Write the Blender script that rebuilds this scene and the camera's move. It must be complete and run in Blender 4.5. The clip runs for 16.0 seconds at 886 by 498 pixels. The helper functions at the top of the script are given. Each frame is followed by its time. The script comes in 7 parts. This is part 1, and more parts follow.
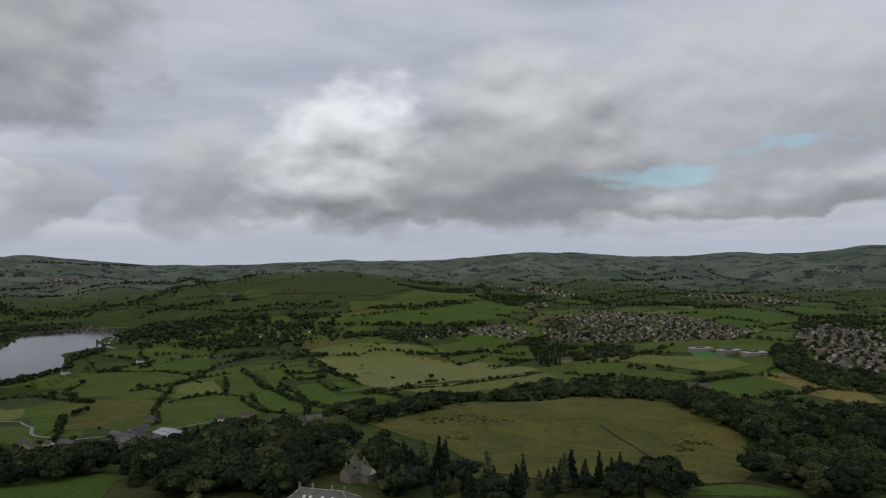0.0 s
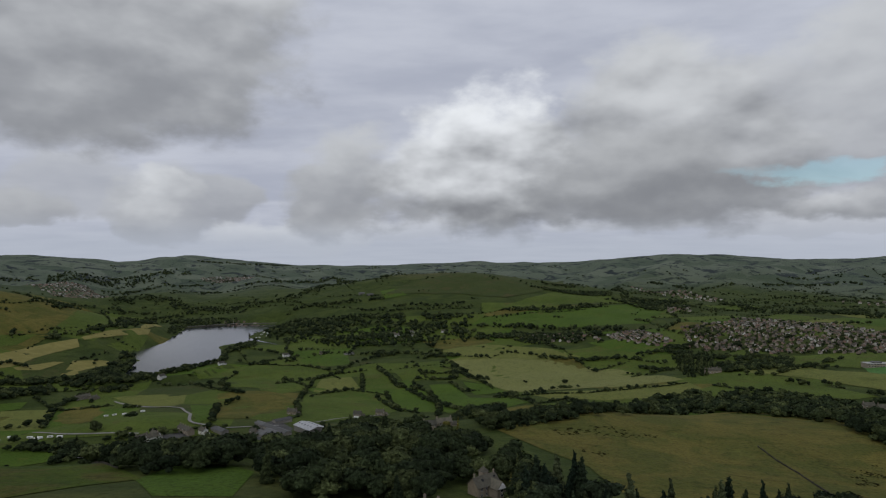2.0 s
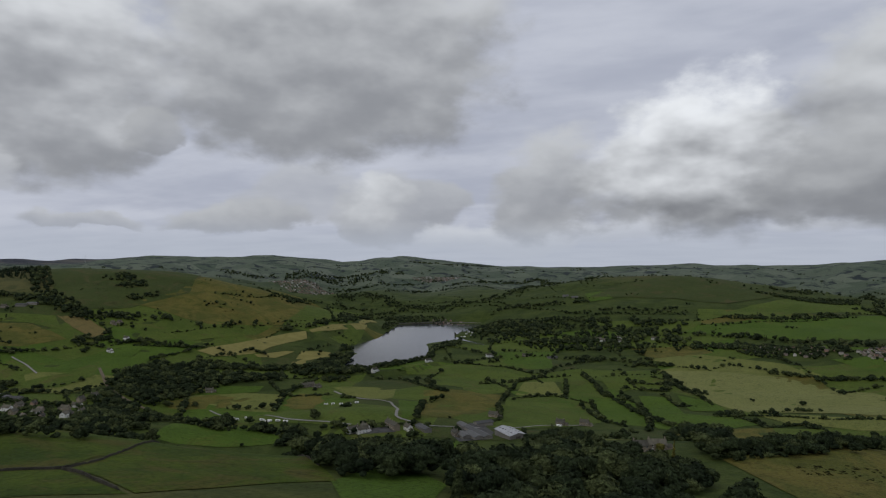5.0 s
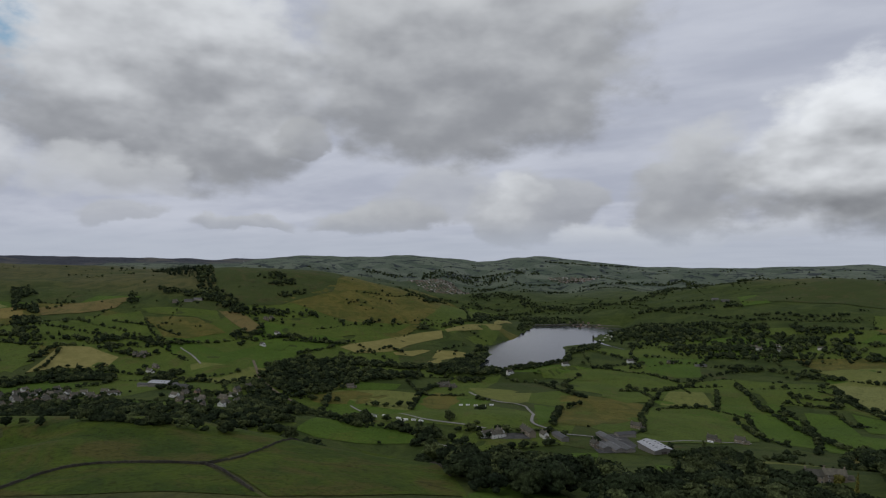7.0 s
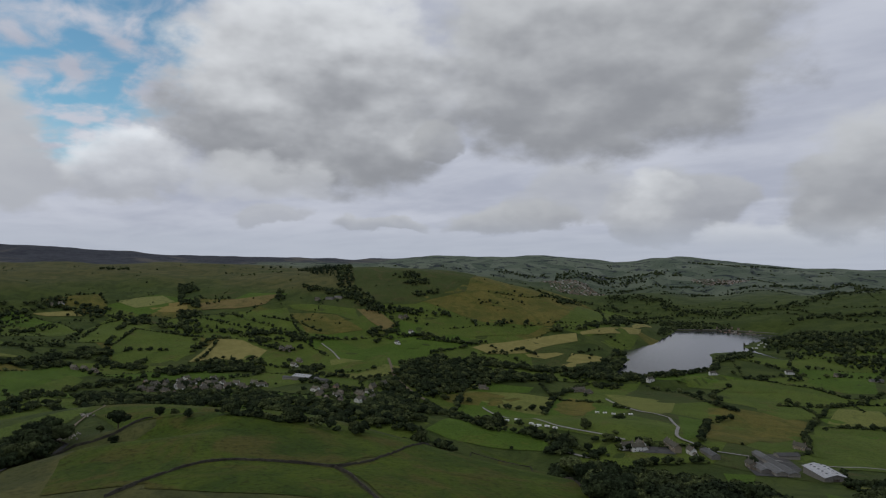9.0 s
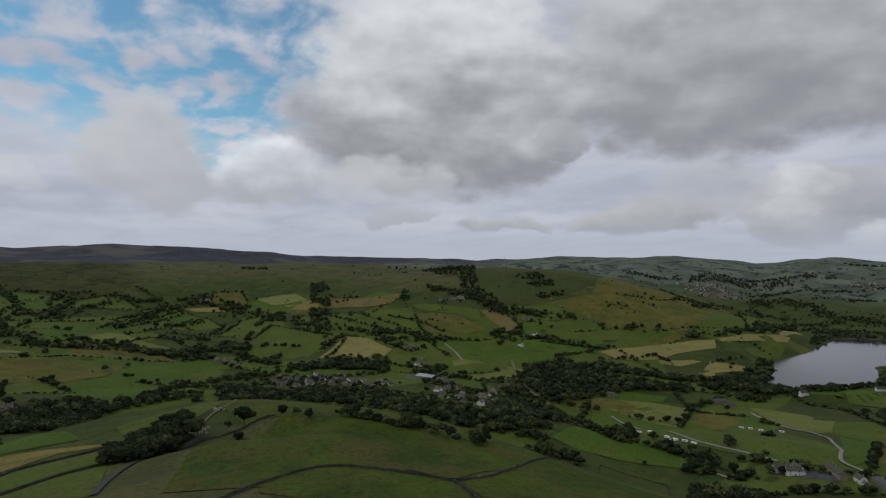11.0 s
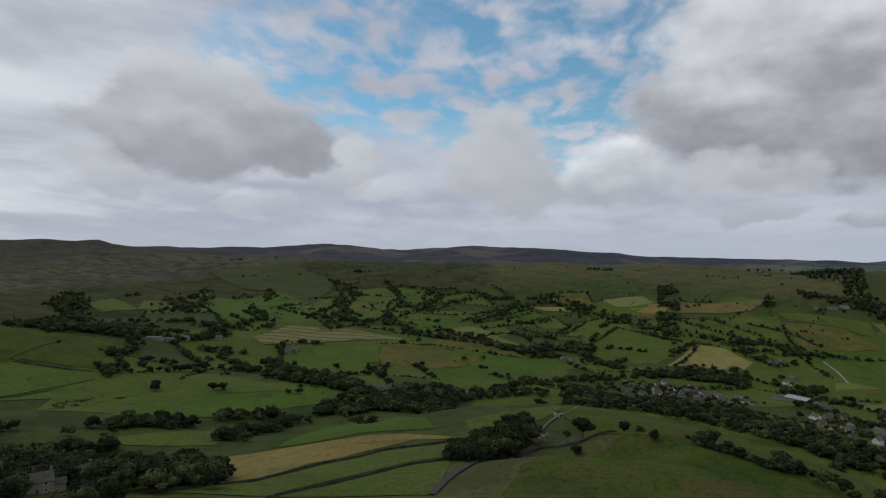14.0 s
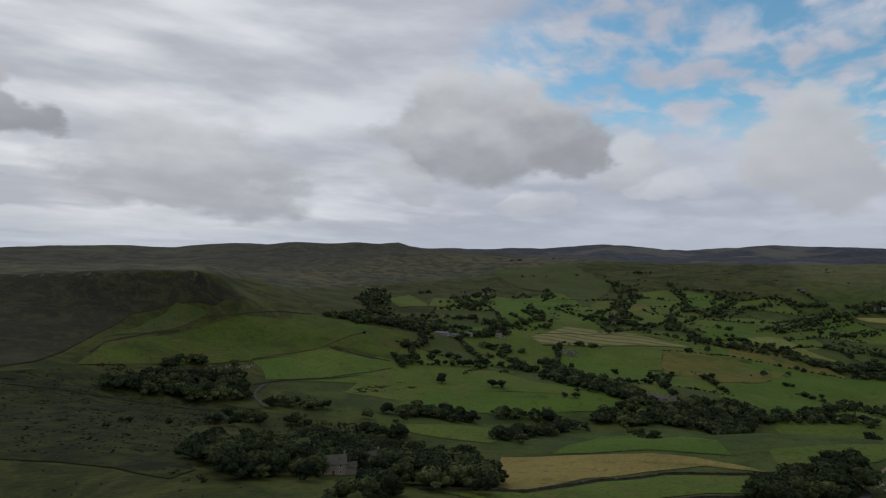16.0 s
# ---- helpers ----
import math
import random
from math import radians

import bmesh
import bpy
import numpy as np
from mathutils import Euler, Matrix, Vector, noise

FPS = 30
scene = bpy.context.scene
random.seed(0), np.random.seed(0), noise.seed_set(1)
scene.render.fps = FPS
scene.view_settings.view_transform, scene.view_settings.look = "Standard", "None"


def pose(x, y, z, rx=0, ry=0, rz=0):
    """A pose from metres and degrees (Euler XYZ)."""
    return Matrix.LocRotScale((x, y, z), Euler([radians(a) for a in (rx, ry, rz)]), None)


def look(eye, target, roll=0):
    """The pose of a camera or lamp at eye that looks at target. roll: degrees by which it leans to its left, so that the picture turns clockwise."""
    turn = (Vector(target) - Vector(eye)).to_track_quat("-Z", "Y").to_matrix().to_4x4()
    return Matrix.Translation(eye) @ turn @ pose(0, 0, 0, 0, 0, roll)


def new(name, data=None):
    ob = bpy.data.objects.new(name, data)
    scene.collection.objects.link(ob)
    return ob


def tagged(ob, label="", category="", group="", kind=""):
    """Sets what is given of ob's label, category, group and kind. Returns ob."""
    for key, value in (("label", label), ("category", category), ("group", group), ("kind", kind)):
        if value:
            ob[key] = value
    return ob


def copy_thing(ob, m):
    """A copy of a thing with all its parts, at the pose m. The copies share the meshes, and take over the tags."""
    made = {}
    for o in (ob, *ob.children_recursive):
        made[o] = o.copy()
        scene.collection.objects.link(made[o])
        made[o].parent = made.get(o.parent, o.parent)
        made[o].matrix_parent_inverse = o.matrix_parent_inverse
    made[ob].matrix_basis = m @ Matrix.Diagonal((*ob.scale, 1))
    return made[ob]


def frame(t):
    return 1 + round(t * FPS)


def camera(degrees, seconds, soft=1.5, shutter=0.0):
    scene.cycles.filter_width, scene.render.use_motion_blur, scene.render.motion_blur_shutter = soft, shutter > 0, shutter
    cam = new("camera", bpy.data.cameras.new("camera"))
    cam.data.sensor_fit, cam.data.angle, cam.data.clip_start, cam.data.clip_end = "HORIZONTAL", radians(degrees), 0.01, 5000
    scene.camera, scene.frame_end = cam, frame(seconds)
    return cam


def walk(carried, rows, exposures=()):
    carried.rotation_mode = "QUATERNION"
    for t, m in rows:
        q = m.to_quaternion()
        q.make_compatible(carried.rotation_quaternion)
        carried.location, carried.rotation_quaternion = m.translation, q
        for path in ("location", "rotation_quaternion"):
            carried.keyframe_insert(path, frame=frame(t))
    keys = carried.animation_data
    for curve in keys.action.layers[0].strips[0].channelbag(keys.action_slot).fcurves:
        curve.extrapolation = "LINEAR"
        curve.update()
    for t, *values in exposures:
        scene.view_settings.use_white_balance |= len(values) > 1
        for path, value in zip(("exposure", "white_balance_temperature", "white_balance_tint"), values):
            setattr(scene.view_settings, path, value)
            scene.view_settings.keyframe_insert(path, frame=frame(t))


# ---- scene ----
# ---- camera: a level flight that bends steadily to the left ----
cam = camera(69.31, 16.0, soft=1.2)


def flight(x, y, z, tilt, heading, lean):
    return pose(x, y, z, 90 + tilt, 0, heading) @ pose(0, 0, 0, 0, 0, lean)


walk(cam, [
    (0, flight(0.0, -0.0, 232.0, 0.21, -0.00, -0.03)),
    (0.5, flight(0.0, 4.8, 231.8, 0.25, 2.97, 0.01)),
    (1, flight(0.1, 9.7, 231.7, 0.27, 5.87, 0.02)),
    (1.5, flight(-0.2, 14.6, 231.4, 0.30, 8.86, 0.05)),
    (2, flight(-0.9, 19.7, 231.0, 0.34, 11.83, 0.11)),
    (2.5, flight(-1.9, 24.8, 230.5, 0.36, 14.77, 0.18)),
    (3, flight(-3.1, 30.0, 230.2, 0.39, 17.77, 0.20)),
    (3.5, flight(-4.4, 35.4, 230.0, 0.39, 20.81, 0.20)),
    (4, flight(-5.9, 40.9, 229.9, 0.41, 23.86, 0.22)),
    (6.5, flight(-17.2, 62.6, 231.0, 0.36, 38.99, 0.24)),
    (7, flight(-20.3, 66.4, 231.2, 0.35, 41.99, 0.24)),
    (7.5, flight(-23.8, 70.1, 231.2, 0.34, 45.04, 0.24)),
    (8, flight(-27.4, 73.6, 231.2, 0.31, 48.12, 0.25)),
    (8.5, flight(-31.2, 76.9, 231.2, 0.30, 51.11, 0.24)),
    (9, flight(-35.1, 79.9, 231.0, 0.31, 53.77, 0.25)),
    (11.5, flight(-61.1, 95.2, 229.2, 0.36, 67.60, 0.18)),
    (12, flight(-66.7, 97.1, 229.1, 0.37, 70.49, 0.17)),
    (12.3, flight(-70.0, 98.0, 229.1, 0.38, 72.15, 0.15)),
    (12.4, flight(-71.1, 98.3, 229.1, 0.39, 72.81, 0.14)),
    (12.5, flight(-72.2, 98.7, 229.1, 0.39, 74.39, 0.14)),
    (12.6, flight(-73.3, 99.0, 229.1, 0.39, 76.33, 0.14)),
    (12.7, flight(-74.4, 99.3, 229.1, 0.38, 78.19, 0.14)),
    (12.8, flight(-75.5, 99.6, 229.1, 0.38, 79.69, 0.14)),
    (12.9, flight(-76.5, 100.0, 229.1, 0.37, 81.19, 0.14)),
    (13, flight(-77.6, 100.3, 229.1, 0.37, 82.70, 0.15)),
    (13.5, flight(-82.8, 101.5, 229.1, 0.36, 88.95, 0.11)),
    (14, flight(-88.0, 101.8, 229.1, 0.36, 94.97, 0.09)),
    (14.5, flight(-93.2, 101.5, 229.0, 0.38, 101.07, 0.02)),
    (15, flight(-98.6, 100.4, 228.9, 0.41, 107.13, 0.02)),
    (15.5, flight(-104.1, 98.8, 228.7, 0.42, 113.36, 0.00)),
    (16, flight(-109.5, 97.2, 228.5, 0.45, 119.42, -0.07)),
], exposures=[(0.0, 0.0), (16.0, 0.0)])

# ---- sky: broken cloud over blue, one weak veiled sun ----
SUN_AZIMUTH, SUN_HEIGHT = 200.0, 44.0   # degrees, clockwise from north (+y)

world = bpy.data.worlds.new("cloudy_sky")
scene.world = world
world.use_nodes = True
wt = world.node_tree
wt.nodes.clear()


class Graph:
    """Short hands for wiring a node tree."""

    def __init__(self, tree):
        self.tree = tree

    def node(self, kind, **settings):
        n = self.tree.nodes.new(kind)
        for key, value in settings.items():
            setattr(n, key, value)
        return n

    def plug(self, socket, value):
        if isinstance(value, bpy.types.NodeSocket):
            self.tree.links.new(value, socket)
        else:
            socket.default_value = value

    def math(self, op, a, b=0.0, c=0.0, clamp=False):
        n = self.node("ShaderNodeMath", operation=op, use_clamp=clamp)
        for s, v in zip(n.inputs, (a, b, c)):
            self.plug(s, v)
        return n.outputs[0]

    def vec(self, op, a, b=(0, 0, 0), scale=None):
        n = self.node("ShaderNodeVectorMath", operation=op)
        self.plug(n.inputs[0], a)
        self.plug(n.inputs[1], b)
        if scale is not None:
            self.plug(n.inputs["Scale"], scale)
        return n.outputs[0]

    def noise(self, vector, scale, detail=4.0, rough=0.55, distortion=0.0, out="Fac"):
        n = self.node("ShaderNodeTexNoise")
        self.plug(n.inputs["Vector"], vector)
        for key, value in (("Scale", scale), ("Detail", detail), ("Roughness", rough), ("Distortion", distortion)):
            self.plug(n.inputs[key], value)
        return n.outputs[out]

    def ramp(self, fac, stops, mode="EASE"):
        n = self.node("ShaderNodeValToRGB")
        n.color_ramp.interpolation = mode
        while len(n.color_ramp.elements) < len(stops):
            n.color_ramp.elements.new(0.5)
        for e, (at, col) in zip(n.color_ramp.elements, stops):
            e.position = at
            e.color = (*col, 1) if isinstance(col, tuple) else (col, col, col, 1)
        self.plug(n.inputs[0], fac)
        return n.outputs[0]

    def mix(self, fac, a, b, mode="MIX"):
        n = self.node("ShaderNodeMix", data_type="RGBA", blend_type=mode)
        for s, v in ((n.inputs["Factor"], fac), (n.inputs["A"], a), (n.inputs["B"], b)):
            if isinstance(v, tuple) and len(v) == 3:
                v = (*v, 1)
            self.plug(s, v)
        return n.outputs["Result"]

    def step(self, value, low, high):
        n = self.node("ShaderNodeMapRange", interpolation_type="SMOOTHSTEP")
        for s, v in zip(n.inputs, (value, low, high, 0.0, 1.0)):
            self.plug(s, v)
        return n.outputs[0]


g = Graph(wt)
ray = g.vec("NORMALIZE", g.node("ShaderNodeTexCoord").outputs["Generated"])
xyz = g.node("ShaderNodeSeparateXYZ")
g.plug(xyz.inputs[0], ray)
azimuth = g.math("MULTIPLY", g.math("ARCTAN2", xyz.outputs[0], xyz.outputs[1]), 57.2958)
height = g.math("MULTIPLY", g.math("ARCSINE", xyz.outputs[2]), 57.2958)
# a flat cloud deck: the same ray met with a plane overhead
lift = g.math("MAXIMUM", g.math("ADD", xyz.outputs[2], 0.10), 0.03)
deck = g.node("ShaderNodeCombineXYZ")
g.plug(deck.inputs[0], g.math("DIVIDE", xyz.outputs[0], lift))
g.plug(deck.inputs[1], g.math("DIVIDE", xyz.outputs[1], lift))
deck = deck.outputs[0]
stretch = g.vec("MULTIPLY", ray, (1.0, 1.0, 1.8))

# billows push the outlines of the cloud masses about
billow = g.noise(stretch, 5.0, 5.0, 0.52)
billow_b = g.noise(g.vec("ADD", stretch, (3.1, 7.7, 1.3)), 6.5, 5.0, 0.52)
az_w = g.math("ADD", azimuth, g.math("MULTIPLY", g.math("SUBTRACT", billow, 0.5), 17.0))
h_w = g.math("ADD", height, g.math("MULTIPLY", g.math("SUBTRACT", billow_b, 0.5), 6.5))
# heaped lumps inside the clouds; each is paler on its upper side
heap = g.noise(stretch, 6.5, 4.0, 0.47)
heap_above = g.noise(g.vec("ADD", stretch, (-0.008, 0.004, 0.040)), 6.5, 4.0, 0.47)
puff = g.math("SUBTRACT", heap, heap_above)
fray = g.math("SUBTRACT", g.noise(g.vec("ADD", stretch, (5.3, 1.1, 4.2)), 15.0, 7.0, 0.56), 0.5)

# high thin deck, paler towards the sun, drawn out in soft bars
grain = g.noise(g.vec("MULTIPLY", deck, (1.0, 1.7, 1.0)), 1.0, 5.0, 0.52, 0.3)
soft = g.noise(g.vec("MULTIPLY", stretch, (1.0, 1.0, 2.4)), 3.6, 6.0, 0.52)
thin = g.step(g.math("ADD", g.math("MULTIPLY", grain, 0.4), g.math("MULTIPLY", soft, 0.6)), 0.36, 0.64)
sunward = g.step(azimuth, -98.0, -150.0)
cloud = g.mix(thin, (0.41, 0.425, 0.495), (0.545, 0.555, 0.615))
cloud = g.mix(g.math("MULTIPLY", sunward, 0.85), cloud, g.mix(thin, (0.46, 0.465, 0.495), (0.80, 0.80, 0.80)))


def offset(az, h, wide, tall):
    a = g.math("DIVIDE", g.math("SUBTRACT", az_w, az), wide)
    b = g.math("DIVIDE", g.math("SUBTRACT", h_w, h), tall)
    return b, g.math("ADD", g.math("MULTIPLY", a, a), g.math("MULTIPLY", b, b))


def cumulus(below, left, right, base, crown, base_tone, top_tone, veil=1.0):
    """One cloud in front of those below it: a grey, nearly level base under a heaped, paler crown (degrees)."""
    a = g.math("DIVIDE", g.math("SUBTRACT", az_w, (left + right) / 2), (right - left) / 2)
    b = g.math("DIVIDE", g.math("SUBTRACT", h_w, base), crown - base)
    up = g.math("DIVIDE", g.math("MAXIMUM", g.math("SUBTRACT", b, 0.25), 0.0), 0.75)
    down = g.math("DIVIDE", g.math("MAXIMUM", g.math("SUBTRACT", 0.25, b), 0.0), 0.42)
    r = g.math("ADD", g.math("MULTIPLY", a, a), g.math("ADD", g.math("MULTIPLY", up, up), g.math("MULTIPLY", down, down)))
    shape = g.math("MULTIPLY", g.step(g.math("ADD", r, g.math("MULTIPLY", fray, 1.1)), 1.25, 0.55), veil)
    lit = g.math("ADD", g.math("ADD", b, g.math("MULTIPLY", a, -0.10)), g.math("ADD", g.math("MULTIPLY", puff, 1.9), g.math("MULTIPLY", fray, 0.16)))
    body = g.mix(g.step(lit, -0.25, 1.15), tuple(base_tone * k for k in (0.98, 0.99, 1.05)), tuple(top_tone * k for k in (1.0, 1.0, 1.01)))
    return g.mix(shape, below, body)


# blue gap with rows of small flocks in it
flock = g.noise(g.vec("MULTIPLY", deck, (1.7, 2.6, 1.0)), 2.1, 5.0, 0.50, 0.25)
gap = g.math("MAXIMUM", g.step(offset(-95, 16.5, 19, 7.5)[1], 1.5, 0.35),
             g.step(offset(-83, 19, 9, 11)[1], 1.4, 0.4))
sky = g.node("ShaderNodeTexSky", sky_type="NISHITA", sun_disc=False,
             sun_elevation=radians(SUN_HEIGHT), sun_rotation=radians(SUN_AZIMUTH), altitude=300.0, dust_density=0.2, ozone_density=3.0)
blue = g.vec("MULTIPLY", sky.outputs[0], (0.088, 0.113, 0.101))
hole = g.math("MULTIPLY", gap, g.step(flock, 0.66, 0.38))
view = g.mix(hole, cloud, blue)
view = cumulus(view, -1.2, 34.7, 1.9, 4, 0.436, 0.672, 0.6)
view = cumulus(view, -32.6, -11.2, 1, 3.3, 0.475, 0.672, 0.5)
view = cumulus(view, 14.6, 38.9, 3.2, 6.4, 0.277, 0.616, 0.95)
view = cumulus(view, -38.6, -29.6, 2.2, 6.5, 0.317, 0.515, 0.8)
view = cumulus(view, -32, -20, 0.4, 3, 0.528, 0.694, 0.5)
view = cumulus(view, 10.8, 40.4, 7.1, 18.4, 0.356, 0.582, 0.9)
view = cumulus(view, -2.2, 19.2, 4.1, 18.1, 0.264, 0.62, 1)
view = cumulus(view, -27.4, -15, 2.9, 10.7, 0.304, 0.56, 0.95)
view = cumulus(view, -17.3, 0.8, 2.7, 15.2, 0.21, 0.86, 1)
view = cumulus(view, -4.7, 13.7, 4, 10.7, 0.238, 0.448, 0.8)
view = cumulus(view, -51.9, -40.4, 1.6, 4.6, 0.317, 0.493, 0.7)
view = cumulus(view, -39.5, -33, 2.2, 6.3, 0.317, 0.694, 0.75)
view = cumulus(view, -46.8, -37.2, 2.9, 8.5, 0.396, 0.515, 0.6)
view = cumulus(view, -51.7, -41.2, 1.6, 4.3, 0.33, 0.515, 0.7)
view = cumulus(view, -63.4, -53.2, 1.7, 3, 0.33, 0.493, 0.7)
view = cumulus(view, -72.3, -65.5, 2, 4.2, 0.356, 0.515, 0.6)
view = cumulus(view, -56, -24.1, 10.8, 28.3, 0.285, 0.58, 1)
view = cumulus(view, -78.8, -52.5, 7.8, 24.4, 0.29, 0.72, 1)
view = cumulus(view, -57.5, -51.5, 8.4, 11.6, 0.29, 0.426, 0.8)
view = cumulus(view, -101.6, -95.8, 4.6, 6.8, 0.554, 0.62, 0.4)
view = cumulus(view, -93.5, -83.6, 5, 12.9, 0.436, 0.56, 0.9)
view = cumulus(view, -85.6, -74.6, 5.2, 9.9, 0.4, 0.88, 0.8)
view = cumulus(view, -75.1, -63.6, 5, 8.7, 0.502, 0.605, 0.6)
view = cumulus(view, -111, -105.3, 7.6, 13.9, 0.317, 0.515, 0.9)
view = cumulus(view, -106.2, -100.4, 5.2, 10.2, 0.396, 0.627, 0.7)
view = cumulus(view, -123.7, -105.3, 7.9, 16.7, 0.317, 0.582, 0.9)
view = cumulus(view, -103.9, -97.1, 4.6, 6.4, 0.554, 0.62, 0.4)
view = cumulus(view, -113.1, -106.2, 3.4, 5.4, 0.475, 0.672, 0.6)
view = cumulus(view, -152, -130.6, 4.6, 11.3, 0.356, 0.582, 0.75)
view = cumulus(view, -158, -151.3, 9.2, 13.8, 0.29, 0.493, 0.85)
view = cumulus(view, -126.2, -118.6, 4.8, 8.3, 0.422, 0.56, 0.6)
view = cumulus(view, -160.4, -137.2, 1.7, 3.7, 0.554, 0.694, 0.5)
slot = g.math("MAXIMUM", g.step(offset(30.5, 8.2, 6.5, 0.95)[1], 1.6, 0.2), g.step(offset(19, 6.7, 6.5, 0.7)[1], 1.6, 0.2))
view = g.mix(g.math("MULTIPLY", g.math("MULTIPLY", slot, g.step(g.math("ADD", fray, grain), 0.60, 0.36)), 0.42), view, g.mix(0.2, blue, (0.46, 0.50, 0.60)))
low_band = g.step(height, 3.4, 0.2)
view = g.mix(g.math("MULTIPLY", low_band, 0.75), view, (0.44, 0.465, 0.525))
view = g.mix(1.0, view, (0.965, 1.0, 1.035), "MULTIPLY")
background = g.node("ShaderNodeBackground")
g.plug(background.inputs["Color"], view)
g.plug(background.inputs["Strength"], 1.0)
g.plug(g.node("ShaderNodeOutputWorld").inputs["Surface"], background.outputs[0])

sun = new("sun", bpy.data.lights.new("sun", "SUN"))
sun.data.energy, sun.data.angle, sun.data.color = 0.45, radians(12), (1.0, 0.95, 0.86)
sun.matrix_world = look((0, 0, 600), (-math.sin(radians(SUN_AZIMUTH)), -math.cos(radians(SUN_AZIMUTH)), 600 - math.tan(radians(SUN_HEIGHT))))

# ---- materials ----
def material(name, build, rough=0.85, metal=0.0, specular=0.25):
    """A node material; build(graph) gives the colour and, if it likes, a height for the bump."""
    m = bpy.data.materials.new(name)
    m.use_nodes = True
    t = m.node_tree
    shader = t.nodes["Principled BSDF"]
    gr = Graph(t)
    made = build(gr)
    colour, relief = made if isinstance(made, list) else (made, None)
    gr.plug(shader.inputs["Base Color"], (*colour, 1) if isinstance(colour, tuple) and len(colour) == 3 else colour)
    shader.inputs["Roughness"].default_value = rough
    shader.inputs["Metallic"].default_value = metal
    shader.inputs["Specular IOR Level"].default_value = specular
    if relief is not None:
        b = gr.node("ShaderNodeBump")
        b.inputs["Strength"].default_value = 0.6
        b.inputs["Distance"].default_value = relief[1]
        gr.plug(b.inputs["Height"], relief[0])
        gr.plug(shader.inputs["Normal"], b.outputs[0])
    return m


def place(gr):
    return gr.node("ShaderNodeNewGeometry").outputs["Position"]


def chance(gr):
    return gr.node("ShaderNodeObjectInfo").outputs["Random"]


def island(gr):
    return gr.node("ShaderNodeNewGeometry").outputs["Random Per Island"]


def grass(name, dark_tone, light_tone, other=None, patch=0.012, amount=0.5, other_scale=0.02):
    """Pasture: grazed streaks, tufts and rushes, and blots of another growth."""
    dark_tone, light_tone, other = [(t[0], t[1], t[2] * 1.12) if t else None for t in (dark_tone, light_tone, other)]

    def build(gr):
        p = place(gr)
        broad = gr.noise(p, patch, 5.0, 0.6, 0.4)
        mid = gr.noise(p, 0.07, 6.0, 0.68, 0.8)
        tuft = gr.noise(p, 0.45, 5.0, 0.72)
        streak = gr.noise(gr.vec("MULTIPLY", p, (0.30, 0.05, 0.1)), 1.0, 5.0, 0.7, 0.5)
        c = gr.mix(gr.step(gr.math("ADD", gr.math("MULTIPLY", broad, 0.5), gr.math("MULTIPLY", mid, 0.5)), 0.36, 0.64), dark_tone, light_tone)
        if other:
            blot = gr.step(gr.noise(gr.vec("ADD", p, (311.0, 97.0, 0.0)), other_scale, 7.0, 0.70, 0.9), 0.62 - 0.22 * amount, 0.72 - 0.14 * amount)
            c = gr.mix(gr.math("MULTIPLY", blot, 0.85), c, other)
        c = gr.mix(gr.math("MULTIPLY", gr.step(streak, 0.50, 0.72), 0.45), c, gr.vec("SCALE", c, scale=0.62))
        c = gr.mix(gr.step(mid, 0.54, 0.70), c, gr.vec("SCALE", c, scale=0.58))
        c = gr.mix(gr.step(mid, 0.44, 0.30), c, gr.vec("SCALE", c, scale=1.30))
        c = gr.mix(gr.step(tuft, 0.47, 0.64), c, gr.vec("SCALE", c, scale=0.58))
        return [c, (gr.math("ADD", tuft, gr.math("MULTIPLY", mid, 2.0)), 0.7)]
    return material(name, build, 0.95, 0, 0.1)


GRASS = {
    "pasture": grass("pasture_grass", (0.062, 0.093, 0.013), (0.096, 0.129, 0.019), (0.095, 0.097, 0.022), amount=0.35),
    "lush": grass("lush_grass", (0.056, 0.098, 0.011), (0.078, 0.126, 0.014), (0.088, 0.106, 0.015), amount=0.25),
    "meadow": grass("meadow_grass", (0.129, 0.145, 0.032), (0.164, 0.176, 0.041), (0.098, 0.117, 0.024), amount=0.4),
    "pale": grass("pale_meadow", (0.165, 0.177, 0.050), (0.195, 0.203, 0.059), (0.149, 0.164, 0.044), amount=0.35),
    "rough": grass("rough_pasture", (0.106, 0.096, 0.019), (0.15, 0.128, 0.026), (0.076, 0.086, 0.015), amount=0.9),
    "brown": grass("brown_grass", (0.145, 0.112, 0.035), (0.180, 0.143, 0.046), (0.095, 0.097, 0.024), amount=0.6),
    "tawny": grass("tawny_grass", (0.184, 0.145, 0.037), (0.229, 0.184, 0.050), (0.124, 0.119, 0.029), amount=0.5),
    "hill": grass("hill_grass", (0.030, 0.052, 0.006), (0.074, 0.104, 0.010), (0.080, 0.072, 0.015), patch=0.022, amount=0.62, other_scale=0.022),
    # southern rough pasture and heath: cloud shadow is held in these dark tones
    "shaded_rough": grass("shaded_rough_pasture", (0.016, 0.023, 0.004), (0.048, 0.055, 0.009), (0.011, 0.014, 0.004), patch=0.03, amount=0.9, other_scale=0.07),
    "heath": grass("heath", (0.018, 0.018, 0.011), (0.034, 0.031, 0.016), (0.046, 0.046, 0.018), amount=0.8, other_scale=0.03),
}


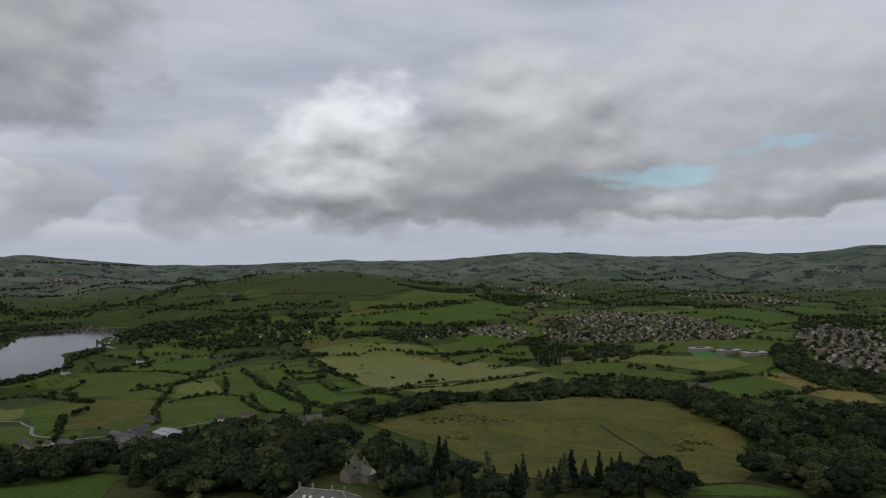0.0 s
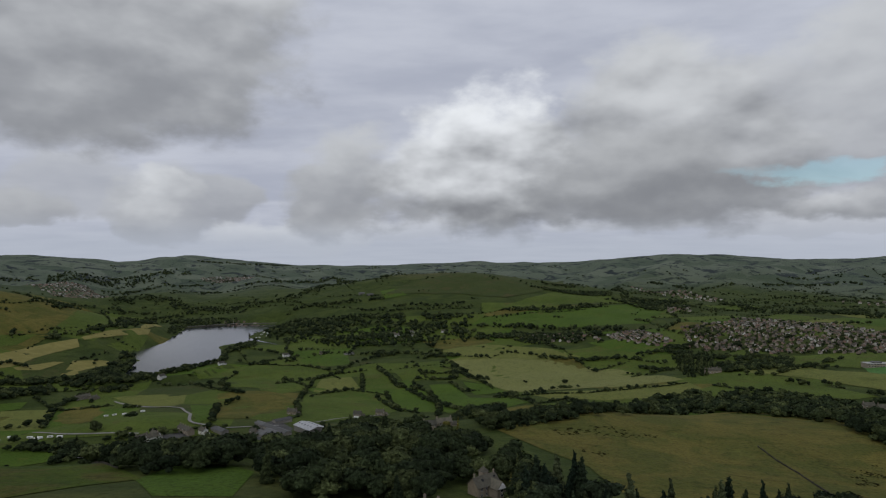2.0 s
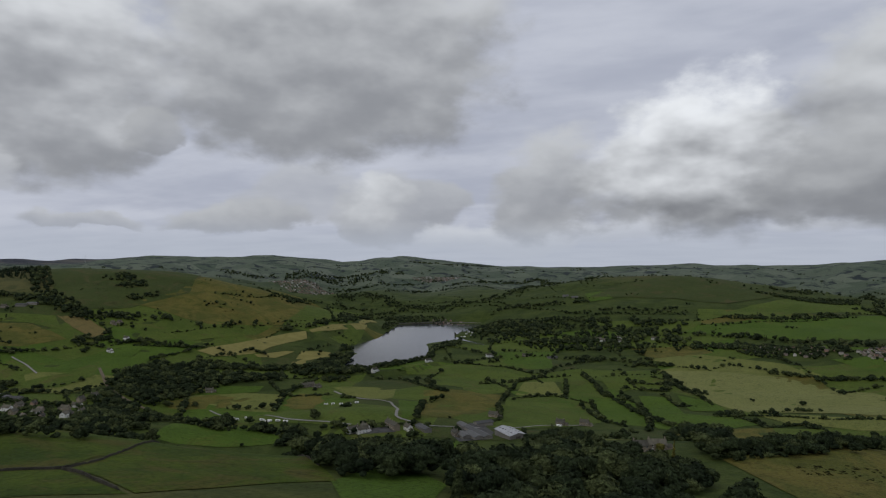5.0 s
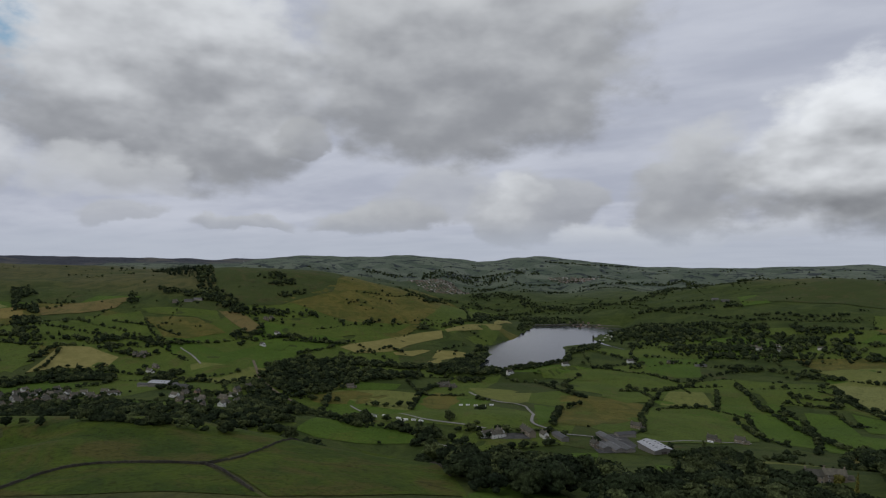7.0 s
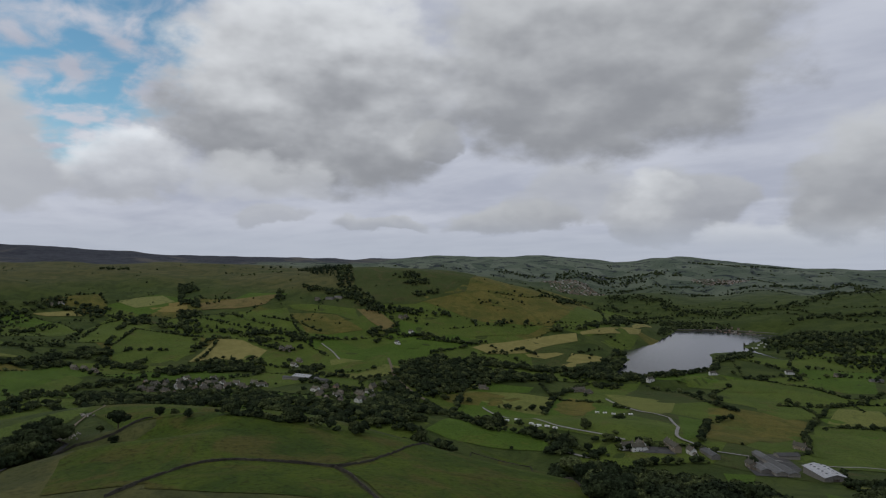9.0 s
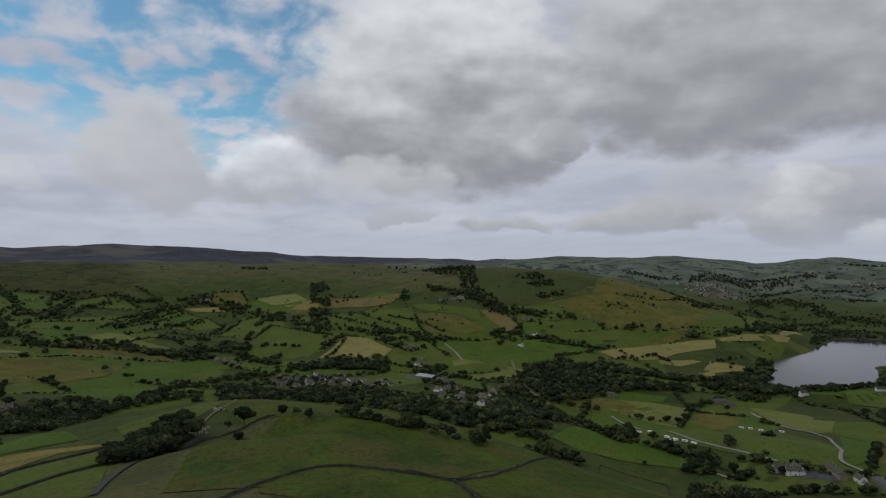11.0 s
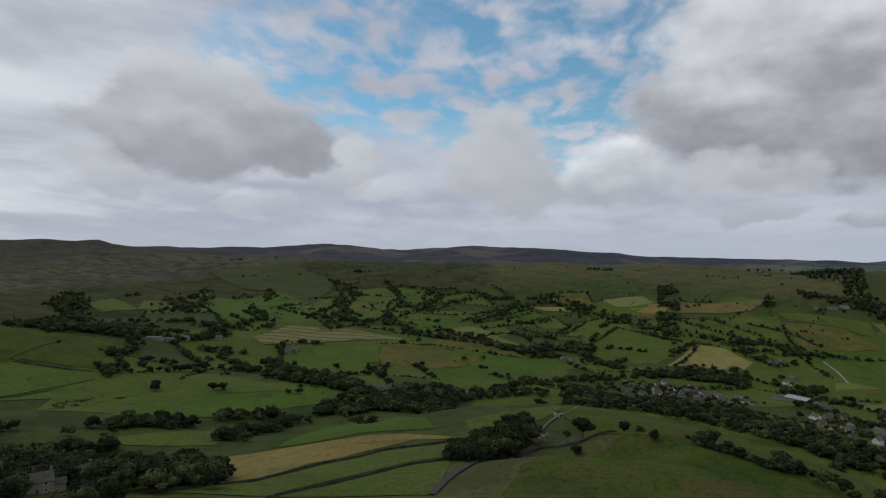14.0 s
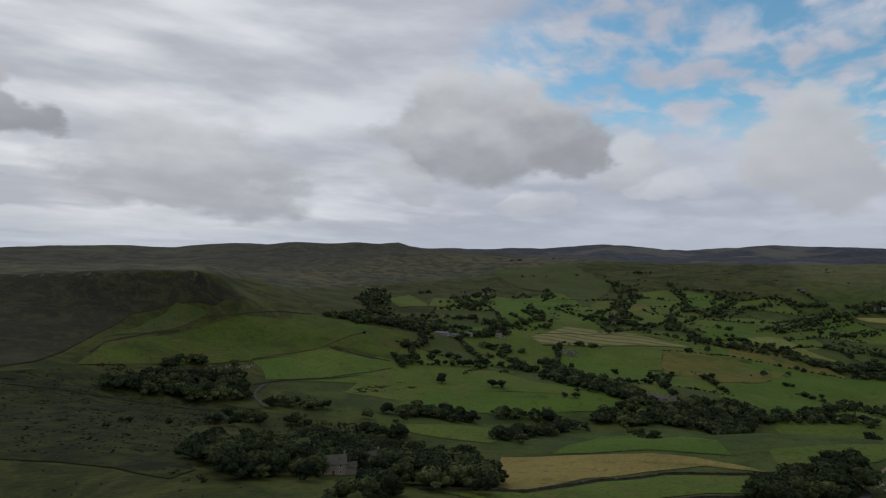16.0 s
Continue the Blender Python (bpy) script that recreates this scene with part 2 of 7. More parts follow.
def open_land(gr):
    """Unfenced ground: valley green, then bent grass, then tawny moor with height; grass hills in the
    far north and dark heather on the western moors, both with haze put into their colour."""
    p = place(gr)
    s = gr.node("ShaderNodeSeparateXYZ")
    gr.plug(s.inputs[0], p)
    broad = gr.noise(p, 0.0022, 6.0, 0.6, 0.5)
    waver = gr.math("SUBTRACT", gr.noise(p, 0.0011, 5.0, 0.6, 0.3), 0.5)
    mid = gr.noise(p, 0.02, 7.0, 0.68, 0.9)
    tuft = gr.noise(p, 0.35, 5.0, 0.7)
    green = gr.mix(gr.step(mid, 0.38, 0.62), (0.034, 0.052, 0.011), (0.060, 0.080, 0.017))
    bent = gr.mix(gr.step(mid, 0.38, 0.62), (0.060, 0.066, 0.022), (0.100, 0.096, 0.033))
    moor = gr.mix(gr.step(mid, 0.40, 0.60), (0.044, 0.043, 0.027), (0.104, 0.095, 0.050))
    moor = gr.mix(gr.step(broad, 0.46, 0.58), moor, gr.mix(gr.step(mid, 0.42, 0.60), (0.036, 0.041, 0.026), (0.070, 0.077, 0.040)))
    level = gr.math("ADD", s.outputs[2], gr.math("MULTIPLY", gr.math("SUBTRACT", broad, 0.5), 150.0))
    c = gr.mix(gr.step(level, 110.0, 165.0), green, bent)
    c = gr.mix(gr.step(level, 195.0, 240.0), c, moor)
    # the far hills: grass closes, paled and greyed with distance to paint in haze
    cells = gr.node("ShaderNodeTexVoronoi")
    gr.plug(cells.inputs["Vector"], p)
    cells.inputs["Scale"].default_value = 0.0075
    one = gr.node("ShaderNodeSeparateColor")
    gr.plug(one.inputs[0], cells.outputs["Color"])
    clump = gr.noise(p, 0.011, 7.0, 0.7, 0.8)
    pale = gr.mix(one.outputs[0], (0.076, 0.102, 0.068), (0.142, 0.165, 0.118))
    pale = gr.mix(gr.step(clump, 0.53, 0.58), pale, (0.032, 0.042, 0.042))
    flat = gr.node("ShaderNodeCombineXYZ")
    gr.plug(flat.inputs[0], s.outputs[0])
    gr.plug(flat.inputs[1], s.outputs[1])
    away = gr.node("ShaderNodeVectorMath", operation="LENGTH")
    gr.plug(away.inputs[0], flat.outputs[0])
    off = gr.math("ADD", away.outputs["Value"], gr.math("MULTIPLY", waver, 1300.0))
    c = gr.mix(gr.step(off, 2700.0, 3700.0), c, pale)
    # western heather: dark growth, its tones blued and lifted to paint in haze
    hazed_ling = gr.mix(gr.step(mid, 0.36, 0.64), (0.034, 0.038, 0.048), (0.060, 0.062, 0.071))
    hazed_ling = gr.mix(gr.step(broad, 0.52, 0.60), hazed_ling, (0.100, 0.094, 0.082))
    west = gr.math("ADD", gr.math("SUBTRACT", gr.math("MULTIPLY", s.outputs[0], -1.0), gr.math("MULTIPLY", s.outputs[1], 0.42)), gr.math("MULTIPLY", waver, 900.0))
    c = gr.mix(gr.step(west, 2750.0, 3150.0), c, hazed_ling)
    # the southern scarp, and the rough ground below it, darkened for cloud shadow
    south = gr.math("ADD", gr.math("SUBTRACT", gr.math("MULTIPLY", s.outputs[1], -1.0), gr.math("MULTIPLY", s.outputs[0], 0.05)), gr.math("MULTIPLY", waver, 260.0))
    wet = gr.mix(gr.step(mid, 0.40, 0.60), (0.024, 0.031, 0.006), (0.058, 0.061, 0.013))
    c = gr.mix(gr.math("MULTIPLY", gr.step(south, 20.0, 130.0), gr.step(s.outputs[2], 88.0, 104.0)), c, wet)
    c = gr.mix(gr.step(gr.math("ADD", south, gr.math("MULTIPLY", gr.math("SUBTRACT", s.outputs[2], 140.0), 5.0)), 980.0, 1100.0), c, moor)
    beyond = gr.math("ADD", gr.math("SUBTRACT", gr.math("MULTIPLY", s.outputs[1], 0.55), s.outputs[0]), gr.math("MULTIPLY", waver, 300.0))
    scarp = gr.mix(gr.step(mid, 0.36, 0.64), (0.031, 0.032, 0.022), (0.064, 0.062, 0.041))
    scarp = gr.mix(gr.step(broad, 0.52, 0.62), scarp, (0.068, 0.075, 0.040))
    c = gr.mix(gr.step(south, 1250.0, 1600.0), c, scarp)
    c = gr.mix(gr.math("MULTIPLY", gr.step(west, 2750.0, 3150.0), gr.step(beyond, 2550.0, 2900.0)), c, hazed_ling)
    c = gr.mix(gr.step(tuft, 0.44, 0.68), c, gr.vec("SCALE", c, scale=0.62))
    return [c, (gr.math("ADD", tuft, gr.math("MULTIPLY", mid, 5.0)), 0.7)]


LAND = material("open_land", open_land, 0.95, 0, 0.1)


def water_build(gr):
    p = place(gr)
    return [(0.012, 0.016, 0.020), (gr.noise(gr.vec("MULTIPLY", p, (0.35, 0.5, 1.0)), 1.0, 3.0, 0.6), 0.012)]


WATER = material("lake_water", water_build, 0.13, 0, 0.5)


GRASS["hillgreen"] = grass("dark_hill_grass", (0.042, 0.060, 0.013), (0.060, 0.078, 0.017), (0.078, 0.072, 0.022), amount=0.5)
GRASS["pitch"] = grass("pitch_grass", (0.075, 0.170, 0.040), (0.085, 0.190, 0.045))


def furrowed(name, low, high, tint, spacing, turn):
    """Mown rows or terraces: lines across the field, never quite straight."""
    def build(gr):
        p = place(gr)
        n = gr.node("ShaderNodeTexWave", wave_type="BANDS", bands_direction="X", wave_profile="SIN")
        m = gr.node("ShaderNodeMapping")
        m.inputs["Rotation"].default_value = (0, 0, radians(turn))
        gr.plug(m.inputs["Vector"], p)
        gr.plug(n.inputs["Vector"], m.outputs[0])
        n.inputs["Scale"].default_value = 0.314 / spacing
        n.inputs["Distortion"].default_value = 1.6
        n.inputs["Detail"].default_value = 3.0
        n.inputs["Detail Scale"].default_value = 0.4
        mid = gr.noise(p, 0.05, 5.0, 0.62, 0.5)
        c = gr.mix(gr.step(mid, 0.35, 0.65), low, high)
        c = gr.mix(gr.math("MULTIPLY", gr.step(n.outputs["Fac"], 0.55, 0.95), 0.55), c, tint)
        return [c, (gr.noise(p, 0.45, 4.0, 0.65), 0.4)]
    return material(name, build, 0.95, 0, 0.12)


GRASS["hay"] = furrowed("hay_stubble", (0.190, 0.168, 0.052), (0.240, 0.210, 0.070), (0.120, 0.122, 0.036), 7.0, 25)
GRASS["strip"] = furrowed("terraced_grass", (0.150, 0.142, 0.054), (0.185, 0.172, 0.068), (0.034, 0.040, 0.014), 24.0, 168)


def leaf_build(low, mid_tone, high):
    def build(gr):
        tone = gr.node("ShaderNodeAttribute", attribute_name="tone").outputs["Fac"]
        c = gr.ramp(tone, [(0.0, low), (0.55, mid_tone), (0.85, high), (1.0, tuple(1.5 * k for k in high))], "LINEAR")
        c = gr.mix(gr.math("MULTIPLY", island(gr), 0.38), c, gr.vec("SCALE", c, scale=0.45))
        p = place(gr)
        spray, twig = gr.noise(p, 0.55, 3.0, 0.6), gr.noise(p, 2.4, 3.0, 0.65)
        c = gr.mix(gr.step(spray, 0.42, 0.62), gr.vec("SCALE", c, scale=0.62), gr.vec("SCALE", c, scale=1.25))
        c = gr.mix(gr.step(twig, 0.40, 0.64), gr.vec("SCALE", c, scale=0.55), gr.vec("SCALE", c, scale=1.35))
        return [c, (gr.math("ADD", spray, twig), 0.9)]
    return build


LEAVES = {
    "oak": material("broad_leaves", leaf_build((0.024, 0.036, 0.018), (0.047, 0.065, 0.028), (0.078, 0.096, 0.037)), 0.9, 0, 0.05),
    "dark": material("dark_needles", leaf_build((0.017, 0.029, 0.018), (0.032, 0.048, 0.026), (0.062, 0.076, 0.036)), 0.9, 0, 0.05),
    "gold": material("golden_needles", leaf_build((0.110, 0.115, 0.022), (0.130, 0.130, 0.026), (0.150, 0.140, 0.030)), 0.8, 0, 0.15),
}

RUSH = material("rush_stems", leaf_build((0.020, 0.023, 0.008), (0.034, 0.034, 0.011), (0.054, 0.050, 0.016)), 0.95, 0, 0.05)


def bark_build(gr):
    p = gr.noise(gr.vec("MULTIPLY", place(gr), (6.0, 6.0, 1.2)), 1.0, 5.0, 0.7)
    return [gr.mix(p, (0.045, 0.036, 0.026), (0.11, 0.09, 0.065)), (p, 0.05)]


def stone_build(low, high, scale):
    def build(gr):
        p = place(gr)
        n = gr.node("ShaderNodeTexVoronoi")
        gr.plug(n.inputs["Vector"], gr.vec("MULTIPLY", p, (1.0, 1.0, 1.8)))
        n.inputs["Scale"].default_value = scale
        stain = gr.noise(p, 0.15, 5.0, 0.65)
        one = gr.node("ShaderNodeSeparateColor")
        gr.plug(one.inputs[0], n.outputs["Color"])
        c = gr.mix(one.outputs[0], low, high)
        return [gr.mix(gr.step(stain, 0.4, 0.7), c, gr.vec("SCALE", c, scale=0.55)), (n.outputs["Distance"], 0.08)]
    return build


def worn_build(low, high, scale=0.4):
    def build(gr):
        p = place(gr)
        a, b = gr.noise(p, scale, 6.0, 0.65, 0.5), gr.noise(p, scale * 9, 4.0, 0.6)
        return [gr.mix(gr.step(gr.math("ADD", gr.math("MULTIPLY", a, 0.7), gr.math("MULTIPLY", b, 0.3)), 0.35, 0.65), low, high), (b, 0.03)]
    return build


def by_house(gr, tones, each=chance):
    """One of several tones for each building."""
    return gr.ramp(each(gr), [(k / len(tones), t) for k, t in enumerate(tones)], "CONSTANT")


def roof_build(tones, each=chance):
    def build(gr):
        p = place(gr)
        c = by_house(gr, tones, each)
        s = gr.noise(p, 0.5, 5.0, 0.65)
        course = gr.node("ShaderNodeTexWave", wave_type="BANDS", bands_direction="Z")
        gr.plug(course.inputs["Vector"], p)
        course.inputs["Scale"].default_value = 1.3
        c = gr.mix(gr.step(s, 0.35, 0.7), c, gr.vec("SCALE", c, scale=0.62))
        return [c, (course.outputs["Fac"], 0.05)]
    return build


def wall_build(tones, each=chance):
    def build(gr):
        p = place(gr)
        c = by_house(gr, tones, each)
        s = gr.noise(p, 0.7, 6.0, 0.65)
        return [gr.mix(gr.step(s, 0.4, 0.75), c, gr.vec("SCALE", c, scale=0.7)), (gr.noise(p, 4.0, 3.0, 0.6), 0.03)]
    return build


BARK = material("bark", bark_build, 0.9, 0, 0.2)
STONE_WALL = material("dry_stone", stone_build((0.036, 0.034, 0.026), (0.085, 0.078, 0.060), 2.8), 0.95, 0, 0.15)
ROAD = material("lane_surface", worn_build((0.18, 0.172, 0.157), (0.27, 0.262, 0.24), 0.3), 0.9, 0, 0.2)
ASPHALT = material("old_asphalt", worn_build((0.034, 0.034, 0.033), (0.064, 0.063, 0.060), 0.3), 0.9, 0, 0.2)
TRACK = material("quarry_track", worn_build((0.10, 0.08, 0.052), (0.18, 0.146, 0.10), 0.4), 0.95, 0, 0.2)
YARD = material("farm_yard", worn_build((0.036, 0.036, 0.035), (0.090, 0.088, 0.082), 0.15), 0.9, 0, 0.25)
SLATE = material("slate_roof", roof_build([(0.087, 0.084, 0.067), (0.115, 0.107, 0.082), (0.152, 0.140, 0.106), (0.106, 0.099, 0.076)]), 0.8, 0, 0.15)
TOWN_ROOF = material("tile_roof", roof_build([(0.112, 0.096, 0.078), (0.150, 0.124, 0.100), (0.088, 0.080, 0.068), (0.165, 0.112, 0.085), (0.205, 0.180, 0.148)]), 0.85, 0, 0.15)
RED_ROOF = material("brown_tile_roof", roof_build([(0.20, 0.145, 0.12), (0.25, 0.175, 0.14), (0.17, 0.15, 0.14)]), 0.85, 0, 0.15)
GRITSTONE = material("gritstone", wall_build([(0.26, 0.22, 0.165), (0.30, 0.255, 0.195), (0.22, 0.19, 0.15)]), 0.9, 0, 0.2)
TOWN_WALL = material("house_walls", wall_build([(0.30, 0.25, 0.20), (0.44, 0.39, 0.33), (0.25, 0.20, 0.155), (0.62, 0.60, 0.56), (0.33, 0.22, 0.17), (0.24, 0.20, 0.16)]), 0.85, 0, 0.2)
FAR_WALL = material("far_house_walls", wall_build([(0.30, 0.25, 0.20), (0.58, 0.55, 0.51), (0.25, 0.20, 0.16), (0.42, 0.37, 0.32), (0.33, 0.22, 0.17)], island), 0.85, 0, 0.2)
FAR_ROOF = material("far_tile_roof", roof_build([(0.112, 0.096, 0.078), (0.150, 0.124, 0.100), (0.088, 0.080, 0.068), (0.165, 0.112, 0.085), (0.205, 0.180, 0.148)], island), 0.85, 0, 0.15)
BRICK = material("pink_brick", wall_build([(0.36, 0.21, 0.155), (0.42, 0.27, 0.20), (0.32, 0.20, 0.15)]), 0.85, 0, 0.2)
RENDER_WHITE = material("white_render", wall_build([(0.74, 0.73, 0.70), (0.68, 0.67, 0.63)]), 0.8, 0, 0.3)
SHEET = material("pale_sheet_roof", roof_build([(0.44, 0.44, 0.43), (0.40, 0.405, 0.41)]), 0.55, 0, 0.4)
FLAT_ROOF = material("felt_roof", roof_build([(0.38, 0.37, 0.34), (0.44, 0.43, 0.40)]), 0.8, 0, 0.2)
SHEET_DARK = material("fibre_cement_roof", roof_build([(0.068, 0.068, 0.065), (0.094, 0.094, 0.090), (0.130, 0.130, 0.125)]), 0.7, 0, 0.3)
CLAD = material("barn_cladding", wall_build([(0.20, 0.19, 0.17), (0.27, 0.25, 0.22)]), 0.8, 0, 0.25)
PANE = material("window_glass", worn_build((0.02, 0.024, 0.03), (0.035, 0.04, 0.05), 0.8), 0.12, 0, 0.6)
PAINT = material("white_paint", worn_build((0.72, 0.72, 0.70), (0.80, 0.80, 0.78), 0.7), 0.6, 0, 0.4)
TIMBER = material("dark_timber_door", worn_build((0.05, 0.04, 0.035), (0.10, 0.085, 0.07), 1.0), 0.7, 0, 0.3)
STEEL = material("galvanised_steel", worn_build((0.35, 0.36, 0.37), (0.45, 0.46, 0.47), 1.0), 0.45, 0.8, 0.5)
RUBBER = material("black_rubber", worn_build((0.02, 0.02, 0.02), (0.035, 0.035, 0.035), 2.0), 0.8, 0, 0.3)
RUBBLE = material("quarry_rubble", stone_build((0.20, 0.18, 0.15), (0.42, 0.39, 0.35), 1.2), 0.95, 0, 0.15)

GRASS["yard"] = YARD

# ---- lie of the land: each row is a rise or a dip (x, y, spread, height) ----
NEAR_HILLS = [
    (-734, -272, 140, -43.8),
    (-184, 25, 190, 19.5),
    (-470, 520, 100, -45.2),
    (-470, -140, 100, -28.1),
    (-415, 245, 75, 17.4),
    (-184, 861, 190, -43.4),
    (-800, 80, 100, -35.9),
    (-662, 410, 75, -20.0),
    (-470, -360, 100, -27.2),
    (-580, 162, 75, 14.0),
    (-140, 300, 100, 7.0),
    (-250, 492, 75, -14.9),
    (-2, 575, 75, 13.0),
    (-662, -85, 75, -26.0),
    (-415, 410, 75, -18.3),
    (-690, -470, 100, -17.0),
    (234, -393, 190, 8.9),
    (-250, 162, 75, 8.4),
    (-332, 658, 75, -21.3),
    (245, 410, 75, -11.4),
    (-800, 300, 100, -21.2),
    (-498, -2, 75, -8.7),
    (-580, 410, 75, -24.6),
    (80, 492, 75, -7.5),
]
NEAR_HILLS_2 = [
    (-2, -85, 75, -5.6),
    (80, 850, 100, -12.3),
    (410, 740, 100, -9.0),
    (-332, 492, 75, -17.8),
    (-580, 575, 75, -18.2),
]
VALLEY_SIDES = [
    (-1240, 344, 360, -112.2),
    (740, 740, 360, -53.1),
    (-602, -1020, 190, 48.1),
    (-734, 806, 140, -47.3),
    (-1042, -272, 140, -41.3),
    (-888, -888, 140, 42.5),
    (-1042, 960, 140, -15.4),
    (-800, 630, 100, -30.6),
    (190, 960, 140, -16.6),
    (-184, -1020, 190, 28.4),
    (36, 1268, 140, -26.2),
    (-888, 1114, 140, -30.1),
    (-1196, -580, 140, -16.5),
    (-1042, 36, 140, -10.7),
    (-470, 850, 100, -14.0),
    (-690, -690, 100, 9.2),
    (-272, 1114, 140, -16.2),
    (344, 1268, 140, -13.5),
    (-1042, 652, 140, -11.2),
    (-580, 1114, 140, -12.2),
]
MIDDLE_HILLS = [
    (-580, 1730, 700, -184.6),
    (-448, 1928, 360, 63.9),
    (-1636, 1136, 360, 48.3),
    (-1636, -448, 360, -39.2),
    (1400, 1950, 500, -51.3),
    (1730, -1350, 700, 21.0),
    (-1856, 234, 190, -51.8),
    (190, -2120, 700, 46.0),
    (-52, 2324, 360, 23.6),
    (-811, 1488, 190, 8.0),
    (1532, 1136, 360, -27.9),
    (-2054, -910, 260, -18.5),
    (-1647, 652, 190, -13.4),
    (234, 1697, 190, 9.5),
    (-1438, -1020, 190, -22.1),
    (-1482, 1950, 260, -55.0),
    (-1482, 1378, 260, 37.0),
    (-811, -1438, 190, 26.6),
    (861, 1488, 190, -24.5),
    (-2054, -338, 260, -22.8),
    (960, -1350, 700, 45.7),
    (-1768, 1664, 260, -27.1),
    (-1229, -1229, 190, 17.8),
    (-2054, 520, 260, -17.1),
]
MIDDLE_HILLS_2 = [
    (-1229, 1070, 190, -22.9),
    (-393, -1438, 190, 20.9),
]
UPLANDS = [
    (-1900, 2500, 500, -26.4),
    (-844, 2324, 360, 36.9),
    (850, 3050, 500, -49.8),
    (-2428, -2032, 360, 40.6),
    (1928, 2720, 360, -16.6),
    (-448, 2720, 360, 71.6),
    (-1240, 3116, 360, -32.2),
    (-2340, 806, 260, 19.5),
    (-52, 3116, 360, -56.6),
    (-2428, -1636, 360, 53.0),
    (-1636, -2428, 360, 40.2),
    (-2824, -52, 360, 26.9),
    (-2032, 2720, 360, -55.3),
    (-844, -2824, 360, 20.0),
    (-2428, 2324, 360, -19.2),
    (-844, 3116, 360, -33.4),
    (-2824, 740, 360, 18.4),
    (1532, 2720, 360, -29.7),
    (740, 2324, 360, -15.9),
    (2500, 1730, 700, -25.1),
]
FAR_MOORS = [
    (-1900, -3550, 1500, 125.7),
    (-5200, -250, 1500, 112.1),
    (2500, 4040, 700, 49.8),
    (-3660, 3270, 700, 55.8),
    (850, 4150, 500, 45.8),
    (-4430, -2120, 700, 51.1),
    (4700, 1400, 1500, 54.1),
    (-250, 3600, 500, -35.3),
    (3270, 3270, 700, 43.1),
    (3050, -3550, 1500, 47.5),
    (-580, 4810, 700, 19.8),
    (-2890, 4040, 700, 46.1),
    (-4430, 2500, 700, 48.1),
    (-1900, -4100, 500, -13.6),
    (3600, -800, 1000, 42.4),
    (-2890, -2890, 700, 44.5),
    (-5200, -580, 700, 39.6),
    (4040, 2500, 700, 38.1),
    (300, 4150, 500, 36.9),
    (-3550, 300, 500, -23.3),
    (3270, 4040, 700, 34.2),
    (-4650, 300, 500, 37.7),
    (-4100, -1350, 500, 36.8),
    (-3550, -2450, 500, 28.9),
]
FAR_MOORS_2 = [
    (1730, 4810, 700, 27.3),
    (300, -4100, 1000, 21.6),
    (3600, 3600, 1000, 50.3),
]
LANDFORMS = np.array(NEAR_HILLS + NEAR_HILLS_2 + VALLEY_SIDES + MIDDLE_HILLS + MIDDLE_HILLS_2 + UPLANDS + FAR_MOORS + FAR_MOORS_2)
BASE_LEVEL = 130.0

# ---- shore of the reservoir ----
RESERVOIR = [(-772, 1309), (-896, 1513), (-857, 1621), (-749, 1559), (-795, 1595), (-902, 1671), (-938, 1771), (-915, 1905), (-983, 2005), (-1123, 1960), (-1216, 1846), (-1080, 1532), (-1037, 1351), (-951, 1270), (-853, 1091), (-802, 1138)]

WATER_LEVEL = -9.0

# the crags on the southern nose, and the crests that hide the valleys behind them
CRAGS = [(-602, -800, 95, 21.0), (-676, -742, 70, 22.0), (-732, -692, 55, 24.0), (-728, -640, 42, 16.0)]
CRESTS = [(-1860, 1074, 170, 17.0), (-1754, 1243, 170, 14.0), (-1609, 1381, 170, 9.0), (-1453, 1503, 150, 15.0),
          (-2670, -786, 220, 22.0), (-430, 2720, 260, 22.0), (-902, 2580, 220, 12.0)]
# two small knolls on the near hill, with hollows behind them
KNOLLS = [(-388, 114, 17, 3.6), (-386, 133, 17, 3.6), (-370, 155, 17, 3.4), (-350, 172, 17, 2.9),
          (-412, 116, 16, -4.2), (-409, 138, 16, -4.2), (-396, 160, 16, -3.4),
          (-430, 156, 17, 4.0), (-430, 172, 17, 4.0), (-412, 191, 17, 3.8), (-390, 206, 17, 3.4),
          (-459, 163, 17, -4.8), (-456, 183, 17, -4.8), (-440, 206, 17, -4.8), (-416, 226, 17, -4.2)]
LANDFORMS = np.vstack([LANDFORMS, CRAGS, CRESTS, KNOLLS])
# how far the skyline stands above or below the smooth hills, by bearing from the middle of the flight
SKYLINE_BEARING = [-178, -165, -156, -150, -146, -142, -139, -136, -133, -130, -128, -126.5, -125, -123.5, -122, -119.5, -116, -113, -110, -107, -104, -101, -98, -95, -91, -87, -83, -78, -72, -66, -61, -56, -52, -47.5, -45, -43, -41, -38.5, -36, -33.5, -30, -26, -22, -18, -13, -8, -3, 1, 4.5, 8, 12, 16, 20, 25, 30, 34, 38, 44, 120]
SKYLINE_RISE = [0, 0, -20, -20, -25, -26, -22, -13, -22, -28, -20, -13, -10, -6, 9, -11, -17, -17, -28, -14, 5, -20, -47, -22, -14, -14, -11, -10, -12, -11, -34, -24, -18, -13, -11, -5, -15, -40, -6, 15, 12, -16, -16, -13, 6, 11, -5, -4, 12, 23, 22, -4, -5, 19, -14, 0, 0, 0, 0]


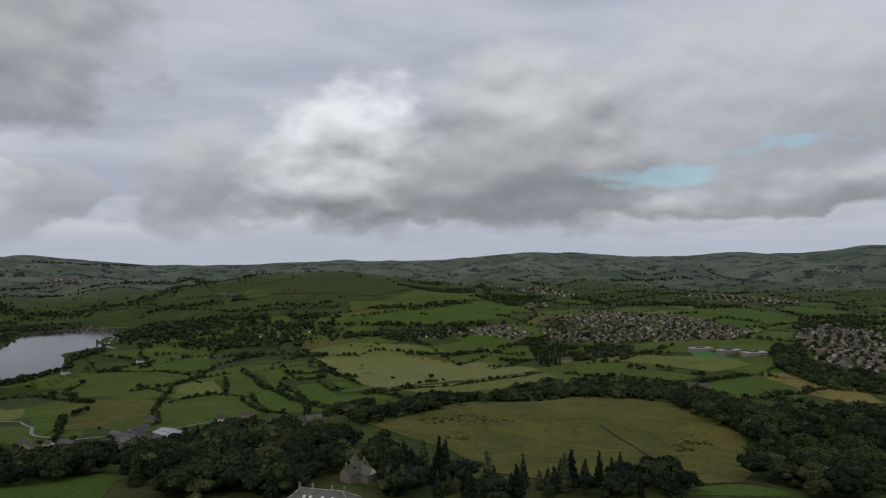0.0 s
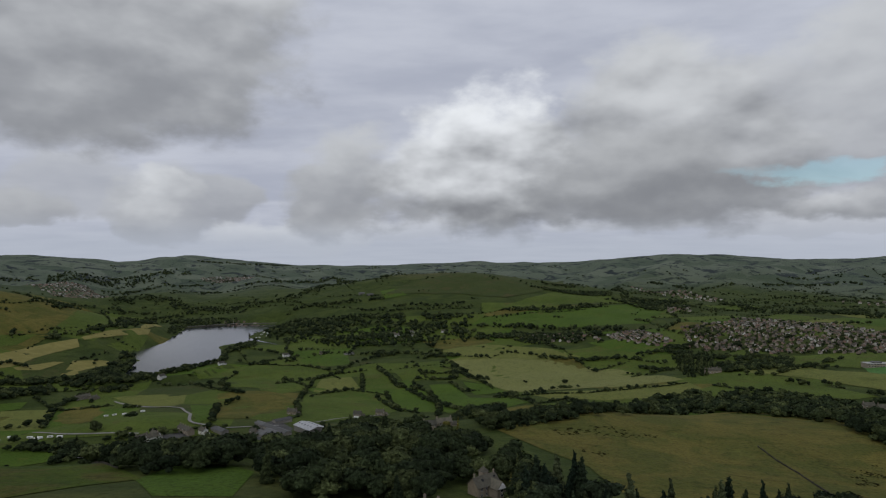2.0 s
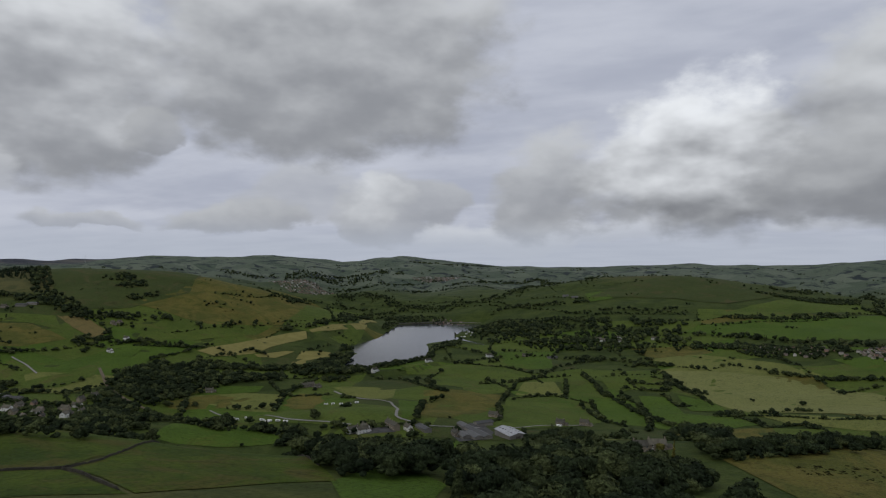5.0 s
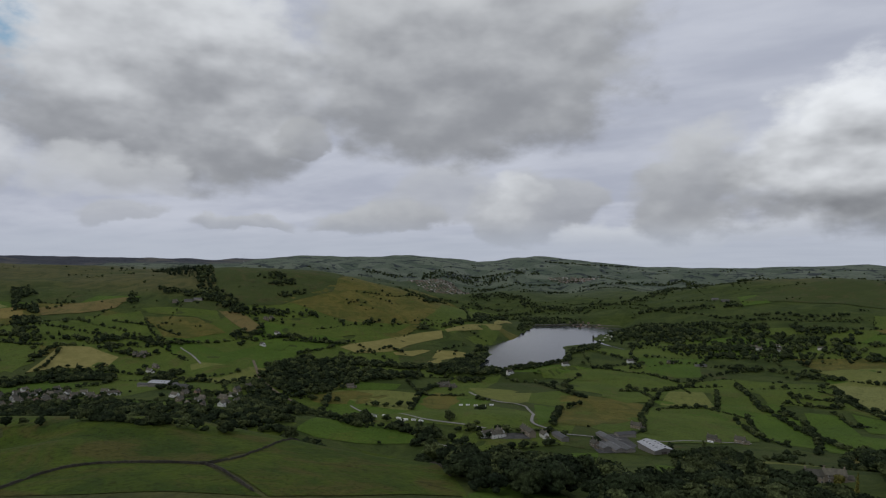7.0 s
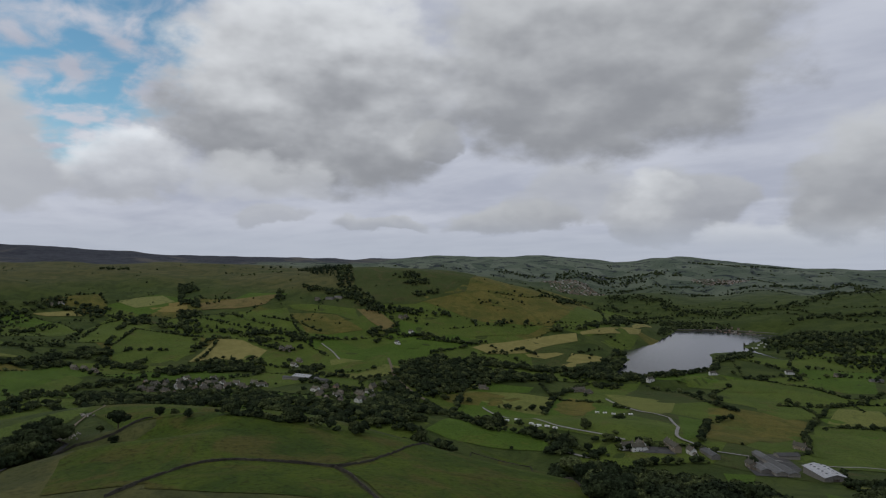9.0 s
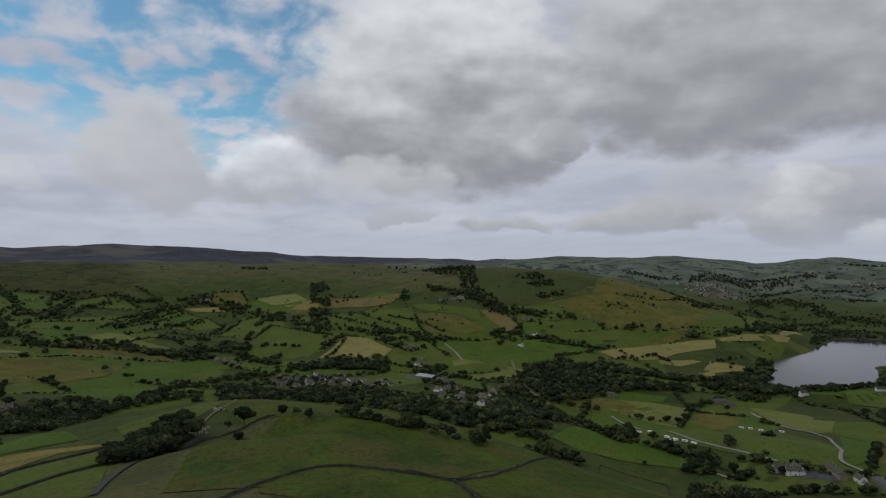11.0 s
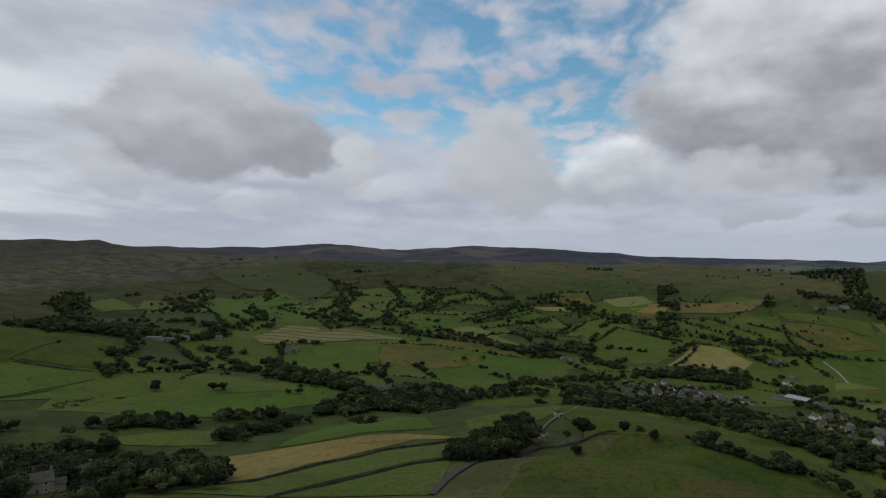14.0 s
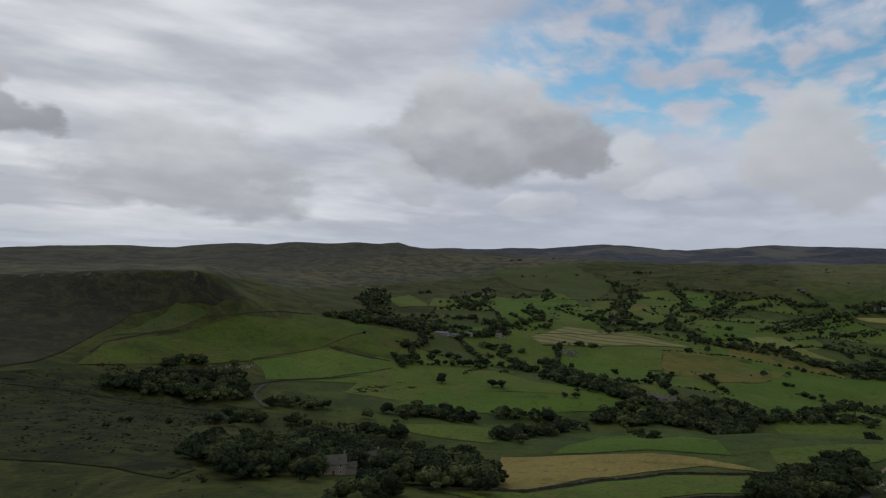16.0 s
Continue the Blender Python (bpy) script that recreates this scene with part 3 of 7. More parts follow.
def land(x, y):
    """Height of the ground, for numbers or arrays."""
    x, y = np.asarray(x, float), np.asarray(y, float)
    z = np.full(x.shape, BASE_LEVEL)
    for cx, cy, spread, tall in LANDFORMS:
        z = z + tall * np.exp(-((x - cx) ** 2 + (y - cy) ** 2) / (2 * spread * spread))
    r = np.hypot(x + 50, y - 50)
    k = np.clip((r - 250) / 900, 0.0, 1.0)
    folds = np.sin(x * 0.021 + 1.7 * np.sin(y * 0.013)) * np.sin(y * 0.019 + 1.3 * np.sin(x * 0.011 + 1.0))
    small = np.sin(x * 0.063 + 2.0 * np.sin(y * 0.041)) * np.sin(y * 0.071 + np.sin(x * 0.037))
    far = np.clip((r - 1700) / 1300, 0.0, 1.0)
    spurs = np.sin(x * 0.0085 + 1.9 * np.sin(y * 0.0052 + 0.7)) * np.sin(y * 0.0078 + 1.6 * np.sin(x * 0.0046))
    bearing = np.degrees(np.arctan2(x + 50, y - 50))
    start = np.where(bearing < -121, 2000.0, 3300.0)
    rim = np.clip((r - start) / 1000.0, 0.0, 1.0)
    z = z + np.interp(bearing, SKYLINE_BEARING, SKYLINE_RISE) * rim * rim * (3 - 2 * rim)
    # the southern nose is cut off level, with a steep rim
    nose = np.clip((r - 640) / 160, 0, 1) * np.clip((1650 - r) / 300, 0, 1) * np.clip((-130 - bearing) / 6, 0, 1)
    z = z + nose * (np.minimum(150 + (z - 150) * 1.3, 206.0 + 1.5 * folds) - z)
    # cloughs and spurs on the flanks of the northern hills
    flank = np.clip((r - 2700) / 400, 0, 1) * np.clip((4150 - r) / 350, 0, 1) * np.clip((bearing + 62) / 8, 0, 1)
    cut = 1.0 - 2.0 * np.abs(np.sin(x * 0.0066 + 1.4 * np.sin(y * 0.0041 + 1.1) + 0.6 * np.sin(x * 0.0021)))
    z = z + flank * 15.0 * (cut + 0.25)
    return z + folds * (0.6 + 2.2 * k) + small * (0.25 + 0.3 * k) + spurs * 10.0 * far


def inside(x, y, ring):
    """Which of the points lie in the polygon ring."""
    x, y = np.asarray(x, float), np.asarray(y, float)
    hit = np.zeros(x.shape, bool)
    for (x0, y0), (x1, y1) in zip(ring, ring[1:] + ring[:1]):
        if y0 != y1:
            cross = ((y0 > y) != (y1 > y)) & (x < (x1 - x0) * (y - y0) / (y1 - y0) + x0)
            hit ^= cross
    return hit


def edge_distance(x, y, ring):
    x, y = np.asarray(x, float), np.asarray(y, float)
    best = np.full(x.shape, 1e9)
    for (x0, y0), (x1, y1) in zip(ring, ring[1:] + ring[:1]):
        dx, dy = x1 - x0, y1 - y0
        t = np.clip(((x - x0) * dx + (y - y0) * dy) / (dx * dx + dy * dy + 1e-9), 0, 1)
        best = np.minimum(best, np.hypot(x - x0 - t * dx, y - y0 - t * dy))
    return best


def ground_height(x, y):
    """The land with the reservoir's basin let into it."""
    z = land(x, y)
    d = edge_distance(x, y, RESERVOIR)
    wet = inside(x, y, RESERVOIR)
    t = np.clip(d / 60, 0, 1)
    shore = WATER_LEVEL + 0.8 + np.maximum(z - WATER_LEVEL - 0.8, -6) * t
    return np.where(wet, np.minimum(WATER_LEVEL - 0.5 - d * 0.08, WATER_LEVEL - 0.5), np.where(d < 60, np.maximum(shore, WATER_LEVEL + 0.4), z))


def mesh_object(name, verts, faces, mat, smooth=True, parent=None):
    me = bpy.data.meshes.new(name)
    me.from_pydata(verts, [], faces)
    me.update()
    me.materials.append(mat)
    if smooth:
        me.polygons.foreach_set("use_smooth", [True] * len(me.polygons))
    ob = new(name, me)
    if parent:
        ob.parent = parent
    return ob


def build_ground():
    """One sheet from under the flight to the skyline, finer towards the middle."""
    bearings = np.concatenate([np.arange(-170, 46, 0.5), np.arange(46, 190, 2.4)])
    radii = [12.0]
    while radii[-1] < 4830:
        radii.append(radii[-1] + max(4.0, radii[-1] * 0.0135))
    radii = np.array(radii)
    a, r = np.meshgrid(np.radians(bearings), radii)
    x, y = -50 + r * np.sin(a), 50 + r * np.cos(a)
    z = ground_height(x, y)
    n, m = len(bearings), len(radii)
    i, j = np.meshgrid(np.arange(m - 1), np.arange(n), indexing="ij")
    q = np.stack([i * n + j, (i + 1) * n + j, (i + 1) * n + (j + 1) % n, i * n + (j + 1) % n], -1).reshape(-1, 4)
    verts = np.stack([x, y, z], -1).reshape(-1, 3)
    centre = len(verts)
    verts = np.vstack([verts, [[-50, 50, float(ground_height(-50.0, 50.0))]]])
    faces = q[:, ::-1].tolist() + [[j, (j + 1) % n, centre][::-1] for j in range(n)]
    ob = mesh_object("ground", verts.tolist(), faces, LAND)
    return tagged(ob, "rolling green valley floor and tawny moorland hills", "ground", kind="structure")


build_ground()

def flat_sheet(name, ring, level, mat):
    bm = bmesh.new()
    bm.faces.new([bm.verts.new((x, y, level)) for x, y in ring])
    bmesh.ops.triangulate(bm, faces=bm.faces[:])
    bmesh.ops.recalc_face_normals(bm, faces=bm.faces[:])
    if bm.faces[:][0].normal.z < 0:
        bmesh.ops.reverse_faces(bm, faces=bm.faces[:])
    me = bpy.data.meshes.new(name)
    bm.to_mesh(me)
    bm.free()
    me.materials.append(mat)
    return new(name, me)


tagged(flat_sheet("water", RESERVOIR, WATER_LEVEL, WATER), "calm grey reservoir water reflecting the cloudy sky", "reservoir", kind="structure")

# ---- builders ----
CENTRE = (-50.0, 50.0)
dice = np.random.default_rng(7)


def reach(x, y):
    return math.hypot(x - CENTRE[0], y - CENTRE[1])


def top(x, y):
    return float(ground_height(np.float64(x), np.float64(y)))


GRID_X, GRID_Y, GRID_STEP = -3400.0, -1500.0, 8.0
GRID = ground_height(*np.meshgrid(np.arange(GRID_X, 1700.0, GRID_STEP), np.arange(GRID_Y, 4500.0, GRID_STEP), indexing="ij"))


def plant_foot(x, y):
    """The land's height from a fine grid: quick, and good enough for a plant."""
    u, v = (x - GRID_X) / GRID_STEP, (y - GRID_Y) / GRID_STEP
    i, j = int(math.floor(u)), int(math.floor(v))
    if i < 0 or j < 0 or i + 1 >= GRID.shape[0] or j + 1 >= GRID.shape[1]:
        return top(x, y)
    u, v = u - i, v - j
    return float((GRID[i, j] * (1 - u) + GRID[i + 1, j] * u) * (1 - v) + (GRID[i, j + 1] * (1 - u) + GRID[i + 1, j + 1] * u) * v)


def array_mesh(name, verts, tris, mats, tone=None, smooth=False, which=None):
    """A mesh of triangles from arrays; tone: a number for each vertex, read by the foliage."""
    me = bpy.data.meshes.new(name)
    me.vertices.add(len(verts))
    me.vertices.foreach_set("co", np.asarray(verts, np.float32).ravel())
    n = len(tris)
    me.loops.add(n * 3)
    me.loops.foreach_set("vertex_index", np.asarray(tris, np.int32).ravel())
    me.polygons.add(n)
    me.polygons.foreach_set("loop_start", np.arange(0, n * 3, 3, dtype=np.int32))
    if which is not None:
        me.polygons.foreach_set("material_index", np.asarray(which, np.int32))
    if smooth:
        me.polygons.foreach_set("use_smooth", np.ones(n, bool))
    if tone is not None:
        a = me.attributes.new("tone", "FLOAT", "POINT")
        a.data.foreach_set("value", np.asarray(tone, np.float32))
    me.update(calc_edges=True)
    for m in mats if isinstance(mats, (list, tuple)) else [mats]:
        me.materials.append(m)
    return me


def part(name, bm, mat, parent, label="", smooth=False):
    """Link a bmesh as one mesh under a thing or a part."""
    me = bpy.data.meshes.new(name)
    bm.to_mesh(me)
    bm.free()
    me.materials.append(mat)
    if smooth:
        me.polygons.foreach_set("use_smooth", [True] * len(me.polygons))
    ob = new(name, me)
    ob.parent = parent
    return tagged(ob, label)


def box(bm, x0, y0, z0, x1, y1, z1):
    v = [bm.verts.new(p) for p in ((x0, y0, z0), (x1, y0, z0), (x1, y1, z0), (x0, y1, z0), (x0, y0, z1), (x1, y0, z1), (x1, y1, z1), (x0, y1, z1))]
    for f in ((3, 2, 1, 0), (4, 5, 6, 7), (0, 1, 5, 4), (1, 2, 6, 5), (2, 3, 7, 6), (3, 0, 4, 7)):
        bm.faces.new([v[i] for i in f])
    return bm


# -- fields and lanes lie on the land as thin sheets --
def drape(name, ring, mat, lift, grain):
    bm = bmesh.new()
    rough_ring = []
    for (x0, y0), (x1, y1) in zip(ring, ring[1:] + ring[:1]):
        n = max(1, int(math.hypot(x1 - x0, y1 - y0) / 25))
        for k in range(n):
            j = 0.0 if k == 0 else dice.normal(0, 1.2)
            rough_ring.append((x0 + (x1 - x0) * k / n + j, y0 + (y1 - y0) * k / n - j))
    f = bm.faces.new([bm.verts.new((x, y, 0)) for x, y in rough_ring])
    f.normal_update()
    if f.normal.z < 0:
        f.normal_flip()
    xs, ys = [p[0] for p in ring], [p[1] for p in ring]
    for axis, low, high in ((0, min(xs), max(xs)), (1, min(ys), max(ys))):
        at = math.floor(low / grain) * grain + grain
        while at < high:
            no = (1, 0, 0) if axis == 0 else (0, 1, 0)
            co = (at, 0, 0) if axis == 0 else (0, at, 0)
            bmesh.ops.bisect_plane(bm, geom=bm.verts[:] + bm.edges[:] + bm.faces[:], plane_co=co, plane_no=no)
            at += grain
    bmesh.ops.triangulate(bm, faces=bm.faces[:])
    co = np.array([v.co[:] for v in bm.verts])
    z = ground_height(co[:, 0], co[:, 1]) + lift
    for v, h in zip(bm.verts, z):
        v.co.z = h
    me = bpy.data.meshes.new(name)
    bm.to_mesh(me)
    bm.free()
    me.materials.append(mat)
    me.polygons.foreach_set("use_smooth", [True] * len(me.polygons))
    return new(name, me)


FIELD_LABEL = {
    "pasture": "grazed green pasture field bounded by hedges", "lush": "bright lush green grass field", "meadow": "pale yellow-green meadow field",
    "pale": "wide pale olive meadow field", "hay": "golden cut hay field with mown rows", "rough": "rough olive-brown tussocky pasture",
    "brown": "brown dry grass field on a slope", "tawny": "tawny unmown grass field", "hill": "green hill pasture with tawny patches",
    "shaded_rough": "rough olive pasture with rushes, darkened for cloud shadow", "heath": "dark tussocky heath with rushes and stones", "hillgreen": "dark green hillside pasture", "yard": "worn grey concrete farmyard between sheds", "pitch": "bright green sports pitch beside a school", "strip": "pale terraced field with dark furrow lines"}
FIELD_RINGS = []


def field(kind, *ring):
    ring = list(ring)
    mid = (sum(p[0] for p in ring) / len(ring), sum(p[1] for p in ring) / len(ring))
    d = reach(*mid)
    FIELD_RINGS.append(ring)
    ob = drape("field", ring, GRASS[kind], 0.10 + d * 0.0006, max(6.0, d * 0.016))
    tagged(ob, FIELD_LABEL[kind], "field", kind="structure")


def ribbon(points, wide, step):
    """Left and right edges along a line, with the line evened out to short steps."""
    pts = []
    for (x0, y0), (x1, y1) in zip(points, points[1:]):
        n = max(1, int(math.hypot(x1 - x0, y1 - y0) / step))
        pts += [(x0 + (x1 - x0) * k / n, y0 + (y1 - y0) * k / n) for k in range(n)]
    pts.append(points[-1])
    p = np.array(pts, float)
    for _ in range(4):
        p[1:-1] = 0.25 * p[:-2] + 0.5 * p[1:-1] + 0.25 * p[2:]
    d = np.gradient(p, axis=0)
    d /= np.linalg.norm(d, axis=1)[:, None] + 1e-9
    side = np.stack([-d[:, 1], d[:, 0]], 1) * wide / 2
    return p, p + side, p - side


def lane(wide, *points, mat=None, label="narrow pale grey lane between fields"):
    p, a, b = ribbon(list(points), wide, 6.0)
    v = [(x, y, z) for (x, y), z in zip(np.vstack([a, b]), ground_height(*np.vstack([a, b]).T) + 0.5 + 0.0007 * reach(*points[0]))]
    n = len(p)
    f = [(i, i + 1, n + i + 1, n + i) for i in range(n - 1)]
    ob = mesh_object("lane", v, [q[::-1] for q in f], mat or ROAD)
    tagged(ob, label, "lane", kind="structure")


def stone_wall(*points):
    """A dry stone wall: battered sides, an uneven top, thick as it is in the hills."""
    p, a, b = ribbon(list(points), 0.75, 1.6)
    n = len(p)
    _, at, bt = ribbon(list(points), 0.4, 1.6)
    g = ground_height(p[:, 0], p[:, 1])
    jog = dice.normal(0, 0.12, n)
    tall = 1.35 + dice.normal(0, 0.1, n) - 0.7 * (dice.random(n) < 0.03)
    rows = [np.c_[a + jog[:, None], g - 0.4], np.c_[at + jog[:, None], g + tall], np.c_[bt + jog[:, None], g + tall], np.c_[b + jog[:, None], g - 0.4]]
    v = np.vstack(rows)
    f = []
    for k in range(3):
        f += [(k * n + i, k * n + i + 1, (k + 1) * n + i + 1, (k + 1) * n + i) for i in range(n - 1)]
    f += [(0, n, 2 * n, 3 * n), (n - 1, 4 * n - 1, 3 * n - 1, 2 * n - 1)]
    ob = mesh_object("dry_stone_wall", v.tolist(), f, STONE_WALL, smooth=False)
    tagged(ob, "dark weathered dry stone field wall across grass", "stone wall", group="field walls")


# -- foliage --
def ico(sub):
    bm = bmesh.new()
    bmesh.ops.create_icosphere(bm, subdivisions=sub, radius=1.0)
    v = np.array([x.co[:] for x in bm.verts])
    f = np.array([[q.index for q in x.verts] for x in bm.faces])
    bm.free()
    return v, f


ICO1, ICO2 = ico(1), ico(2)


def foliage(lobes, leaves, size, rng, core, shrink=0.80):
    """Lumps of leaves: rough inner cores and many small tilted sprays over them."""
    V, F, base = [], [], 0
    cv, cf = core
    for c, r in lobes:
        v = cv * r * shrink * (1 + rng.normal(0, 0.10, (len(cv), 1))) + c
        V.append(v)
        F.append(cf + base)
        base += len(v)
    weight = np.array([np.prod(r) ** (2 / 3) for _, r in lobes])
    pick = rng.choice(len(lobes), leaves, p=weight / weight.sum())
    d = rng.normal(0, 1, (leaves, 3))
    d[:, 2] = np.abs(d[:, 2]) * 0.9 + d[:, 2] * 0.35
    d /= np.linalg.norm(d, axis=1)[:, None]
    C = np.array([lobes[i][0] for i in pick])
    R = np.array([lobes[i][1] for i in pick])
    p = C + d * R * rng.uniform(0.84, 1.06, (leaves, 1))
    n = d + rng.normal(0, 0.34, (leaves, 3))
    n /= np.linalg.norm(n, axis=1)[:, None]
    u = np.cross(n, rng.normal(0, 1, (leaves, 3)))
    u /= np.linalg.norm(u, axis=1)[:, None] + 1e-9
    w = np.cross(n, u)
    s = size * rng.uniform(0.6, 1.3, (leaves, 1))
    q = np.stack([p - u * s, p - w * s * 0.7 - n * s * 0.25, p + u * s, p + w * s * 0.7 - n * s * 0.25], 1).reshape(-1, 3)
    k = base + 4 * np.arange(leaves)
    V.append(q)
    F.append(np.stack([k, k + 1, k + 2], 1))
    F.append(np.stack([k, k + 2, k + 3], 1))
    return np.vstack(V), np.vstack(F)


def broad_lobes(rng, n, squat=1.0):
    """Lobes of a crown one unit tall: a dome of lumps about a short stem."""
    lobes = [(np.array([0, 0, 0.56]), np.array([0.35, 0.35, 0.37 * squat]))]
    for k in range(n):
        a = 2 * math.pi * k / n + rng.uniform(-0.4, 0.4)
        lift = rng.uniform(0.30, 0.78)
        out = 0.30 * (1.15 - abs(lift - 0.45)) * rng.uniform(0.75, 1.2)
        r = rng.uniform(0.15, 0.24)
        lobes.append((np.array([out * math.cos(a), out * math.sin(a), lift * squat]), np.array([r, r, r * rng.uniform(0.75, 1.0)])))
    return lobes


def spire_lobes(rng, n, wide=0.20):
    lobes = []
    for k in range(n):
        t = k / (n - 1)
        r = wide * (1 - 0.86 * t) + 0.02
        lobes.append((np.array([rng.normal(0, 0.012), rng.normal(0, 0.012), 0.12 + 0.82 * t]), np.array([r, r, 0.62 / n + 0.05])))
    return lobes


def bush_lobes(rng, n):
    return [(np.array([rng.uniform(-0.35, 0.35), rng.uniform(-0.35, 0.35), rng.uniform(0.28, 0.55)]), np.array([0.42, 0.42, 0.40]) * rng.uniform(0.75, 1.1)) for _ in range(n)]


leaf_dice = np.random.default_rng(21)
TEMPLATES = {}
for shape, near_n, mid_n, far_n in (("oak", 230, 40, 12), ("conifer", 140, 30, 9), ("poplar", 70, 30, 10), ("bush", 26, 10, 4), ("tuft", 10, 6, 4)):
    for level, count, core in (("near", near_n, ICO1), ("mid", mid_n, ICO1), ("far", far_n, ICO1)):
        kept = []
        for _ in range(5):
            lobe_n = {"near": 7, "mid": 4, "far": 2}[level]
            if shape == "oak":
                lobes = broad_lobes(leaf_dice, lobe_n, leaf_dice.uniform(0.85, 1.05))
                size = {"near": 0.064, "mid": 0.115, "far": 0.17}[level]
            elif shape == "conifer":
                lobes = spire_lobes(leaf_dice, lobe_n + 2, leaf_dice.uniform(0.22, 0.31))
                size = {"near": 0.06, "mid": 0.09, "far": 0.13}[level]
            elif shape == "poplar":
                lobes = spire_lobes(leaf_dice, max(3, lobe_n - 2), 0.17)
                size = {"near": 0.07, "mid": 0.09, "far": 0.13}[level]
            else:
                lobes = bush_lobes(leaf_dice, {"near": 3, "mid": 2, "far": 1}[level] if shape == "bush" else 1)
                size = {"near": 0.17, "mid": 0.24, "far": 0.34}[level]
            kept.append(foliage(lobes, count, size, leaf_dice, core, {"near": 0.84, "mid": 0.93, "far": 0.98}[level]))
        TEMPLATES[shape, level] = kept


def level_for(d):
    return "near" if d < 640 else "mid" if d < 1500 else "far"


class Thicket:
    """Gathers many plants into one mesh."""

    def __init__(self):
        self.V, self.F, self.T, self.base = [], [], [], 0

    def add(self, shape, x, y, tall, wide, z=None):
        v, f = TEMPLATES[shape, level_for(reach(x, y))][dice.integers(5)]
        a = dice.uniform(0, 6.283)
        c, s = math.cos(a), math.sin(a)
        w = np.empty_like(v)
        w[:, 0] = (v[:, 0] * c - v[:, 1] * s) * wide + x
        w[:, 1] = (v[:, 0] * s + v[:, 1] * c) * wide + y
        w[:, 2] = v[:, 2] * tall + (plant_foot(x, y) if z is None else z) - 0.05 * tall
        self.V.append(w)
        self.F.append(f + self.base)
        self.T.append(np.full(len(v), dice.random()))
        self.base += len(v)

    def make(self, name, mat, label, category):
        if not self.V:
            return None
        ob = new(name, array_mesh(name, np.vstack(self.V), np.vstack(self.F), mat, np.concatenate(self.T)))
        return tagged(ob, label, category, kind="stuff")


def wood(shape, tall, *ring):
    """A wood: trees of uneven height over its whole plan."""
    ring = list(ring)
    xs, ys = [p[0] for p in ring], [p[1] for p in ring]
    mid_d = reach(sum(xs) / len(xs), sum(ys) / len(ys))
    gap = (0.76 if mid_d < 700 else 0.75 if mid_d < 1500 else 0.9) * tall
    area = abs(sum(x0 * y1 - x1 * y0 for (x0, y0), (x1, y1) in zip(ring, ring[1:] + ring[:1]))) / 2
    gap = max(gap, math.sqrt(area / (500 if mid_d < 800 else 760 if shape == "sparse" else 340)))
    gx, gy = np.meshgrid(np.arange(min(xs), max(xs) + gap, gap), np.arange(min(ys), max(ys) + gap, gap))
    gx = gx.ravel() + dice.uniform(-0.45, 0.45, gx.size) * gap
    gy = gy.ravel() + dice.uniform(-0.45, 0.45, gy.size) * gap
    ok = inside(gx, gy, ring) & ~inside(gx, gy, RESERVOIR)
    gx, gy = gx[ok], gy[ok]
    gz = ground_height(gx, gy)
    t = Thicket()
    for x, y, z in zip(gx, gy, gz):
        if any(math.hypot(x - hx, y - hy) < hr for hx, hy, hr in CLEARINGS):
            continue
        kind = "oak" if shape == "sparse" else shape
        if shape == "sparse" and noise.noise(Vector((x / 45, y / 45, 3.3))) < -0.07:
            continue
        if shape == "mix":
            kind = "conifer" if dice.random() < 0.16 else "oak"
        elif shape == "conifer":
            kind = "conifer" if dice.random() < 0.6 else "oak"
        h = min(max(tall, gap * 0.95), tall * 1.35) * dice.uniform(0.55, 1.2) * (1.15 if kind == "conifer" else 1.0)
        t.add(kind, x, y, h, h * dice.uniform(1.0, 1.35) if kind == "oak" else h * dice.uniform(0.8, 1.1), z)
    t.make("woodland", LEAVES["dark" if shape == "conifer" else "oak"], "dense dark green woodland of mixed trees", "woodland")


TREE_SPOTS = []


def tree_line(kind, *points):
    """Hedges of thorn with a tree here and there, or rows of full-grown trees."""
    t = Thicket()
    for (x0, y0), (x1, y1) in zip(points, points[1:]):
        run = math.hypot(x1 - x0, y1 - y0)
        d = reach((x0 + x1) / 2, (y0 + y1) / 2)
        step = 2.3 if d < 900 else 3.2 if d < 1600 else 5.0
        if kind == "trees":
            step = 6.5 if d < 900 else 8.0 if d < 1600 else 10.0
        for k in range(max(1, int(run / step))):
            u = (k + dice.uniform(0, 1)) * step / max(run, step)
            x, y = x0 + (x1 - x0) * u + dice.normal(0, 0.9), y0 + (y1 - y0) * u + dice.normal(0, 0.9)
            if inside(x, y, RESERVOIR) or dice.random() < 0.06:
                continue
            if kind == "hedge":
                if dice.random() < 0.25:
                    h = dice.uniform(5, 10.5)
                    t.add("oak", x, y, h, h * 1.1)
                else:
                    h = dice.uniform(2.4, 4.8)
                    t.add("bush", x, y, h, h * dice.uniform(1.3, 1.9))
            elif dice.random() < 0.45:
                h = dice.uniform(3, 5)
                t.add("bush", x, y, h, h * 1.3)
            else:
                h = dice.uniform(6.5, 11.5)
                if d < 1250 and dice.random() < 0.5:
                    TREE_SPOTS.append((x, y, h))
                else:
                    t.add("oak", x, y, h, h * dice.uniform(0.95, 1.25))
    if kind == "hedge":
        t.make("hedgerow", LEAVES["oak"], "overgrown dark green field hedge with thorn bushes", "hedge")
    else:
        t.make("tree_belt", LEAVES["oak"], "belt of dark green trees and bushes along a field edge", "tree belt")


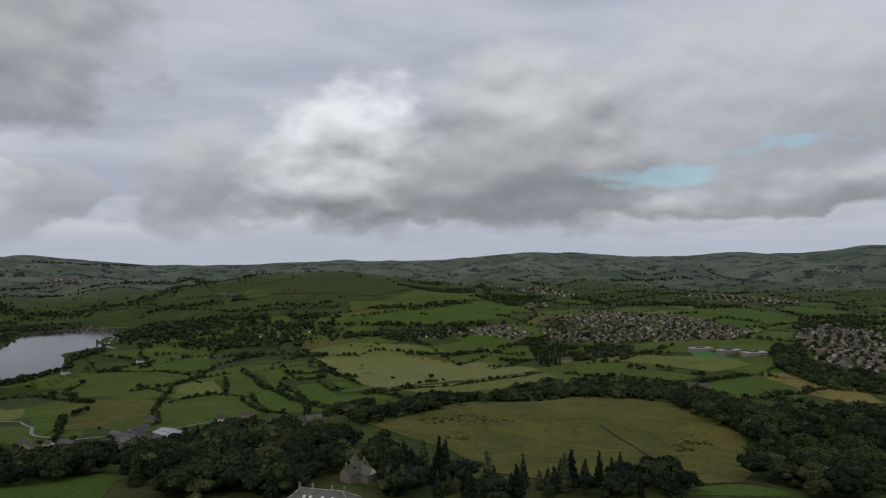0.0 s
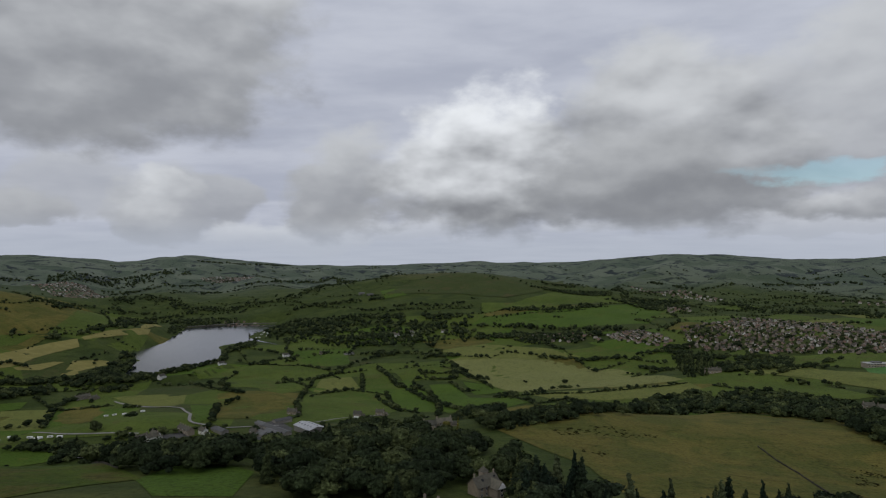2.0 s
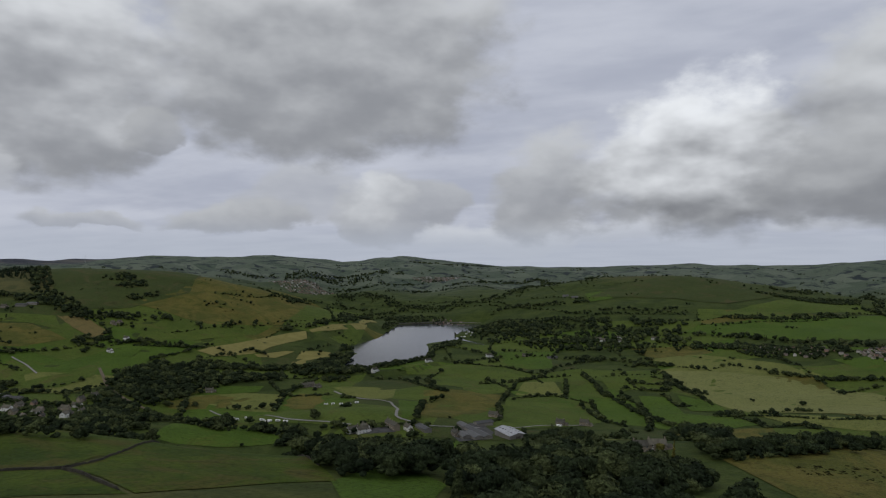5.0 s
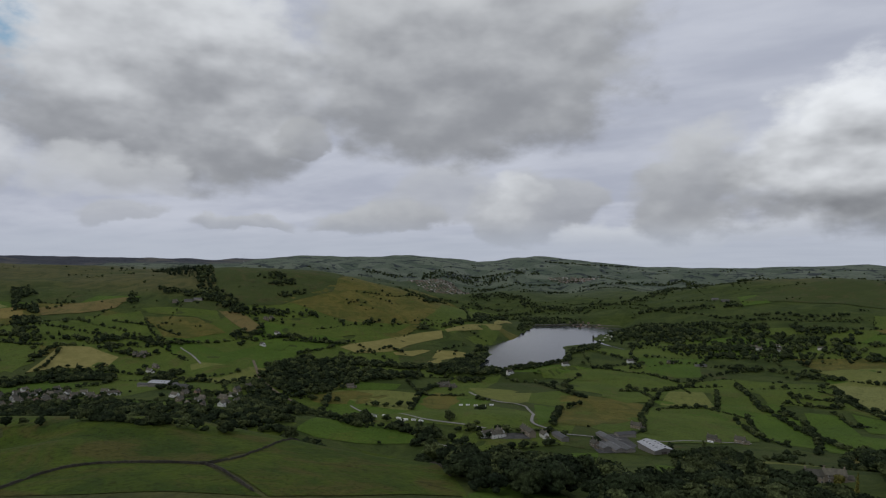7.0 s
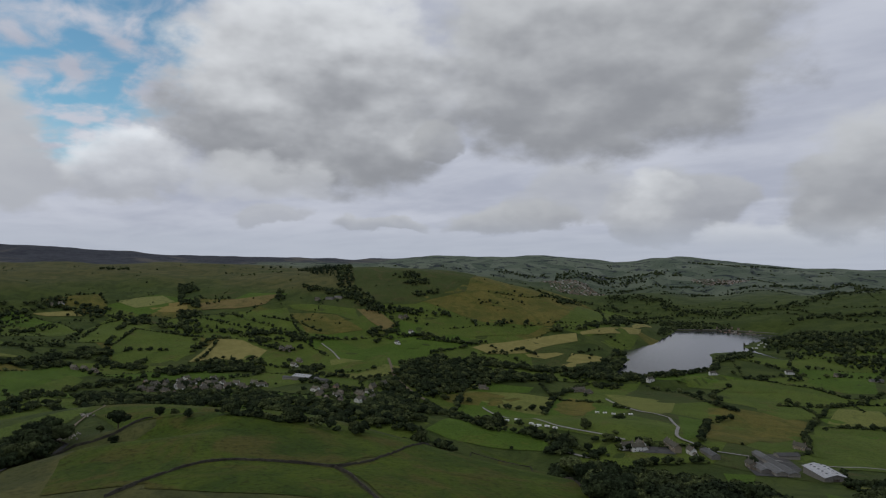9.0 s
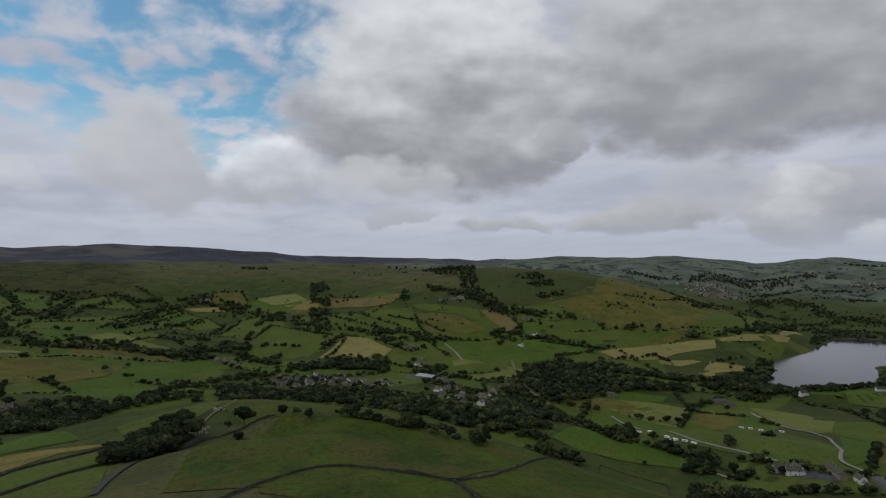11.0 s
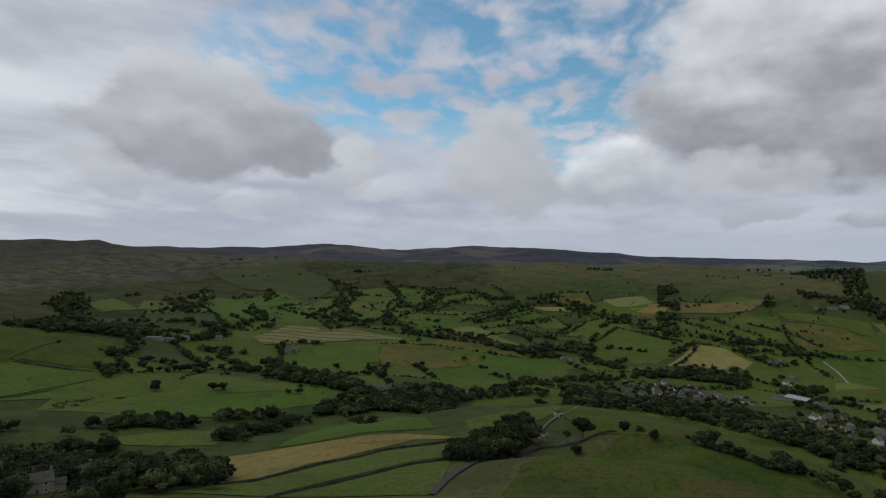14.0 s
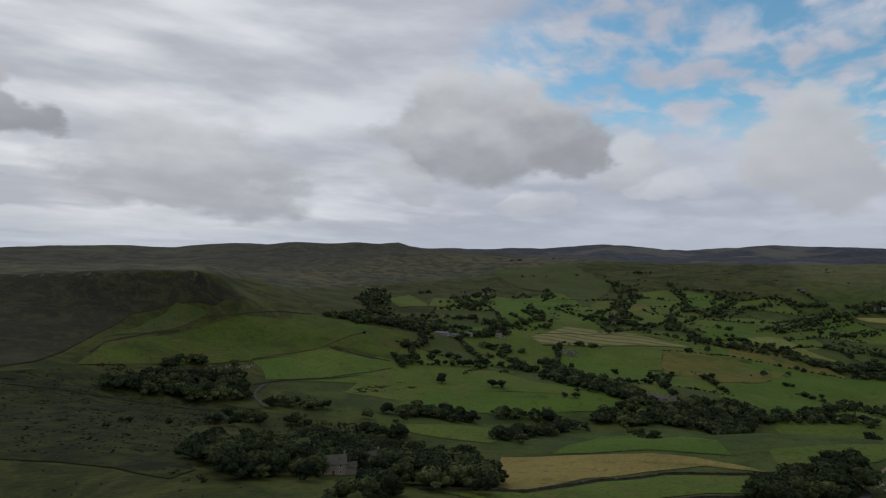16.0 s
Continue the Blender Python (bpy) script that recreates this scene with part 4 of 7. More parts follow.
def belt(wide, *points):
    """A ragged belt of trees along a stream, a lane or a steep bank."""
    t = Thicket()
    for (x0, y0), (x1, y1) in zip(points, points[1:]):
        run = math.hypot(x1 - x0, y1 - y0)
        d = reach((x0 + x1) / 2, (y0 + y1) / 2)
        gap = 7.5 if d < 900 else 9.5 if d < 1500 else 12.0 if d < 2300 else 16.0
        for _ in range(int(run * max(wide, gap * 0.7) / (gap * gap)) + 1):
            u, v = dice.random(), dice.normal(0, 0.30) * wide
            x, y = x0 + (x1 - x0) * u - (y1 - y0) / run * v, y0 + (y1 - y0) * u + (x1 - x0) / run * v
            if inside(x, y, RESERVOIR) or noise.noise(Vector((x / 60, y / 60, 1.7))) < -0.28:
                continue
            if any(math.hypot(x - hx, y - hy) < hr for hx, hy, hr in CLEARINGS):
                continue
            h = dice.uniform(0.55, 1.15) * (10.5 if d < 1500 else 12.0)
            t.add("conifer" if dice.random() < 0.05 else "oak", x, y, h, h * dice.uniform(1.05, 1.45))
    t.make("tree_belt", LEAVES["oak"], "ragged belt of dark trees along a bank or stream", "tree belt")


def rushes(*ring):
    """Dark rush tussocks in wet ground."""
    ring = list(ring)
    xs, ys = [p[0] for p in ring], [p[1] for p in ring]
    area = abs(sum(x0 * y1 - x1 * y0 for (x0, y0), (x1, y1) in zip(ring, ring[1:] + ring[:1]))) / 2
    t = Thicket()
    for _ in range(min(2600, int(area / 3.2))):
        x, y = dice.uniform(min(xs), max(xs)), dice.uniform(min(ys), max(ys))
        if not inside(x, y, ring) or noise.noise(Vector((x / 14, y / 14, 5.1))) < -0.04:
            continue
        h = dice.uniform(0.6, 1.3)
        t.add("tuft", x, y, h, h * dice.uniform(1.8, 3.4))
    t.make("rushes", RUSH, "dark brown rush tussocks in wet pasture", "rushes")


def limb(bm, a, b, r0, r1, sides=6):
    a, b = Vector(a), Vector(b)
    axis = (b - a).normalized()
    u = axis.orthogonal().normalized()
    w = axis.cross(u)
    low = [bm.verts.new(a + (u * math.cos(k * 2 * math.pi / sides) + w * math.sin(k * 2 * math.pi / sides)) * r0) for k in range(sides)]
    high = [bm.verts.new(b + (u * math.cos(k * 2 * math.pi / sides) + w * math.sin(k * 2 * math.pi / sides)) * r1) for k in range(sides)]
    for k in range(sides):
        bm.faces.new((low[k], low[(k + 1) % sides], high[(k + 1) % sides], high[k]))
    bm.faces.new(high)


def tree_model(rng, shape="oak"):
    """A single tree one unit tall: tapered trunk, limbs, and a broken crown."""
    root = new("tree")
    if shape == "oak":
        lobes = broad_lobes(rng, 9, rng.uniform(0.88, 1.02))
        v, f = foliage(lobes, 330, 0.060, rng, ICO1, 0.80)
    else:
        lobes = spire_lobes(rng, 7, 0.2)
        v, f = foliage(lobes, 260, 0.05, rng, ICO1, 0.8)
    me = array_mesh("crown", v, f, LEAVES["oak" if shape == "oak" else "dark"], np.full(len(v), rng.random()))
    crown = new("crown", me)
    crown.parent = root
    bm = bmesh.new()
    limb(bm, (0, 0, -0.06), (0.01, 0, 0.22), 0.036, 0.026)
    limb(bm, (0.01, 0, 0.22), (0, 0.01, 0.55), 0.026, 0.010)
    for c, r in lobes[1:7]:
        limb(bm, (0.0, 0.0, 0.20 + 0.2 * rng.random()), c, 0.014, 0.005, 5)
    part("trunk", bm, BARK, root)
    return root


TREE_MODELS = []


def plant_trees(spots):
    rng = np.random.default_rng(5)
    for _ in range(7):
        TREE_MODELS.append(tree_model(rng))
    for k, (x, y, h) in enumerate(spots):
        wide = h * dice.uniform(0.95, 1.25)
        m = Matrix.Translation((x, y, top(x, y) - 0.02 * h)) @ Matrix.Rotation(dice.uniform(0, 6.28), 4, "Z")
        if k < len(TREE_MODELS):
            ob = TREE_MODELS[k]
            ob.matrix_basis = m
        else:
            ob = copy_thing(TREE_MODELS[k % 7], m)
        ob.scale = (wide, wide, h)
        size = "tall" if h > 10.5 else "small" if h < 6.5 else "spreading"
        tagged(ob, f"{size} dark green broadleaf tree standing in grass", "tree", "field trees")

# ---- buildings ----
CLEARINGS = [(-330, -83, 7.5), (-365, -89, 7.5), (-41, 284, 15.0), (-38, 268, 11.0), (-31, 318, 7.0), (-100, 509, 8.0), (-89, 496, 8.0)]


def gable_walls(bm, length, width, eaves, ridge, foot=-2.0):
    """Four walls up to the eaves and two gable ends, as one closed shell."""
    a, b = length / 2, width / 2
    v = [bm.verts.new(p) for p in (
        (-a, -b, foot), (a, -b, foot), (a, b, foot), (-a, b, foot),
        (-a, -b, eaves), (a, -b, eaves), (a, b, eaves), (-a, b, eaves), (-a, 0, ridge - 0.12), (a, 0, ridge - 0.12))]
    for f in ((0, 1, 5, 4), (2, 3, 7, 6), (1, 2, 6, 9, 5), (3, 0, 4, 8, 7), (4, 5, 9, 8), (6, 7, 8, 9)):
        bm.faces.new([v[i] for i in f])
    return bm


def gable_roof(bm, length, width, eaves, ridge, over=0.45, thick=0.22, x=0.0, y=0.0, across=False):
    """Two sloping slabs that meet at the ridge and hang over the walls."""
    a, b = length / 2 + over, width / 2
    drop = (ridge - eaves) / b * over
    section = [(-b - over, eaves - drop), (0, ridge), (b + over, eaves - drop), (b + over, eaves - drop + thick), (0, ridge + thick), (-b - over, eaves - drop + thick)]
    ends = []
    for s in (-a, a):
        ends.append([bm.verts.new((x + (q if across else s), y + (s if across else q), z)) for q, z in section])
    p, q = ends
    n = len(section)
    for k in range(n):
        bm.faces.new((p[k], q[k], q[(k + 1) % n], p[(k + 1) % n]))
    bm.faces.new((p[0], p[1], p[4], p[5]))
    bm.faces.new((p[1], p[2], p[3], p[4]))
    bm.faces.new((q[5], q[4], q[1], q[0]))
    bm.faces.new((q[4], q[3], q[2], q[1]))
    bmesh.ops.recalc_face_normals(bm, faces=bm.faces[:])
    return bm


def chimney(parent, x, y, z0, z1, mat=None):
    bm = box(bmesh.new(), x - 0.4, y - 0.3, z0, x + 0.4, y + 0.3, z1)
    box(bm, x - 0.5, y - 0.4, z1, x + 0.5, y + 0.4, z1 + 0.15)
    c = part("chimney", bm, mat or GRITSTONE, parent)
    bm = bmesh.new()
    limb(bm, (x - 0.18, y, z1 + 0.12), (x - 0.18, y, z1 + 0.6), 0.13, 0.11, 6)
    limb(bm, (x + 0.18, y, z1 + 0.12), (x + 0.18, y, z1 + 0.6), 0.13, 0.11, 6)
    part("chimney_pots", bm, RED_ROOF, c)


def window(parent, x, y, z, w=1.1, h=1.3, face="y", side=1, simple=False):
    """A pane in a white frame, standing a little proud of its wall."""
    d = 0.05 * side

    def slab(lo, hi, z0, z1, deep):
        if face == "y":
            return (lo, min(y, y + deep), z0, hi, max(y, y + deep), z1)
        return (min(y, y + deep), lo, z0, max(y, y + deep), hi, z1)

    if simple:
        return part("window", box(bmesh.new(), *slab(x - w / 2, x + w / 2, z, z + h, d)), PANE, parent)
    f = part("window", box(bmesh.new(), *slab(x - w / 2, x + w / 2, z, z + h, d)), PAINT, parent, "white painted frame")
    part("pane", box(bmesh.new(), *slab(x - w / 2 + 0.12, x + w / 2 - 0.12, z + 0.12, z + h - 0.1, d * 1.7)), PANE, f, "dark glass")


def door(parent, x, y, side=1):
    bm = box(bmesh.new(), x - 0.5, min(y, y + 0.06 * side), -0.6, x + 0.5, max(y, y + 0.06 * side), 2.0)
    part("door", bm, TIMBER, parent)


def house(kind, rng):
    """One building of a kind, standing at the origin."""
    root = new(kind)
    if kind in ("cottage", "farmhouse"):
        l, w, e, r = rng.uniform(10, 14), rng.uniform(6.0, 7.2), 4.9, 7.9
        wall, roof = GRITSTONE if kind == "cottage" else RENDER_WHITE, SLATE
        part("wall", gable_walls(bmesh.new(), l, w, e, r), wall, root)
        part("roof", gable_roof(bmesh.new(), l, w, e, r), roof, root)
        for x in (-l / 2 + 0.6, l / 2 - 0.6):
            chimney(root, x, 0, r - 0.6, r + 1.2)
        for s in (-1, 1):
            for x in (-l * 0.3, l * 0.3):
                for z in (0.7, 3.2):
                    window(root, x, s * w / 2, z, side=s)
            door(root, 0.6, s * w / 2, s)
        window(root, 0, l / 2, 3.0, face="x", side=1)
        window(root, 0, -l / 2, 3.0, face="x", side=-1)
        bm = gable_walls(bmesh.new(), 4.5, 4.2, 2.6, 4.2)
        bmesh.ops.translate(bm, verts=bm.verts[:], vec=(l / 2 + 2.2, 0.6, 0))
        part("lean_to", bm, wall, root)
        bm = gable_roof(bmesh.new(), 4.5, 4.2, 2.6, 4.2)
        bmesh.ops.translate(bm, verts=bm.verts[:], vec=(l / 2 + 2.2, 0.6, 0))
        part("lean_to_roof", bm, roof, root)
    elif kind == "terrace":
        l, w, e, r = 26.0, 7.5, 5.4, 8.4
        part("wall", gable_walls(bmesh.new(), l, w, e, r), GRITSTONE, root)
        part("roof", gable_roof(bmesh.new(), l, w, e, r), SLATE, root)
        for x in (-12, -6, 0, 6, 12):
            chimney(root, x, 0, r - 0.5, r + 1.2)
            for s in (-1, 1):
                window(root, x * 0.85, s * w / 2, 3.4, side=s)
                window(root, x * 0.85, s * w / 2, 0.8, side=s)
    elif kind == "barn":
        l, w, e, r = 34.0, 21.0, 6.0, 8.6
        part("wall", gable_walls(bmesh.new(), l, w, e, r), CLAD, root)
        part("roof", gable_roof(bmesh.new(), l, w, e, r, 0.8, 0.18), SHEET, root, "pale corrugated sheet roof")
        part("door", box(bmesh.new(), l / 2, -3, -0.5, l / 2 + 0.12, 3, 4.6), TIMBER, root, "tall sliding barn door")
        for x in np.arange(-l / 2 + 3, l / 2 - 2, 6):
            for s in (-1, 1):
                part("roof_light", box(bmesh.new(), x - 0.6, s * 4 - 1.6, r - 1.05, x + 0.6, s * 4 + 1.6, r - 0.70), PANE, root)
    elif kind == "shed":
        l, w, e, r = rng.uniform(20, 26), rng.uniform(9, 12), 3.8, 5.6
        part("wall", gable_walls(bmesh.new(), l, w, e, r), CLAD, root)
        part("roof", gable_roof(bmesh.new(), l, w, e, r, 0.6, 0.16), SHEET_DARK, root, "grey corrugated roof")
        for x in (-l * 0.3, 0, l * 0.3):
            part("bay_door", box(bmesh.new(), x - 1.6, w / 2, -0.4, x + 1.6, w / 2 + 0.08, 3.1), TIMBER, root)
    elif kind == "school":
        l, w, e = 40.0, 15.0, 5.6
        part("wall", box(bmesh.new(), -l / 2, -w / 2, -2, l / 2, w / 2, e), GRITSTONE, root)
        part("roof", box(bmesh.new(), -l / 2 - 0.5, -w / 2 - 0.5, e, l / 2 + 0.5, w / 2 + 0.5, e + 0.55), FLAT_ROOF, root, "flat pale roof")
        part("roof_house", box(bmesh.new(), -9, -4, e + 0.55, 5, 4, e + 2.6), SHEET_DARK, root)
        for x in np.arange(-l / 2 + 3, l / 2 - 1, 4.5):
            for z in (0.9, 4.1):
                window(root, x, -w / 2, z, 3.0, 1.4, side=-1)
    elif kind == "villa":
        # stone villa: a main range, a cross wing with a cream gable, a small stair tower
        bm = gable_walls(bmesh.new(), 15, 8.5, 6.0, 10.0)
        part("wall", bm, GRITSTONE, root)
        part("roof", gable_roof(bmesh.new(), 15, 8.5, 6.0, 10.0, 0.6), SLATE, root)
        bm = gable_walls(bmesh.new(), 7.5, 6.4, 5.2, 8.4)
        bmesh.ops.rotate(bm, verts=bm.verts[:], cent=(0, 0, 0), matrix=Matrix.Rotation(math.pi / 2, 3, "Z"))
        bmesh.ops.translate(bm, verts=bm.verts[:], vec=(3.6, -6.4, 0))
        part("wing", bm, GRITSTONE, root)
        part("wing_roof", gable_roof(bmesh.new(), 7.5, 6.4, 5.2, 8.4, 0.6, 0.22, 3.6, -6.4, True), SLATE, root)
        bm = bmesh.new()
        v = [bm.verts.new(p) for p in ((0.6, -10.82, 5.1), (6.6, -10.82, 5.1), (3.6, -10.82, 8.2), (0.6, -10.70, 5.1), (6.6, -10.70, 5.1), (3.6, -10.70, 8.2))]
        for f in ((0, 1, 2), (5, 4, 3), (0, 3, 4, 1), (1, 4, 5, 2), (2, 5, 3, 0)):
            bm.faces.new([v[i] for i in f])
        part("gable_board", bm, PAINT, root, "cream painted gable")
        part("tower", box(bmesh.new(), 1.6, 2.2, -2, 5.2, 5.8, 10.4), GRITSTONE, root)
        bm = bmesh.new()
        v = [bm.verts.new(p) for p in ((1.2, 1.8, 10.4), (5.6, 1.8, 10.4), (5.6, 6.2, 10.4), (1.2, 6.2, 10.4), (3.4, 4.0, 13.2))]
        for f in ((3, 2, 1, 0), (0, 1, 4), (1, 2, 4), (2, 3, 4), (3, 0, 4)):
            bm.faces.new([v[i] for i in f])
        part("tower_roof", bm, SLATE, root, "pyramid slate roof")
        chimney(root, -6.6, 0, 9.2, 11.6)
        chimney(root, 6.9, 0, 9.2, 11.6)
        for x in (-5, -1.6):
            for z in (0.8, 3.7):
                window(root, x, -4.25, z, 1.3, 1.7, side=-1)
        for z in (0.8, 3.2):
            window(root, 3.6, -10.15, z, 1.8, 1.5, side=-1)
        for y in (-2, 2):
            window(root, y, 7.5, 3.4, 1.2, 1.6, face="x", side=1)
        part("roof_light", box(bmesh.new(), -3.2, -2.6, 7.3, -2.0, -1.4, 8.85), PANE, root)
        part("roof_light", box(bmesh.new(), 5.4, -1.9, 7.9, 6.4, -1.0, 9.15), PANE, root)
    elif kind == "hall":
        # a long stone house with a hipped slate roof, chimney stacks and dormer lights
        l, w, e, r = 27.0, 11.0, 6.2, 10.2
        part("wall", box(bmesh.new(), -l / 2, -w / 2, -3, l / 2, w / 2, e), GRITSTONE, root)
        bm = bmesh.new()
        a, b = l / 2 + 0.5, w / 2 + 0.5
        v = [bm.verts.new(p) for p in ((-a, -b, e), (a, -b, e), (a, b, e), (-a, b, e), (-a + 5.5, 0, r), (a - 5.5, 0, r))]
        for f in ((3, 2, 1, 0), (0, 1, 5, 4), (2, 3, 4, 5), (1, 2, 5), (3, 0, 4)):
            bm.faces.new([v[i] for i in f])
        part("roof", bm, SLATE, root)
        bm = bmesh.new()
        for p, q in (((-a, -b, e + 0.1), (-a + 5.5, 0, r + 0.1)), ((a, -b, e + 0.1), (a - 5.5, 0, r + 0.1)), ((-a, b, e + 0.1), (-a + 5.5, 0, r + 0.1)), ((a, b, e + 0.1), (a - 5.5, 0, r + 0.1)), ((-a + 5.5, 0, r + 0.1), (a - 5.5, 0, r + 0.1))):
            limb(bm, p, q, 0.16, 0.16, 5)
        part("ridge_leads", bm, SHEET, root, "pale lead ridges")
        for x in (-9.5, -4, 4, 9.0):
            chimney(root, x, 0.5, r - 2.2, r + 1.6)
        for x in (-6, -3.4, 1.5, 5.5):
            part("roof_light", box(bmesh.new(), x - 0.6, -3.6, e + 1.3, x + 0.6, -2.5, e + 2.35), PAINT, root, "white roof light")
        for x in np.arange(-11, 12, 3.6):
            for z in (0.6, 3.7):
                window(root, x, -w / 2, z, 1.3, 1.8, side=-1)
    elif kind in ("town", "estate"):
        l, w, e, r = rng.uniform(7.5, 12), rng.uniform(6.2, 7.4), rng.uniform(4.4, 5.0), rng.uniform(6.8, 7.8)
        part("wall", gable_walls(bmesh.new(), l, w, e, r), BRICK if kind == "estate" else TOWN_WALL, root)
        part("roof", gable_roof(bmesh.new(), l, w, e, r), RED_ROOF if kind == "estate" else TOWN_ROOF, root)
        bm = box(bmesh.new(), l * 0.3 - 0.5, -0.4, r - 0.6, l * 0.3 + 0.5, 0.4, r + 1.0)
        part("chimney", bm, BRICK, root)
        for s in (-1, 1):
            window(root, 0, s * w / 2, 0.9, l * 0.55, 1.3, side=s, simple=True)
            window(root, 0, s * w / 2, 3.2, l * 0.6, 1.2, side=s, simple=True)
    return root


HOUSE_LABEL = {
    "cottage": ("cottage", "grey gritstone farm cottage with a slate roof", "house"),
    "white": ("farmhouse", "white rendered farmhouse with a grey slate roof", "house"),
    "terrace": ("terrace", "long row of stone terraced cottages under slate", "house"),
    "barn": ("barn", "large barn with a pale sheet roof in a farmyard", "barn"),
    "shed": ("shed", "long farm shed with a grey corrugated roof", "shed"),
    "school": ("school", "low school block with flat pale roof and buff walls", "school"),
    "villa": ("villa", "gabled stone villa with slate roofs among dark trees", "house"),
    "hall": ("hall", "large stone country house with hipped slate roof and chimneys", "house"),
    "town": ("town", "town house with a grey tiled roof and pale walls", "house"),
    "estate": ("estate", "new pink-brick estate house with a brown tiled roof", "house")}
house_dice = np.random.default_rng(11)
HOUSE_MODELS = {}


def settle(kind, x, y, turn):
    """Stand a building of that kind on the land; the first of each kind is built, the others copy it."""
    model, label, category = HOUSE_LABEL[kind]
    spread = 4 if kind in ("town", "estate", "cottage", "shed", "white") else 1
    kept = HOUSE_MODELS.setdefault(kind, [])
    m = Matrix.Translation((x, y, top(x, y) + 0.25)) @ Matrix.Rotation(radians(turn), 4, "Z")
    if len(kept) < spread:
        ob = house(model, house_dice)
        ob.matrix_basis = m
        kept.append(ob)
    else:
        ob = copy_thing(kept[int(house_dice.integers(len(kept)))], m)
    size = {"villa": 0.85, "town": 0.74, "estate": 0.80}.get(kind, 1.0)
    ob.scale = (size, size, size)
    ob.name = {"town": "town_house", "estate": "estate_house", "white": "farmhouse"}.get(kind, model)
    tagged(ob, label, category, {"town": "houses of the town", "estate": "houses of the new estate"}.get(kind, "farm buildings of the valley"))
    return ob


def building(kind, x, y, turn):
    CLEARINGS.append((x, y, {"hall": 12, "villa": 19, "barn": 20, "shed": 14, "school": 26, "terrace": 16, "white": 9}.get(kind, 6)))
    settle(kind, x, y, turn)


class Rows:
    """Far houses, too many and too small to be told apart one by one, joined into one mesh."""

    def __init__(self):
        self.V, self.F, self.M, self.base = [], [], [], 0

    def add(self, x, y, turn):
        l, w, e, r = house_dice.uniform(7, 14) / 2, house_dice.uniform(6, 7.5) / 2, house_dice.uniform(4.4, 5.2), house_dice.uniform(6.6, 8)
        p = np.array([(-l, -w, -3), (l, -w, -3), (l, w, -3), (-l, w, -3), (-l, -w, e), (l, -w, e), (l, w, e), (-l, w, e), (-l, 0, r), (l, 0, r),
                      (-l - .4, -w - .4, e), (l + .4, -w - .4, e), (l + .4, w + .4, e), (-l - .4, w + .4, e), (-l - .4, 0, r + .25), (l + .4, 0, r + .25)])
        c, s = math.cos(turn), math.sin(turn)
        p = p * 0.76
        q = p.copy()
        q[:, 0], q[:, 1] = p[:, 0] * c - p[:, 1] * s + x, p[:, 0] * s + p[:, 1] * c + y
        q[:, 2] += top(x, y)
        f = np.array([(0, 1, 5), (0, 5, 4), (2, 3, 7), (2, 7, 6), (1, 2, 6), (1, 6, 5), (5, 6, 9), (3, 0, 4), (3, 4, 7), (7, 4, 8), (10, 11, 15), (10, 15, 14), (12, 13, 14), (12, 14, 15)])
        self.V.append(q)
        self.F.append(f + self.base)
        self.M.append(np.array([0] * 10 + [1] * 4))
        self.base += 16


FAR_ROWS = Rows()
TOWN_COUNT = [0]


def town(kind, count, *ring):
    """Streets of houses with gardens and trees between them."""
    ring = list(ring)
    xs, ys = [p[0] for p in ring], [p[1] for p in ring]
    area = abs(sum(x0 * y1 - x1 * y0 for (x0, y0), (x1, y1) in zip(ring, ring[1:] + ring[:1]))) / 2
    gap = math.sqrt(area / count)
    axis = math.atan2(ys[1] - ys[0], xs[1] - xs[0])
    c, s = math.cos(axis), math.sin(axis)
    half = max(max(xs) - min(xs), max(ys) - min(ys))
    mx, my = (max(xs) + min(xs)) / 2, (max(ys) + min(ys)) / 2
    t = Thicket()
    k = 0
    for u in np.arange(-half, half, gap * 0.8):
        for v in np.arange(-half, half, gap * 1.25):
            bend = 12 * math.sin(u / 70) + house_dice.normal(0, gap * 0.24)
            x, y = mx + u * c - (v + bend) * s, my + u * s + (v + bend) * c
            if not bool(inside(x, y, ring)) or house_dice.random() < 0.05:
                continue
            k += 1
            if kind == "village":
                CLEARINGS.append((x, y, 10.0))
            turn = math.degrees(axis) + math.degrees(math.atan(12 / 70 * math.cos(u / 70))) + (90 if house_dice.random() < 0.28 else 0) + house_dice.normal(0, 12)
            if kind == "village" or kind != "far" and TOWN_COUNT[0] < 290 and not (reach(x, y) > 1650 and k % 2):
                TOWN_COUNT[0] += 1
                pick = house_dice.random()
                settle(kind if kind != "village" else "white" if pick < 0.3 else "cottage" if pick < 0.62 else "town", x, y, turn)
            else:
                FAR_ROWS.add(x, y, radians(turn))
            for _ in range(5 if kind == "village" else 1 if kind == "far" else 3):
                if house_dice.random() < (0.45 if kind == "estate" else 0.9):
                    a = house_dice.uniform(0, 6.28)
                    h = house_dice.uniform(3.5, 8.5) if kind == "village" else house_dice.uniform(3.0, 7.0)
                    t.add("oak" if h > 4 else "bush", x + gap * 0.55 * math.cos(a), y + gap * 0.55 * math.sin(a), h, h * 1.1)
    t.make("garden_trees", LEAVES["oak"], "dark green garden trees and shrubs between houses", "garden trees")

